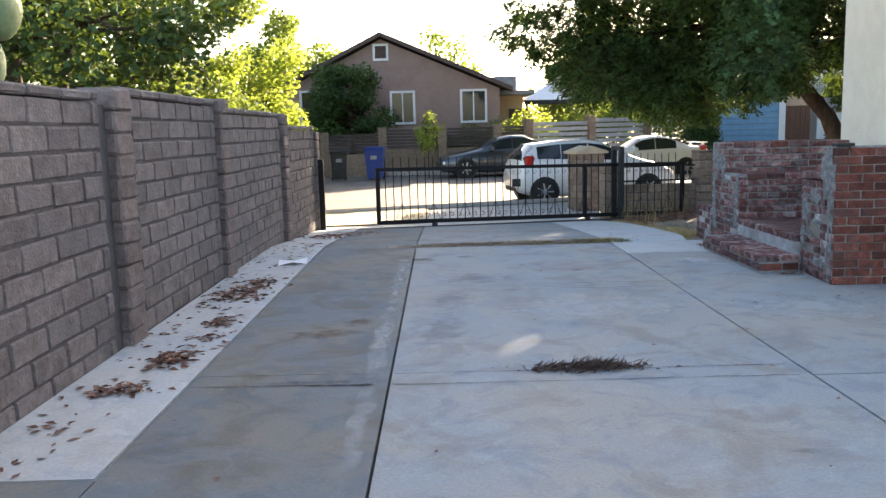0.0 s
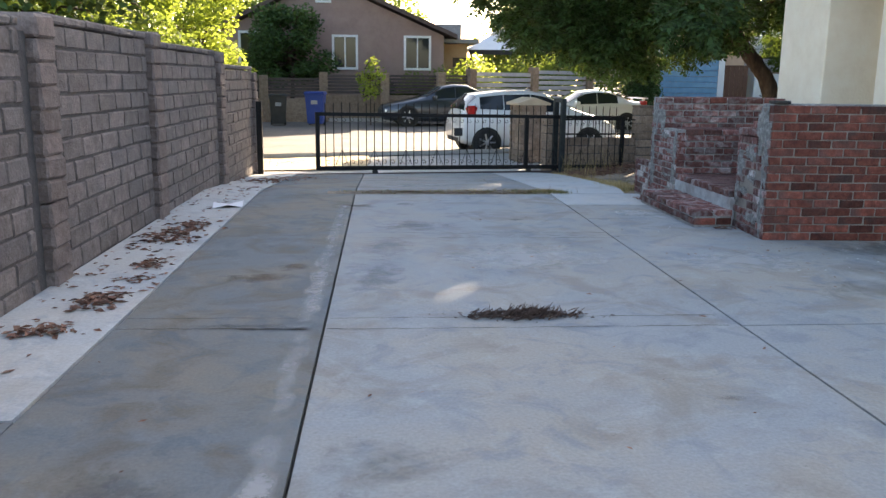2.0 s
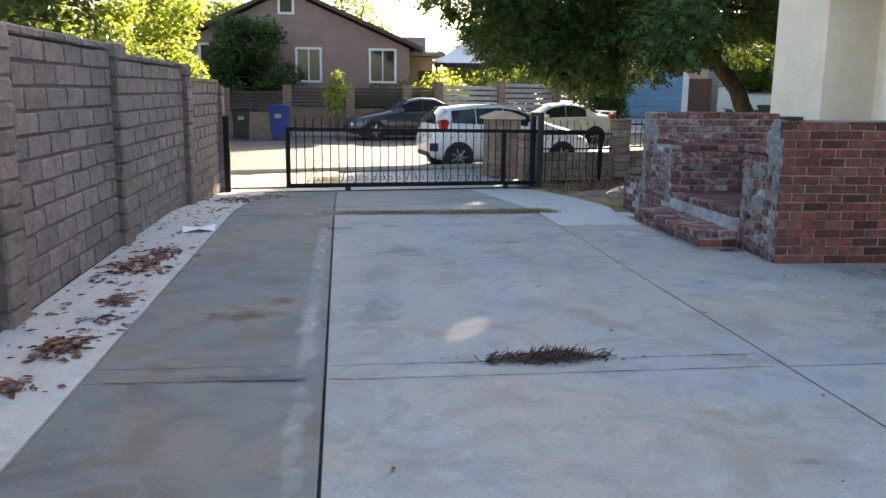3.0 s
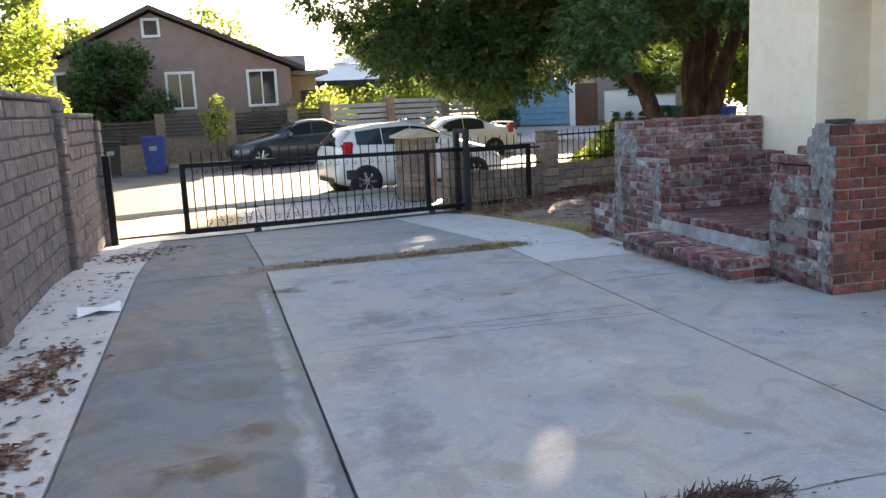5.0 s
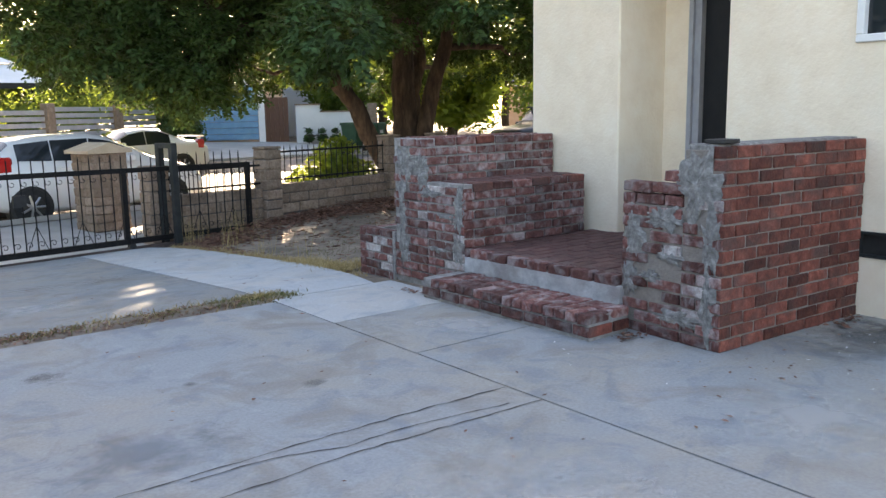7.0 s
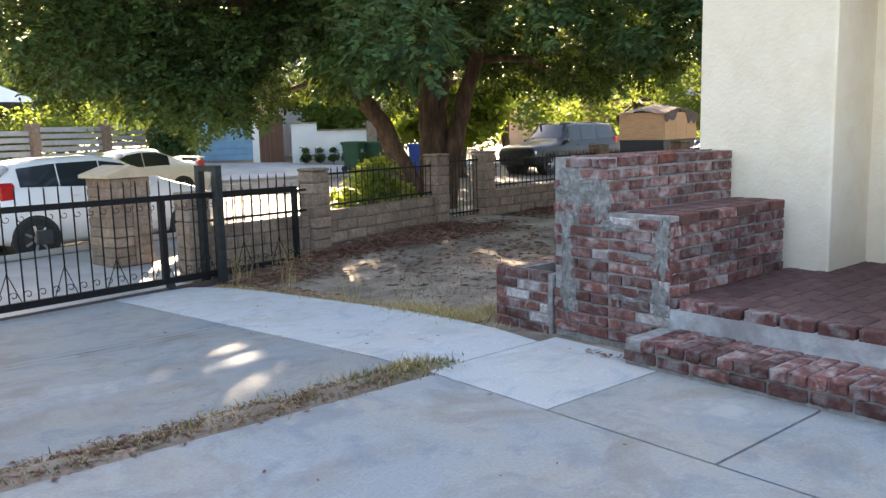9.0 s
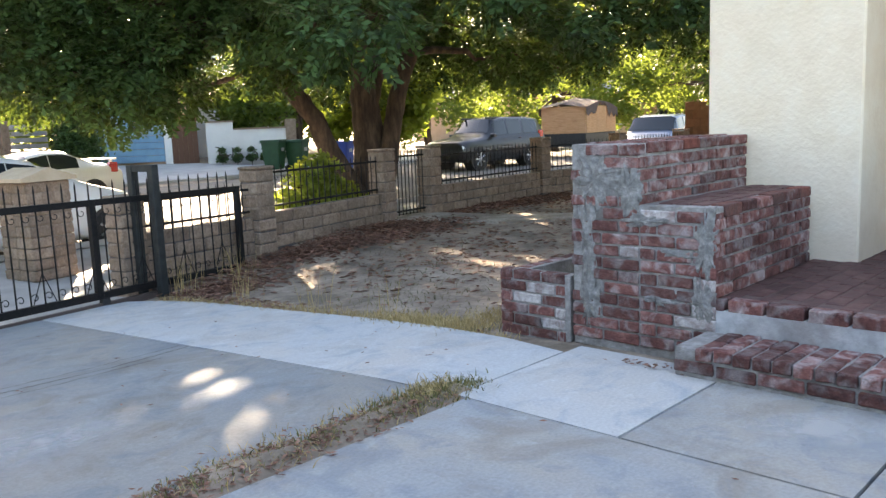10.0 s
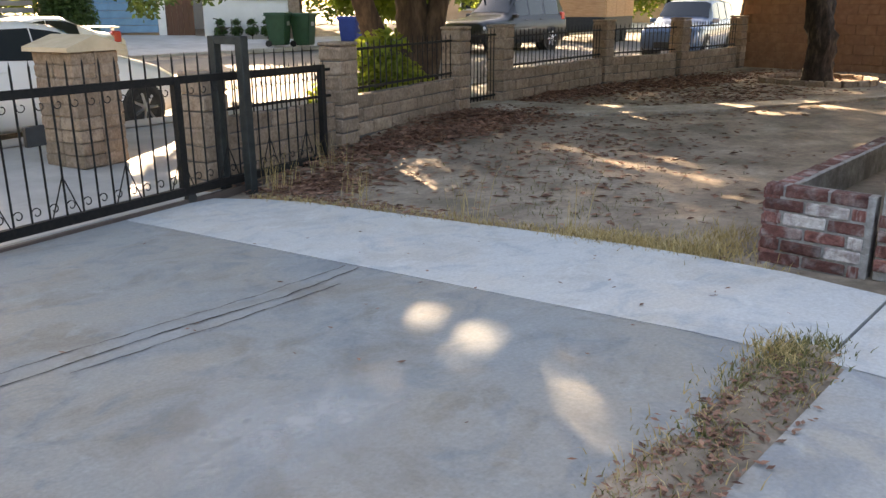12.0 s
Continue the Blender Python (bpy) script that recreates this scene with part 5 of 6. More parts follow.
car("grey_sedan", (3.05, 29.3), 186, 4.5, 1.78, SEDAN, CAR_GREY, "dark slate sedan parked across the street", 0.33, (.20, .80), ((.34, .46), (.69, .83)), ((.41, .565), (.57, .72)))
car("white_coupe", (7.75, 28.15, -0.12), 187, 4.5, 1.76, SEDAN, CAR_WHITE, "white sedan with a rear wing parked across the street", 0.32, (.20, .80), ((.34, .46), (.69, .83)), ((.41, .565), (.57, .73)), spoiler=True)
car("black_suv", (23.2, 26.3), 180, 4.8, 1.88, SUV, CAR_BLACK, "black off-road wagon parked in a sunny driveway", 0.38, (.19, .79), ((.31, .40), (.945, .975)), ((.38, .52), (.54, .70), (.73, .90)), rails=True)
car("blue_van", (26.0, 20.9), 190, 4.9, 1.9, SUV, CAR_BLUE, "dusty blue van parked beyond the fence", 0.36, (.19, .79), ((.31, .40), (.945, .975)), ((.38, .52), (.54, .70), (.73, .90)))


# ---- wheelie bins ----
def bin_(at, rz, mat, label, s=1.0):
    t = thing("wheelie_bin", (at[0], at[1], ground_z(*at)), rz, label, "bin", "wheelie bins")
    bm = bmesh.new()
    lo = [(-0.23, -0.26), (0.23, -0.26), (0.23, 0.26), (-0.23, 0.26)]
    v0 = [bm.verts.new((x * s, y * s, 0.06)) for x, y in lo]
    v1 = [bm.verts.new((x * 1.26 * s, y * 1.3 * s, 0.98 * s)) for x, y in lo]
    for k in range(4):
        bm.faces.new((v0[k], v0[(k + 1) % 4], v1[(k + 1) % 4], v1[k]))
    bm.faces.new(v0[::-1])
    bm.faces.new(v1)
    bmesh.ops.bevel(bm, geom=list(bm.edges), offset=0.03, segments=2, affect='EDGES')
    local("body", bm, mat, t)
    local("rim", boxes(((-0.31 * s, -0.36 * s, 0.95 * s), (0.31 * s, 0.36 * s, 1.0 * s)), bevel=0.012), mat, t)
    bm = boxes(((-0.30 * s, -0.37 * s, 1.0 * s), (0.30 * s, 0.38 * s, 1.05 * s)), bevel=0.022)
    for v in bm.verts:
        if v.co.z > 1.03 * s:
            v.co.z += 0.05 * (1 - (v.co.y / 0.38) ** 2)
    local("lid", bm, mat, t)
    bm = bmesh.new()
    tube(bm, [(-0.24 * s, 0.40 * s, 0.97 * s), (0.24 * s, 0.40 * s, 0.97 * s)], 0.018, 8)
    local("handle", bm, mat, t)
    for sg in (-1, 1):
        bm = bmesh.new()
        tube(bm, [(sg * 0.20 * s, 0.27 * s, 0.11), (sg * 0.26 * s, 0.27 * s, 0.11)], 0.11, 14)
        local("wheel", bm, TYRE, t)
    local("marking", boxes(((-0.10 * s, -0.335 * s, 0.66 * s), (0.10 * s, -0.318 * s, 0.78 * s))), GREY_SLAT, t, "pale moulded marking")
    return t


bin_((-2.65, 28.55), 8, BIN_BLACK, "black plastic wheelie bin with closed lid", 1.0)
bin_((-1.38, 28.65), -4, BIN_BLUE, "blue plastic recycling wheelie bin with closed lid", 1.1)
bin_((17.5, 31.4), 30, BIN_GREEN, "green plastic wheelie bin at the kerb", 1.05)
bin_((18.3, 31.1), 25, BIN_GREEN, "green plastic wheelie bin at the kerb", 1.05)
bin_((20.0, 30.6), 20, BIN_BLUE, "blue plastic recycling wheelie bin at the kerb", 1.05)

# ---- taupe house across the street ----
HY = 33.0
th = thing("taupe_house", (-1, HY, 0.1), 0, "taupe stucco bungalow with a wide gable and brown roof edge", "house")
bm = bmesh.new()
out = [(-6.6, -0.3), (3.35, -0.3), (3.35, 3.0), (-1.35, 5.02), (-6.6, 2.45)]
f0 = [bm.verts.new((x, HY, z)) for x, z in out]
f1 = [bm.verts.new((x, HY + 9, z)) for x, z in out]
bm.faces.new(f0)
bm.faces.new(f1[::-1])
for k in range(5):
    bm.faces.new((f0[k], f1[k], f1[(k + 1) % 5], f0[(k + 1) % 5]))
bmesh.ops.recalc_face_normals(bm, faces=bm.faces)
part("wall", bm, STUCCO_TAUPE, th)
bm = bmesh.new()
for (xa, za), (xb, zb) in (((-1.35, 5.10), (3.85, 2.88)), ((-1.35, 5.10), (-7.0, 2.34))):
    v = [bm.verts.new(p) for p in ((xa, HY - 0.35, za), (xb, HY - 0.35, zb), (xb, HY + 9.3, zb), (xa, HY + 9.3, za))]
    u = [bm.verts.new(p.co + Vector((0, 0, 0.16))) for p in v]
    bm.faces.new(v)
    bm.faces.new(u[::-1])
    for k in range(4):
        bm.faces.new((v[k], u[k], u[(k + 1) % 4], v[(k + 1) % 4]))
bmesh.ops.recalc_face_normals(bm, faces=bm.faces)
part("roof", bm, ROOF, th, "brown shingle roof with dark edge")


def house_window(parent, x0, x1, z0, z1, y, panes=2, pane_mat=None, trim=0.09):
    w = part("window", boxes(((x0 - trim, y - 0.06, z1), (x1 + trim, y - 0.003, z1 + trim)), ((x0 - trim, y - 0.06, z0 - trim), (x1 + trim, y - 0.003, z0)),
                             ((x0 - trim, y - 0.06, z0), (x0, y - 0.003, z1)), ((x1, y - 0.06, z0), (x1 + trim, y - 0.003, z1))), WHITE_TRIM, parent, "white window surround")
    p = obj("pane", boxes(((x0, y - 0.02, z0), (x1, y - 0.004, z1))), pane_mat or GLASS)
    p.parent = w
    p.matrix_parent_inverse = Matrix.Identity(4)
    for k in range(1, panes):
        xm = x0 + (x1 - x0) * k / panes
        q = obj("glazing_bar", boxes(((xm - 0.025, y - 0.04, z0), (xm + 0.025, y - 0.02, z1))), WHITE_TRIM)
        q.parent = w
    return w


house_window(th, -0.95, -0.12, 1.75, 2.90, HY)
house_window(th, 1.85, 2.75, 1.75, 2.90, HY)
house_window(th, -1.57, -1.13, 4.27, 4.75, HY, 1, ROOF)
house_window(th, -4.55, -3.7, 0.0, 3.0, HY, 1)
part("side_wing", boxes(((3.36, HY + 1.2, -0.2), (4.4, HY + 8, 2.75))), STUCCO_PEACH, th, "peach porch wing")
part("side_roof", boxes(((3.3, HY + 0.5, 2.76), (4.8, HY + 8.4, 2.92)), ((3.36, HY + 4, 2.93), (4.4, HY + 9, 3.7))), ROOF_GREY, th)
part("side_door", boxes(((3.8, HY + 1.14, 0.1), (4.7, HY + 1.2, 2.2))), ROOF, th)


def slat_fence(name, pts, z_wall, z_top, slat_mat, wall_mat, label, n):
    """Fence of horizontal slats between block pillars on a low wall."""
    f = thing(name, (pts[0][0], pts[0][1], ground_z(*pts[0])), 0, label, "fence")
    for (xa, ya), (xb, yb) in zip(pts, pts[1:]):
        a, b = Vector((xa, ya, 0)), Vector((xb, yb, 0))
        L = (b - a).length
        ang = math.degrees(math.atan2(yb - ya, xb - xa))
        base = ground_z(xa, ya)
        m = pose(xa, ya, base, 0, 0, ang)
        if z_wall:
            bm = boxes(((0.16, -0.08, -0.3), (L - 0.16, 0.08, z_wall)))
            bmesh.ops.transform(bm, matrix=m, verts=bm.verts)
            part("base_wall", bm, wall_mat, f)
        bm = boxes(((-0.16, -0.16, -0.3), (0.16, 0.16, z_top + 0.06)), bevel=0.015)
        bmesh.ops.transform(bm, matrix=m, verts=bm.verts)
        part("pillar", bm, wall_mat, f)
        for k in range(n):
            z = z_wall + 0.06 + (z_top - z_wall - 0.06) * k / n
            bm = boxes(((0.16, -0.02, z), (L - 0.16, 0.02, z + (z_top - z_wall) / n * 0.68)), bevel=0.004)
            bmesh.ops.transform(bm, matrix=m, verts=bm.verts)
            part("slat", bm, slat_mat, f)
    return f


slat_fence("slat_fence", [(-8.2, 30.2), (-5.8, 30.4), (-3.4, 30.6), (-1.25, 30.8), (1.0, 31.0), (3.1, 31.3), (4.3, 31.6)], 0.85, 1.62, RUST_SLAT, BLOCK_TAN, "dark horizontal slat fence on a tan block wall", 6)
slat_fence("slat_fence", [(4.3, 31.6), (7.0, 33.2), (9.6, 34.6), (11.4, 35.4)], 0.25, 1.75, GREY_SLAT, BLOCK_TAN, "pale grey horizontal slat fence between tan pillars", 7)
tree("front_tree", (-2.5, 31.9, 0.0), "round dark green tree before the taupe house", dome(1.55, 1.2, 1.3, 4.1, 30, 0.45, 0.7, 31), 14000, LEAF_DARK, 0.13, [(0, 0, 2, 0.1)], 31)
tree("sapling", (0.5, 28.85, -0.15), "young sapling with yellow-green leaves at the kerb", [(0, 0, 1.1, 0.42), (0.15, 0, 1.6, 0.4), (-0.2, 0.1, 1.5, 0.35), (0.05, 0, 2.0, 0.3)], 520, LEAF_YELLOW, 0.13, [(0, 0, 1.5, 0.02)], 32)
for k, (x, y, z, r, mat, lab) in enumerate(((1.0, 32.6, 0.9, 0.55, LEAF_DARK, "dark clipped shrub under the window"), (2.1, 32.3, 1.2, 0.6, LEAF_MID, "flowering shrub behind the slat fence"),
                                            (3.3, 32.2, 1.3, 0.75, LEAF_MID, "bushy shrub behind the slat fence"), (4.6, 32.9, 1.6, 0.95, LEAF_YELLOW, "tall sunlit yellow-green shrub"),
                                            (6.6, 34.4, 1.5, 1.0, LEAF_MID, "green shrub behind the grey fence"), (8.4, 35.4, 1.9, 1.5, LEAF_MID, "wide green shrub behind the grey fence"))):
    tree("shrub", (x, y, ground_z(x, y)), lab, [(0, 0, z, r), (r * 0.5, 0.1, z * 0.75, r * 0.8), (-r * 0.5, 0, z * 0.7, r * 0.8), (0, 0, z * 0.4, r)], int(2600 * r), mat, 0.13, [(0, 0, z * 0.7, 0.05)], 40 + k)
tree("clipped_hedge", (11.75, 34.2, 0.2), "tall clipped dark green hedge column", [(0, 0, 0.5 + 0.4 * k, 0.95 - 0.07 * k) for k in range(6)], 12000, LEAF_DARK, 0.12, [(0, 0, 1.6, 0.08)], 51)
tree("far_tree", (10.5, 43, 0.2), "green tree behind the white canopy", dome(5, 4, 1.5, 5.4, 40, 0.9, 1.3, 52), 18000, LEAF_MID, 0.25, [(0, 0, 3, 0.2)], 52)

# white garden canopy
gz_ = thing("garden_canopy", (6.4, 38.0, 0.3), 0, "white-roofed garden canopy with dark posts", "canopy")
bm = bmesh.new()
for z0, z1, r0, r1 in ((2.3, 3.0, 1.75, 0.55), (3.05, 3.35, 0.65, 0.05)):
    lo = [bm.verts.new((sx * r0, sy * r0, z0)) for sx, sy in ((-1, -1), (1, -1), (1, 1), (-1, 1))]
    hi = [bm.verts.new((sx * r1, sy * r1, z1)) for sx, sy in ((-1, -1), (1, -1), (1, 1), (-1, 1))]
    for k in range(4):
        bm.faces.new((lo[k], lo[(k + 1) % 4], hi[(k + 1) % 4], hi[k]))
    bm.faces.new(hi)
local("roof", bm, STUCCO_WHITE, gz_)
for sx in (-1.6, 1.6):
    for sy in (-1.6, 1.6):
        local("post", boxes(((sx - 0.05, sy - 0.05, -0.2), (sx + 0.05, sy + 0.05, 2.32))), IRON, gz_)
local("valance", boxes(((-1.72, -1.72, 2.1), (1.72, -1.68, 2.3))), DARK_PLASTIC, gz_)

# ---- blue garage, brown gate and white wall ----
ga = thing("blue_garage", (14.7, 36.4, 0.3), -24, "garage with a pale blue sectional door", "garage")
local("wall", boxes(((-2.6, 0.06, -0.4), (2.2, 5, 3.3))), STUCCO_PEACH, ga)
local("roof", boxes(((-2.9, -0.3, 3.3), (2.5, 5.3, 3.5))), ROOF, ga)
for k in range(9):
    local("door_panel", boxes(((-1.35, -0.02, 0.02 + k * 0.25), (1.15, 0.05, 0.26 + k * 0.25)), bevel=0.012), BLUE_DOOR, ga, "pale blue panel")
local("jamb", boxes(((1.16, -0.06, -0.1), (1.42, 0.06, 2.5))), WHITE_TRIM, ga)
local("fascia", boxes(((-1.5, -0.08, 2.28), (1.5, 0.06, 2.5))), WHITE_TRIM, ga)
bg = thing("brown_gate", (16.4, 35.7, 0.3), -24, "tall brown wooden side gate", "gate")
for k in range(6):
    local("board", boxes(((-0.55 + k * 0.185, -0.02, -0.1), (-0.37 + k * 0.185, 0.03, 1.75)), bevel=0.006), BROWN_WOOD, bg)
ww = thing("white_garden_wall", (17.0, 35.0, 0.2), -28, "white stepped garden wall with tan end pillar", "wall")
local("wall", boxes(((0, -0.1, -0.4), (1.0, 0.1, 1.5)), ((1.0, -0.1, -0.4), (3.0, 0.1, 1.2))), STUCCO_WHITE, ww)
local("coping", boxes(((-0.03, -0.14, 1.5), (1.03, 0.14, 1.56)), ((1.03, -0.14, 1.2), (3.0, 0.14, 1.26))), BLOCK_TAN, ww)
local("end_pillar", boxes(((3.0, -0.2, -0.4), (3.4, 0.2, 1.55)), bevel=0.02), BLOCK_TAN, ww)
for k in range(5):
    p = Matrix(ww.matrix_basis) @ Vector((0.5 + k * 0.55, -0.45, 0))
    tree("small_shrub", (p.x, p.y, 0.1), "small dark shrub along the white wall", [(0, 0, 0.25, 0.22), (0, 0, 0.55, 0.14)], 500, LEAF_DARK, 0.1, [(0, 0, 0.3, 0.02)], 60 + k, "shrubs along the white wall")
wh_ = thing("white_house", (19.5, 41, 0.3), -26, "off-white two-storey stucco house with grey roof", "house")
local("wall", boxes(((-3.8, 0, -0.4), (4.5, 7, 4.8))), STUCCO_WHITE, wh_)
local("roof", boxes(((-4.2, -0.4, 4.8), (4.9, 7.4, 5.0))), ROOF_GREY, wh_)
local("window", boxes(((0.6, -0.05, 2.2), (1.9, 0.02, 3.2)), bevel=0.02), GLASS, wh_)
local("window", boxes(((-2.6, -0.05, 2.2), (-1.4, 0.02, 3.2)), bevel=0.02), GLASS, wh_)

# ---- beyond the right of the fence ----
tr = thing("loaded_trailer", (30.7, 27.3, -0.30), 12, "dark utility trailer with tall plywood sides and a torn tarpaulin", "trailer")
local("bed", boxes(((-1.9, -1.0, 0.55), (1.9, 1.0, 1.25)), bevel=0.02), DARK_PLASTIC, tr)
for x0, x1 in ((-1.85, -0.62), (-0.6, 0.6), (0.62, 1.85)):
    local("side_board", boxes(((x0, -1.03, 1.25), (x1, -0.99, 2.65)), bevel=0.01), PLYWOOD, tr, "orange plywood panel")
local("end_board", boxes(((-1.89, -0.99, 1.25), (-1.85, 0.99, 2.65)), bevel=0.01), PLYWOOD, tr)
bm = bmesh.new()
g = random.Random(3)
rows = []
for i in range(15):
    x = -2.0 + i * 4.0 / 14
    zt = 2.65 + 0.35 * math.sin(math.pi * i / 14)
    lo = zt - g.uniform(0.25, 0.9) * (1 if i not in (6, 7, 8) else 0.4)
    rows.append([bm.verts.new(p) for p in ((x, -1.07, lo), (x, -1.06, zt - 0.1), (x, 0, zt + 0.12), (x, 1.06, zt - 0.1), (x, 1.07, lo))])
for a, b in zip(rows, rows[1:]):
    for k in range(4):
        bm.faces.new((a[k], a[k + 1], b[k + 1], b[k]))
local("tarpaulin", bm, ROOF, tr, "torn dark brown tarpaulin")
for x in (-0.5, 0.4):
    bm = bmesh.new()
    tube(bm, [(x, -1.12, 0.33), (x, -0.9, 0.33)], 0.33, 20)
    local("wheel", bm, TYRE, tr)
tr.matrix_basis = tr.matrix_basis @ Matrix.Diagonal((0.95, 1, 0.80, 1))
BROWN_MORTAR = material("brown_mortar", [(0.19, 0.10, 0.06), (0.26, 0.145, 0.085)], 12, 0.95)
bw = thing("wall_east", (18.72, 16.2, -0.2), -91, "tall orange-brown block side wall of the yard", "wall", kind="structure")
local("mortar", boxes(((0, -0.07, -0.2), (17, 0.075, 1.75))), BROWN_MORTAR, bw)
BLOCK_ORANGE = material("block_orange_brown", [(0.24, 0.12, 0.068), (0.30, 0.155, 0.09), (0.36, 0.195, 0.115)], 8, 0.92, bump=0.6, bump_scale=50, stain=(0.24, 0.12, 0.07), stain_scale=3, vary=0.05, island=True)
ORANGE = [block_mesh("block", 0.39, 0.195, 0.17, BLOCK_ORANGE, k + 70, 0.008) for k in range(3)]
items = []
for c in range(9):
    for k in range(42):
        items.append((rng.choice(ORANGE), pose(0.2 + k * 0.4 + (0.2 if c % 2 else 0), 0, c * 0.2)))
join_pieces(bw, "far_blocks", items, "orange-brown blocks")
ph = thing("peach_house", (44, 38, 0), -50, "peach bungalow with white windows and grey roof", "house")
local("wall", boxes(((-9, 0, -0.6), (9, 8, 3.0))), STUCCO_PEACH, ph)
bm = bmesh.new()
for ya, yb in ((-0.6, 4.0), (8.6, 4.0)):
    v = [bm.verts.new(p) for p in ((-9.6, ya, 2.9), (9.6, ya, 2.9), (9.6, yb, 5.0), (-9.6, yb, 5.0))]
    bm.faces.new(v)
local("roof", bm, ROOF_GREY, ph)
for x in (-6, -1.5, 3, 6.5):
    w = local("window", boxes(((x - 0.1, -0.06, 0.8), (x + 1.5, -0.003, 2.2)), bevel=0.02), WHITE_TRIM, ph, "white window surround")
    p = local("pane", boxes(((x, -0.09, 0.9), (x + 1.4, -0.061, 2.1))), GLASS, ph)
    p.parent = w
for k, (x, y, r, h, mat, n_) in enumerate(((27, 33, 4.0, 7.5, LEAF_MID, 20000), (34, 31, 4.0, 7.5, LEAF_MID, 16000), (38, 24, 4.2, 8.5, LEAF_MID, 16000), (30, 14, 4.0, 8.5, LEAF_MID, 18000),
                                          (18.9, 27.0, 1.9, 4.2, LEAF_YELLOW, 9000), (22, 36, 3.6, 6.5, LEAF_MID, 14000), (46, 30, 5, 9, LEAF_MID, 12000), (0, 52, 5, 7.5, LEAF_MID, 10000), (13, 50, 5, 7, LEAF_MID, 10000), (28, 46, 6, 8, LEAF_MID, 12000))):
    tree("far_tree", (x, y, -0.2), "leafy street tree in the distance" if mat is LEAF_MID else "sunlit yellow-green tree across the street", dome(r, r, 1.6 if h < 8 else 2.6, h, 36, r * 0.2, r * 0.32, 80 + k, 0.4), n_, mat, 0.2 if n_ > 13000 else 0.3, [(0, 0, h * 0.55, 0.2), (0.6, 0.3, h * 0.5, 0.12)], 80 + k)
tree("shrub", (8.0, 17.0, -0.45), "sunlit yellow-green shrub behind the fence", [(0, 0, 0.7, 0.6), (0.5, 0.1, 0.6, 0.5), (-0.4, 0.2, 0.5, 0.5), (0.1, 0, 1.1, 0.4)], 2600, LEAF_YELLOW, 0.12, [(0, 0, 0.6, 0.03)], 97)
leaning_trunk("palm_tree", (33.5, 35.5, -0.4), 4.2, 0.16, "short palm tree by the peach house")


# ---- loose small things ----
def litter(name, spots, count, size, mat, label, seed, curl=0.5, ground=None, cat="leaves", parent=None):
    """Curled dry leaves lying on the ground; spots: (x, y, radius x, radius y, weight, pile height)."""
    g = np.random.default_rng(seed)
    w = np.array([q[4] for q in spots], float)
    pick = g.choice(len(spots), size=count, p=w / w.sum())
    verts, faces = [], []
    for k in pick:
        sx, sy, rx, ry, _, hgt = spots[k]
        u, v = g.normal(0, 0.45, 2)
        x, y = sx + u * rx, sy + v * ry
        z = (ground or (lambda x_, y_: lot_z(y_)))(x, y) + 0.006 + abs(g.normal(0, 0.4)) * hgt * math.exp(-(u * u + v * v) * 2)
        a = g.uniform(0, math.tau)
        s = size * g.uniform(0.5, 1.4)
        c, d = math.cos(a) * s, math.sin(a) * s
        lift = s * curl * g.uniform(0.1, 0.9)
        tilt = g.uniform(-0.4, 0.4) * s * (1 if hgt > 0.02 else 0.3)
        o = len(verts)
        verts += [(x - c, y - d, z + 0.004), (x - d * 0.42, y + c * 0.42, z + lift * 0.7 + max(0, tilt)), (x + c, y + d, z + lift * 0.5), (x + d * 0.42, y - c * 0.42, z + lift * 0.7 + max(0, -tilt)), (x, y, z + lift * 0.15)]
        faces += [(o, o + 1, o + 4), (o + 1, o + 2, o + 4), (o + 2, o + 3, o + 4), (o + 3, o, o + 4)]
    me = bpy.data.meshes.new(name)
    me.from_pydata(verts, [], faces)
    me.materials.append(mat)
    ob = new(name, me)
    return tagged(ob, label, cat, kind="stuff")


def blades(name, spots, count, height, mat, label, seed, width=0.006, lean=0.5, ground=None, cat="grass"):
    """Thin bent blades or stalks; spots: (x0, y0, x1, y1, spread, weight), each a line on the ground."""
    g = np.random.default_rng(seed)
    w = np.array([q[5] for q in spots], float)
    pick = g.choice(len(spots), size=count, p=w / w.sum())
    verts, faces = [], []
    for k in pick:
        x0, y0, x1, y1, sp, _ = spots[k]
        u = g.random()
        x, y = x0 + (x1 - x0) * u + g.normal(0, sp), y0 + (y1 - y0) * u + g.normal(0, sp)
        z = (ground or (lambda x_, y_: lot_z(y_)))(x, y) - 0.01
        h = height * g.uniform(0.35, 1.25)
        a = g.uniform(0, math.tau)
        b = g.uniform(0, math.tau)
        l = lean * h * g.uniform(0.2, 1.3)
        ww_ = width * g.uniform(0.6, 1.3)
        dx, dy = math.cos(a) * ww_, math.sin(a) * ww_
        lx, ly = math.cos(b) * l, math.sin(b) * l
        o = len(verts)
        verts += [(x - dx, y - dy, z), (x + dx, y + dy, z), (x + lx * 0.35 + dx * 0.7, y + ly * 0.35 + dy * 0.7, z + h * 0.6), (x + lx * 0.35 - dx * 0.7, y + ly * 0.35 - dy * 0.7, z + h * 0.6), (x + lx, y + ly, z + h)]
        faces += [(o, o + 1, o + 2, o + 3), (o + 3, o + 2, o + 4)]
    me = bpy.data.meshes.new(name)
    me.from_pydata(verts, [], faces)
    me.materials.append(mat)
    return tagged(new(name, me), label, cat, kind="stuff")


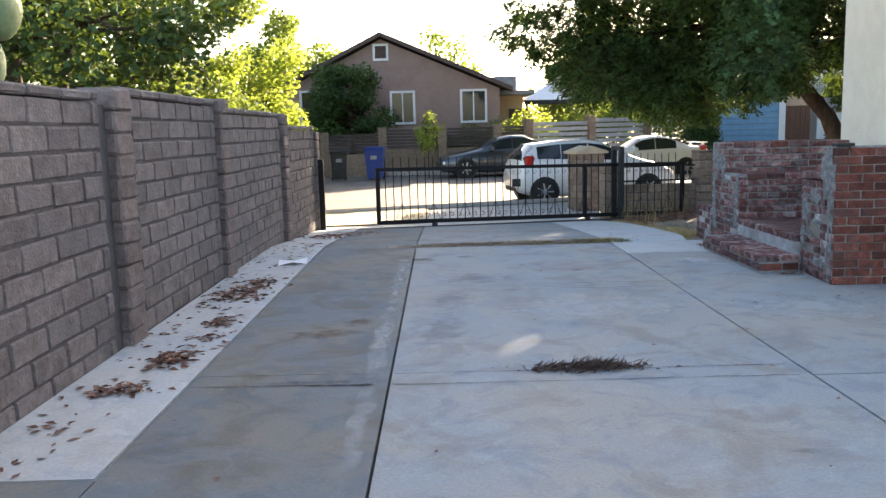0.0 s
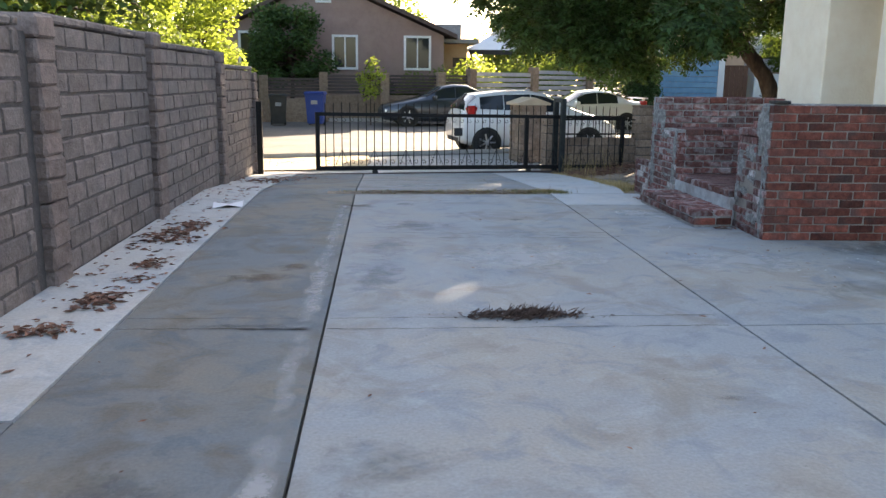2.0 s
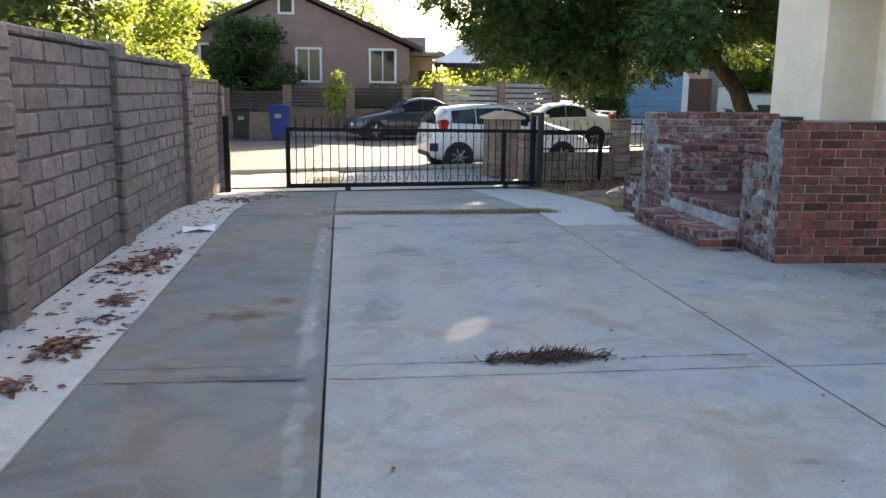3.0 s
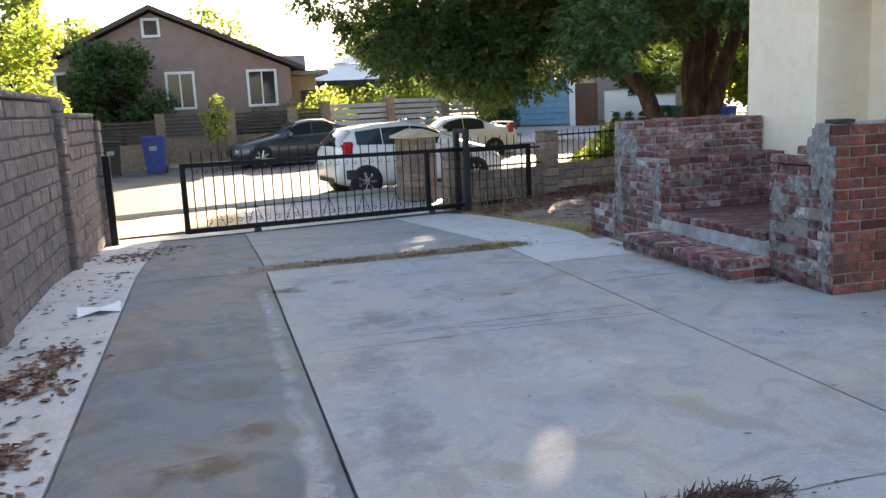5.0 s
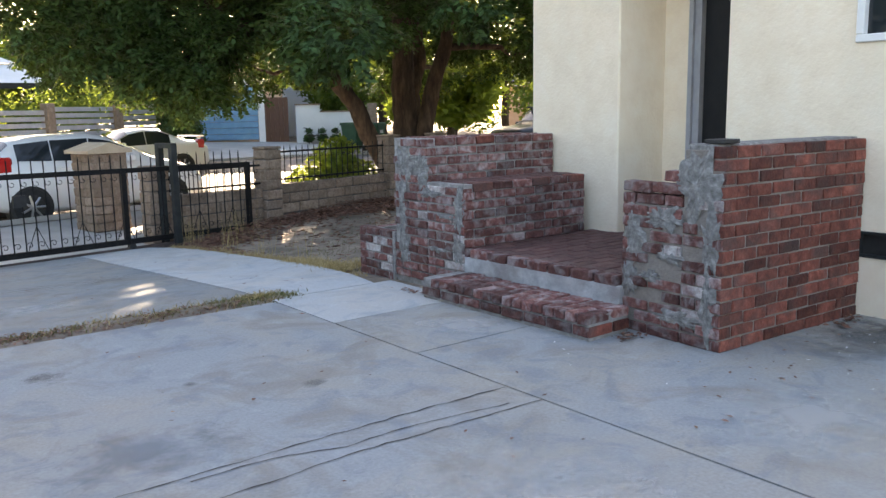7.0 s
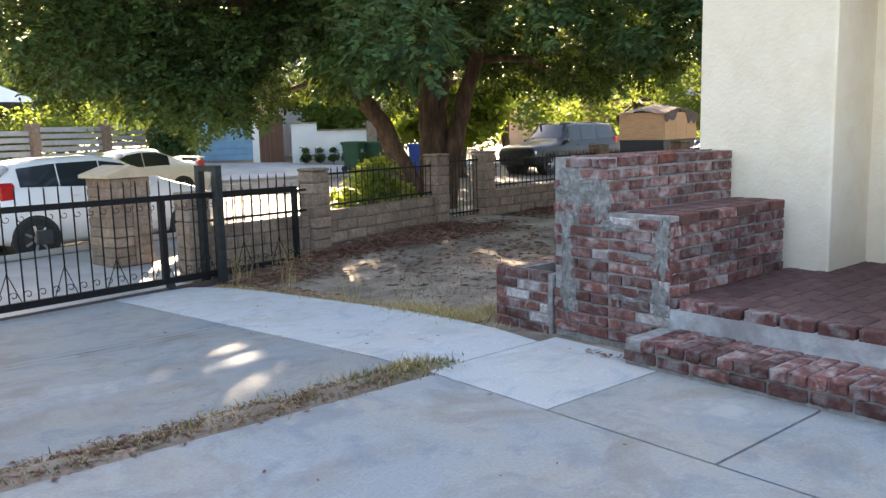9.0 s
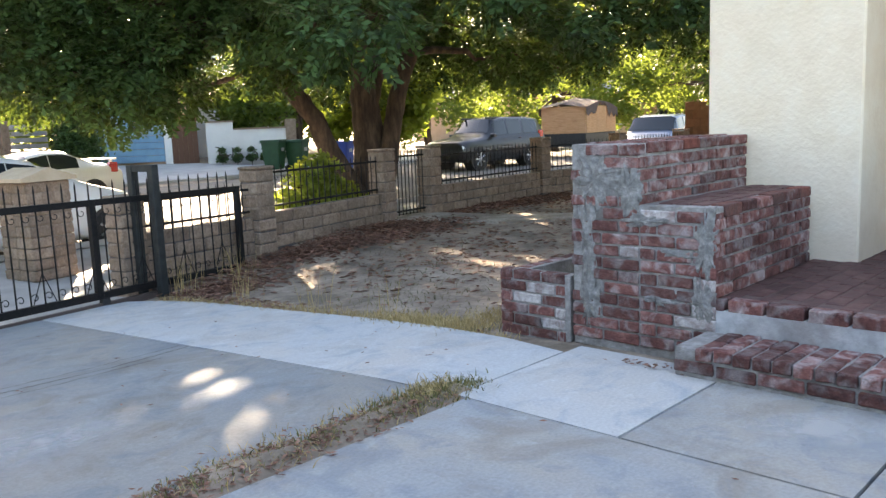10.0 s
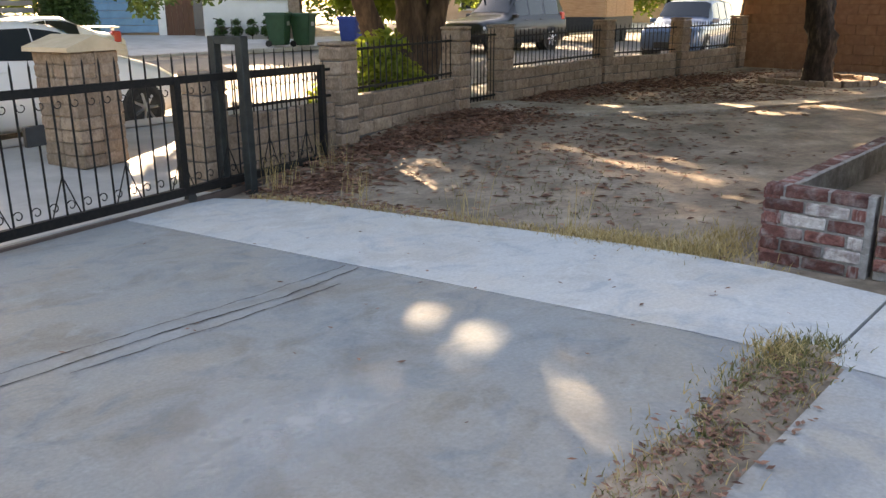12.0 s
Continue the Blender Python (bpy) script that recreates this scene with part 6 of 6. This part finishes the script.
# dirt and weeds in the wide joint across the drive
def mound(name, fn, us, vs, mat, label, cat):
    me = grid_sheet(fn, us, vs)
    me.materials.append(mat)
    for p in me.polygons:
        p.use_smooth = True
    return tagged(new(name, me), label, cat, kind="stuff")


mound("weed_joint_soil", lambda x, y: (x, y + 0.03 * noise.noise((x * 2, 0, 3)), lot_z(y) - 0.012 + 0.05 * max(0, 1 - abs(y - 9.47) / 0.17) * (0.55 + 0.6 * noise.noise((x * 5, y * 7, 1)))),
      steps(0.25, 3.02, 0.05), steps(9.28, 9.66, 0.03), DIRT, "dirt and debris packed in the wide joint", "soil")
blades("joint_weeds", [(0.9, 9.47, 3.0, 9.50, 0.055, 3), (2.5, 9.50, 3.1, 9.48, 0.07, 2), (2.9, 9.48, 3.15, 9.42, 0.03, 0.4), (0.3, 9.44, 1.0, 9.46, 0.04, 0.5)], 2400, 0.04, GREEN_GRASS, "green and drying weeds growing in the joint", 101, 0.0035, 0.8)
blades("joint_straw", [(1.6, 9.50, 3.05, 9.52, 0.08, 3), (2.75, 9.52, 3.0, 9.56, 0.06, 2), (0.4, 9.45, 1.7, 9.47, 0.05, 1)], 1500, 0.045, STRAW, "dry straw-coloured weeds in the joint", 102, 0.0028, 1.1)
litter("joint_leaves", [(0.9 + 0.25 * k, 9.47, 0.3, 0.16, 1, 0.02) for k in range(8)], 1200, 0.017, DRY_LEAF, "brown dead leaves caught in the weedy joint", 103)

# leaves along the side wall
litter("leaf_litter_by_wall", [(-0.89, 3.98, 0.20, 0.13, 3, 0.03), (-0.80, 4.60, 0.17, 0.24, 4, 0.03), (-0.76, 5.60, 0.14, 0.2, 2, 0.03), (-0.88, 6.65, 0.26, 0.42, 7, 0.03), (-0.82, 7.15, 0.2, 0.35, 4, 0.03),
                               (-0.75, 5.15, 0.2, 0.4, 1.2, 0), (-0.95, 3.3, 0.25, 0.5, 0.7, 0), (-0.75, 11.6, 0.4, 0.6, 6, 0.03), (-0.4, 12.4, 0.6, 0.4, 4, 0.02), (-1.12, 7.0, 0.10, 3.6, 2.2, 0.01), (-0.8, 9.2, 0.3, 1.6, 2.4, 0.01),
                               (-0.9, 6.0, 0.35, 2.5, 1.6, 0)], 1150, 0.032, DRY_LEAF, "brown curled dead leaves along the block wall", 104)
litter("drive_specks", [(1.5, 3.0, 2.5, 2.6, 2, 0), (2.0, 7.0, 2.5, 3.0, 3, 0), (4.2, 4.8, 1.4, 1.6, 3, 0), (1.6, 11.5, 2.2, 2.2, 2, 0), (3.4, 11.0, 0.5, 2.4, 2, 0), (4.2, 6.2, 1.0, 0.5, 2, 0)], 150, 0.017, DRY_LEAF, "scattered specks of dead leaf on the drive", 105)
litter("pale_chips", [(4.6, 5.6, 1.0, 0.8, 2, 0), (3.6, 7.0, 0.7, 0.8, 1, 0), (5.2, 5.9, 0.5, 0.4, 2, 0)], 60, 0.010, PAPER, "small pale paint chips on the concrete", 106, 0.2, cat="chips")
litter("corner_debris", [(5.35, 6.3, 0.3, 0.09, 2, 0.03), (4.05, 6.98, 0.12, 0.1, 1.5, 0.03), (3.86, 8.85, 0.08, 0.25, 1, 0.02)], 130, 0.02, DRY_LEAF, "brown debris gathered at the brick walls", 107)

# clump of dead twigs on the drive
tw = thing("dead_twig_clump", (1.72, 4.18, 0), 0, "flattened clump of dark dead twigs on the concrete", "twigs")
bm = bmesh.new()
g = random.Random(15)
for k in range(330):
    x, y = max(-0.3, min(0.3, g.gauss(0, 0.15))), g.gauss(0, 0.03)
    a = g.gauss(0, 0.9)
    L = g.uniform(0.015, 0.05)
    z = abs(g.gauss(0, 0.013)) * math.exp(-(x / 0.25) ** 2) + 0.004
    tube(bm, [(x - math.cos(a) * L, y - math.sin(a) * L, z), (x, y, z + g.uniform(0, 0.02)), (x + math.cos(a) * L, y + math.sin(a) * L, z + g.uniform(0, 0.05))], [0.003, 0.0035, 0.0015], 4)
TWIG = material("dead_twig", [(0.05, 0.032, 0.026), (0.13, 0.08, 0.06)], 20, 0.9, vary=0.3, island=True)
tagged(local("twig_mat", bm, TWIG, tw), kind="stuff")
litter("twig_crumbs", [(1.72, 4.18, 0.5, 0.09, 1, 0.025)], 120, 0.014, TWIG, "dark crumbs of dead weed on the concrete", 108, cat="twigs")

# paper by the wall
bm = bmesh.new()
vs_ = [(0, 0, 0.004), (0.30, 0.03, 0.006), (0.31, 0.22, 0.05), (0.16, 0.20, 0.02), (0.0, 0.21, 0.04), (0.15, 0.02, 0.035)]
v = [bm.verts.new(p) for p in vs_]
bm.faces.new((v[0], v[5], v[3], v[4]))
bm.faces.new((v[5], v[1], v[2], v[3]))
bmesh.ops.transform(bm, matrix=pose(-0.85, 8.2, 0.004, 0, 0, 8), verts=bm.verts)
bmesh.ops.solidify(bm, geom=bm.faces[:], thickness=0.002)
tagged(obj("crumpled_paper", bm, PAPER), "folded white paper lying by the block wall", "paper")

# stray crack lines in the slabs
def crack(pts, w, seed):
    g = random.Random(seed)
    bm = bmesh.new()
    P = []
    for (xa, ya), (xb, yb) in zip(pts, pts[1:]):
        k = max(2, int(math.hypot(xb - xa, yb - ya) / 0.06))
        P += [(xa + (xb - xa) * i / k + g.uniform(-0.006, 0.006), ya + (yb - ya) * i / k + g.uniform(-0.008, 0.008)) for i in range(k)]
    rows = []
    for x, y in P:
        ww_ = w * g.uniform(0.4, 1.3)
        rows.append((bm.verts.new((x, y - ww_, lot_z(y - ww_) + 0.003)), bm.verts.new((x, y + ww_, lot_z(y + ww_) + 0.003))))
    for a, b in zip(rows, rows[1:]):
        bm.faces.new((a[0], b[0], b[1], a[1]))
    return part("crack", bm, JOINT, driveway)


crack([(2.88, 11.87), (2.3, 11.80), (1.7, 11.84), (1.0, 11.82), (-0.3, 11.8)], 0.0065, 1)
crack([(2.86, 11.97), (2.2, 11.94), (1.2, 11.97), (0.0, 11.95)], 0.0046, 2)
crack([(2.6, 11.72), (1.9, 11.70), (1.1, 11.72)], 0.0038, 3)
crack([(2.90, 6.81), (2.3, 6.83), (1.67, 6.84), (0.6, 6.84)], 0.0038, 4)
crack([(2.90, 6.55), (2.5, 6.58), (1.98, 6.61), (1.32, 6.59), (0.6, 6.58)], 0.0038, 5)
crack([(2.75, 6.62), (2.2, 6.70), (1.9, 6.69), (1.6, 6.78), (1.2, 6.80)], 0.0038, 6)
crack([(0.6, 4.19), (1.5, 4.18), (2.9, 4.17)], 0.0038, 7)
crack([(0.6, 3.98), (1.35, 3.97), (2.9, 3.97)], 0.0038, 8)
crack([(-0.54, 4.22), (0.0, 4.21), (0.56, 4.19)], 0.0042, 9)
crack([(-0.54, 4.02), (0.0, 4.01), (0.56, 3.98)], 0.0051, 10)
crack([(0.1, 4.00), (0.35, 3.985), (0.56, 3.975)], 0.0112, 12)
crack([(-0.54, 6.70), (0.0, 6.70), (0.56, 6.74)], 0.0038, 13)


# ---- the yard ----
def yard_z(x, y):
    return ground_z(x, y) - 0.05 + 0.025 * noise.noise((x * 1.3, y * 1.3, 0))


edge_pts = [(walk_edge(y) + 0.02, y) for y in steps(9.95, 14.4, 0.3)]
segs = [(a[0], a[1], b[0], b[1], 0.07, 1.4 if a[1] < 12 else 0.6) for a, b in zip(edge_pts, edge_pts[1:])]
blades("edge_dry_grass", segs + [(4.1, 10.25, 4.22, 11.3, 0.10, 4)], 2900, 0.06, STRAW, "dry straw grass along the concrete edge", 111, 0.003, 1.0, yard_z)
blades("edge_green_grass", [(4.15, 10.3, 4.3, 11.0, 0.13, 1), (4.4, 11.5, 5.5, 12.2, 0.5, 1.2), (5.5, 12.5, 7.0, 13.5, 0.5, 0.6)], 1500, 0.05, GREEN_GRASS, "sparse green weeds in the dirt yard", 112, 0.003, 0.9, yard_z)
blades("dead_stalks", [(4.4, 13.6, 4.6, 13.8, 0.06, 3), (4.3, 14.3, 4.5, 14.6, 0.08, 3), (4.18, 12.1, 4.22, 12.4, 0.06, 2), (5.0, 14.6, 5.4, 14.9, 0.07, 3), (4.2, 12.9, 4.3, 13.2, 0.06, 1)], 60, 0.40, STRAW, "tall dead weed stalks by the gate", 113, 0.002, 0.35, yard_z)
litter("yard_leaves", [(6.6, 14.9, 1.9, 0.6, 7, 0.04), (8.6, 15.2, 1.6, 0.8, 6, 0.04), (11.5, 15.9, 2.4, 0.6, 7, 0.03), (14.5, 15.4, 2.4, 0.8, 7, 0.03), (4.7, 14.3, 0.7, 0.6, 3, 0.02), (7.0, 13.2, 2.6, 1.6, 2.2, 0.01),
                       (12.5, 13.8, 3.5, 1.6, 5, 0.01), (4.12, 12.8, 0.06, 1.6, 1.6, 0.01), (6.0, 12.0, 2.0, 1.5, 0.8, 0.0), (17.0, 14.2, 1.6, 1.4, 4, 0.02)], 15000, 0.045, DRY_LEAF, "brown dead leaves strewn over the dirt yard", 114, 0.5, yard_z)
# low brick edging and a pale path through the yard
path = thing("yard_path", (10, 15, -0.3), 0, "dusty pale concrete path through the yard", "path", kind="structure")
pts_p = [(9.2, 16.3), (9.4, 15.0), (9.9, 14.1), (11.2, 13.2), (13.0, 12.4), (15.0, 11.6)]
bm = bmesh.new()
rows = []
for x, y in pts_p:
    rows.append([bm.verts.new((x + dx, y, ground_z(x, y) - 0.015)) for dx in (-0.55, 0.55)])
for a, b in zip(rows, rows[1:]):
    bm.faces.new((a[0], b[0], b[1], a[1]))
ext = bmesh.ops.extrude_face_region(bm, geom=bm.faces[:])
bmesh.ops.translate(bm, vec=(0, 0, -0.1), verts=[q for q in ext["geom"] if isinstance(q, bmesh.types.BMVert)])
bmesh.ops.recalc_face_normals(bm, faces=bm.faces)
part("slab", bm, material("dusty_path", [(0.25, 0.205, 0.16), (0.36, 0.31, 0.25), (0.43, 0.38, 0.32)], 3, 0.95, bump=0.5, bump_scale=30, stain=(0.18, 0.14, 0.105), stain_scale=1.5, stain_amount=0.7, grain=0.3), path)

# dry verge outside the gate, garage drive
me = grid_sheet(lambda x, s: (x, street_y(x, s), ground_z(x, street_y(x, s)) + 0.03 + 0.02 * noise.noise((x * 2, s * 2, 0))), steps(-9, 0.6, 0.3), steps(0.3, 2.8, 0.2))
me.materials.append(material("sandy_verge", [(0.42, 0.32, 0.19), (0.52, 0.41, 0.26)], 3, 0.95, bump=0.6, bump_scale=25, grain=0.25))
tagged(new("ground_verge", me), "sunlit sandy verge beside the kerb", "ground", kind="structure")
blades("verge_grass", [(-8, 14.6, 1.2, 17.4, 0.40, 1)], 1500, 0.06, STRAW, "dry straw grass on the verge", 115, 0.004, 0.9, lambda x, y: ground_z(x, y) + 0.02)
bm = bmesh.new()
rows = []
for k in range(7):
    u = k / 6
    ya, yb = 32.6 + u * 4.3, 31.9 + u * 3.9
    rows.append([bm.verts.new((12.6 - 0.2 * u, ya, ground_z(12.6, ya) + 0.02)), bm.verts.new((19.0 - 2.3 * u, yb, ground_z(18, yb) + 0.02))])
for a, b in zip(rows, rows[1:]):
    bm.faces.new((a[0], a[1], b[1], b[0]))
tagged(obj("garage_drive", bm, WALK), "pale concrete drive up to the blue garage", "driveway", kind="structure")


# ---- cement smears on the old brickwork ----
def smear(parent, y, z, ry, rz, seed, x=PIER_X):
    """A lump of cement trowelled over the bricks on the drive-side face."""
    bm = bmesh.new()
    n_, fs = 36, (0.2, 0.4, 0.6, 0.8, 1.0)
    c = bm.verts.new((x - 0.016, y, z))
    rings = []
    for f_ in fs:
        ring = []
        for q in range(n_):
            a = q * math.tau / n_
            ca, sa = math.cos(a), math.sin(a)
            rr = f_ * (0.85 + 0.5 * noise.noise((ca * 1.6 + seed * 7.1, sa * 1.6, seed)) + f_ * 0.55 * noise.noise((ca * 5 + seed * 3.3, sa * 5, seed)))
            py, pz = y + ca * ry * rr, z + sa * rz * rr
            d = 0.011 - 0.014 * f_ ** 3 + 0.012 * noise.noise((py * 22, pz * 22, seed)) + 0.007 * noise.noise((py * 60, pz * 60, seed))
            ring.append(bm.verts.new((x - d, py, pz)))
        rings.append(ring)
    for q in range(n_):
        bm.faces.new((c, rings[0][q], rings[0][(q + 1) % n_]))
        for r0, r1 in zip(rings, rings[1:]):
            bm.faces.new((r0[q], r0[(q + 1) % n_], r1[(q + 1) % n_], r1[q]))
    bmesh.ops.recalc_face_normals(bm, faces=bm.faces)
    return part("cement_patch", bm, SMEAR, parent, "grey cement patch")


for k, (y, z, ry, rz) in enumerate(((9.40, 0.95, 0.16, 0.16), (9.18, 0.90, 0.10, 0.16), (9.46, 0.60, 0.07, 0.30), (9.45, 0.22, 0.08, 0.26), (8.72, 0.62, 0.07, 0.22), (8.74, 0.30, 0.08, 0.16), (9.1, 0.72, 0.16, 0.05), (8.9, 0.55, 0.14, 0.03), (9.0, 0.28, 0.12, 0.03))):
    smear(wing, y, z, ry, rz, k + 1)
for k, (y, z, ry, rz) in enumerate(((6.62, 0.93, 0.15, 0.20), (6.52, 0.62, 0.07, 0.26), (6.53, 0.25, 0.06, 0.26), (7.08, 0.62, 0.10, 0.20), (6.85, 0.72, 0.16, 0.09), (7.12, 0.33, 0.07, 0.14), (6.8, 0.5, 0.12, 0.05), (6.75, 0.14, 0.2, 0.05), (6.95, 0.36, 0.10, 0.04))):
    smear(pier, y, z, ry, rz, k + 21)
part("bolt_plate", boxes(((PIER_X + 0.02, 6.47, 1.165), (PIER_X + 0.16, 6.60, 1.19)), bevel=0.004), DARK_PLASTIC, pier, "small black plate")
part("top_mortar", boxes(((PIER_X + 0.02, PIER_Y0 + 0.06, 1.12), (HX - 0.01, PIER_Y1 - 0.47, 1.162)), bevel=0.01), SMEAR, pier)
pier.matrix_basis = pose(4.915, 6.655, 0, 0, 0, -3.6)     # the wall stands a little out of square
# ring of low stones and earth round the yard tree
ring = thing("tree_ring", (15.9, 13.6, ground_z(15.9, 13.6) - 0.02), 0, "low ring of pale edging stones round the yard tree", "edging")
for k in range(22):
    a = k * math.tau / 22
    lay(ring, "stone", rng.choice(FAR_HALF), pose(math.cos(a) * 0.95, math.sin(a) * 0.95, -0.05, rng.uniform(-4, 4), rng.uniform(-4, 4), math.degrees(a) + 90) @ Matrix.Diagonal((1.3, 0.8, 0.8, 1)))


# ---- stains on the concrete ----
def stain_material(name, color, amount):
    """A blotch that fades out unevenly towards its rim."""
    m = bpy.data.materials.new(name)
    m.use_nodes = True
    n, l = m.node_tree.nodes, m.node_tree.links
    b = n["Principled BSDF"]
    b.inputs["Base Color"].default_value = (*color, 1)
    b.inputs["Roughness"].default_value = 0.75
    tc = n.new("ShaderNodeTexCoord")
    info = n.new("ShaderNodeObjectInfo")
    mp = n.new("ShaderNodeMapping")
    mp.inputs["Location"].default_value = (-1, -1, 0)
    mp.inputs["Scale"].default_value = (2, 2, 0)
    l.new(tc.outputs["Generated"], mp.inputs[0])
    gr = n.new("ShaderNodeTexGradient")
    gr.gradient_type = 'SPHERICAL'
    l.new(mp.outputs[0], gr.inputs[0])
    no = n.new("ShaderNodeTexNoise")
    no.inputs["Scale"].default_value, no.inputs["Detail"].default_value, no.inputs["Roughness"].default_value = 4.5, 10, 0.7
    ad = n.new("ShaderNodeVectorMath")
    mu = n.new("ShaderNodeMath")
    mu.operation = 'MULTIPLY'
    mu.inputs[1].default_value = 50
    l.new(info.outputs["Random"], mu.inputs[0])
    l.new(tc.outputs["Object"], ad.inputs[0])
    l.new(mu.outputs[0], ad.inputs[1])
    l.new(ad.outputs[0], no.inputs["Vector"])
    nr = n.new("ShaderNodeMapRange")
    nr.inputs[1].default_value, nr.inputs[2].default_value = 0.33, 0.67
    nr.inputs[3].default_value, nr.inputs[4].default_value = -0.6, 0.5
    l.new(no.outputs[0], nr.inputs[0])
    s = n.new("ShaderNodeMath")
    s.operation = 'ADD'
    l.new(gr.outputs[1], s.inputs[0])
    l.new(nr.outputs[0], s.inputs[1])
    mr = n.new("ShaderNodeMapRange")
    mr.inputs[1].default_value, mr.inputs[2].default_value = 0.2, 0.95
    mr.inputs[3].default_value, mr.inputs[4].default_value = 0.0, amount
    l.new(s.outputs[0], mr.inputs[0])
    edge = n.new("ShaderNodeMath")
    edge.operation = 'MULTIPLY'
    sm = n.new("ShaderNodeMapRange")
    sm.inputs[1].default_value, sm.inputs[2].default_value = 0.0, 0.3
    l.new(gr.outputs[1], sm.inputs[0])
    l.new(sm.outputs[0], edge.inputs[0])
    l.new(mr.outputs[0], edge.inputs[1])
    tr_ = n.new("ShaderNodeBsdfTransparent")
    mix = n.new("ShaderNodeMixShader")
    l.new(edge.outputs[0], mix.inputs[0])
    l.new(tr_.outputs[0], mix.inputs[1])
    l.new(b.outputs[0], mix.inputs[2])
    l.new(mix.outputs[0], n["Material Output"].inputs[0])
    return m


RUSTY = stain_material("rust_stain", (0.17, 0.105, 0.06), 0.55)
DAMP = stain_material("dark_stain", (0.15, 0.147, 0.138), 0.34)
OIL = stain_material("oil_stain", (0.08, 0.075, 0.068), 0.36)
BLUISH = stain_material("blue_grey_stain", (0.24, 0.26, 0.29), 0.45)
PALE = stain_material("pale_scuff", (0.56, 0.56, 0.545), 0.52)


def stain(x, y, rx, ry, rz, mat):
    bm = bmesh.new()
    c, s = math.cos(radians(rz)), math.sin(radians(rz))
    vs = []
    for u, v in ((-1, -1), (1, -1), (1, 1), (-1, 1)):
        px, py = x + u * rx * c - v * ry * s, y + u * rx * s + v * ry * c
        vs.append(bm.verts.new((px, py, lot_z(py) + 0.0035 + 0.0002 * (len(driveway.children) % 7))))
    bm.faces.new(vs)
    return part("stain", bm, mat, driveway)


for q in ((0.05, 5.15, 0.35, 0.12, 10, RUSTY), (0.28, 5.5, 0.22, 0.10, 25, RUSTY), (0.9, 2.4, 0.3, 0.25, 0, DAMP), (0.75, 2.0, 0.15, 0.2, 0, RUSTY), (0.85, 5.3, 0.22, 0.7, 4, BLUISH), (0.95, 6.2, 0.25, 0.5, -5, BLUISH),
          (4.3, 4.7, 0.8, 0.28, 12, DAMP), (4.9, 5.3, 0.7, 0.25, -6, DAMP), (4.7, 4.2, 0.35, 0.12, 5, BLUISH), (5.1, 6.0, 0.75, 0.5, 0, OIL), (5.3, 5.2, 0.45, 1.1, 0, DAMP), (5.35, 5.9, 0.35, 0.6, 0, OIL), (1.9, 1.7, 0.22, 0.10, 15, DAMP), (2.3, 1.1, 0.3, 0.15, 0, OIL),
          (2.4, 2.9, 0.10, 0.05, 0, OIL), (2.2, 7.5, 0.10, 0.05, 20, OIL), (1.7, 7.9, 0.06, 0.05, 0, OIL), (0.6, 8.4, 0.4, 0.2, 0, RUSTY), (1.2, 8.5, 0.2, 0.15, 0, RUSTY), (1.2, 7.2, 0.5, 0.3, 8, BLUISH), (2.0, 5.8, 0.7, 0.5, 30, PALE),
          (1.6, 1.2, 0.6, 0.9, 0, PALE), (3.6, 5.6, 0.5, 0.4, 20, PALE), (3.5, 7.9, 0.35, 0.4, 0, PALE), (0.0, 2.0, 0.35, 0.6, 0, DAMP), (0.47, 1.9, 0.10, 1.2, 0, PALE), (0.48, 3.4, 0.09, 0.8, 0, PALE), (0.47, 4.6, 0.10, 0.7, 0, PALE), (0.48, 6.6, 0.09, 0.8, 0, PALE), (0.47, 5.4, 0.10, 1.0, 0, PALE), (0.49, 7.8, 0.09, 1.2, 0, PALE),
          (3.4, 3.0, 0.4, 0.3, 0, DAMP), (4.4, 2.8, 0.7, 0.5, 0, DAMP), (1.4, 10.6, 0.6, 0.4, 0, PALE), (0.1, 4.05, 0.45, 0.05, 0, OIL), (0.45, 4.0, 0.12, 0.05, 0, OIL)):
    stain(*q)

# dry grass along the edge of the yard
blades("yard_edge_straw", [(4.12, 10.25, 4.16, 11.3, 0.08, 5), (4.3, 10.35, 4.6, 10.5, 0.12, 2), (4.13, 11.3, 4.13, 13.2, 0.05, 2.2), (4.12, 13.2, 4.0, 14.4, 0.05, 1.2)], 2900, 0.055, STRAW, "low dry straw grass along the concrete edge", 131, 0.0026, 1.0, ground=ground_z)
blades("tall_dry_stalks", [(4.2, 12.0, 4.22, 12.3, 0.07, 2), (4.3, 13.3, 4.35, 13.5, 0.06, 2), (4.2, 11.2, 4.25, 11.4, 0.06, 1), (4.2, 14.4, 4.35, 14.6, 0.08, 2.5), (4.8, 14.6, 5.4, 14.8, 0.10, 1.5)], 90, 0.36, STRAW, "tall thin dry weed stalks by the gate and drive edge", 132, 0.0022, 0.35, ground=ground_z)
litter("yard_edge_leaves", [(4.18, 13.4, 0.12, 1.2, 2, 0.01), (4.7, 14.4, 0.6, 0.4, 3, 0.02), (6.0, 15.0, 1.2, 0.3, 3, 0.02), (8.0, 15.5, 1.2, 0.3, 3, 0.02), (7.0, 14.4, 1.5, 0.6, 2, 0.01)], 1500, 0.035, DRY_LEAF, "reddish brown dead leaves along the yard edge", 133, ground=ground_z)
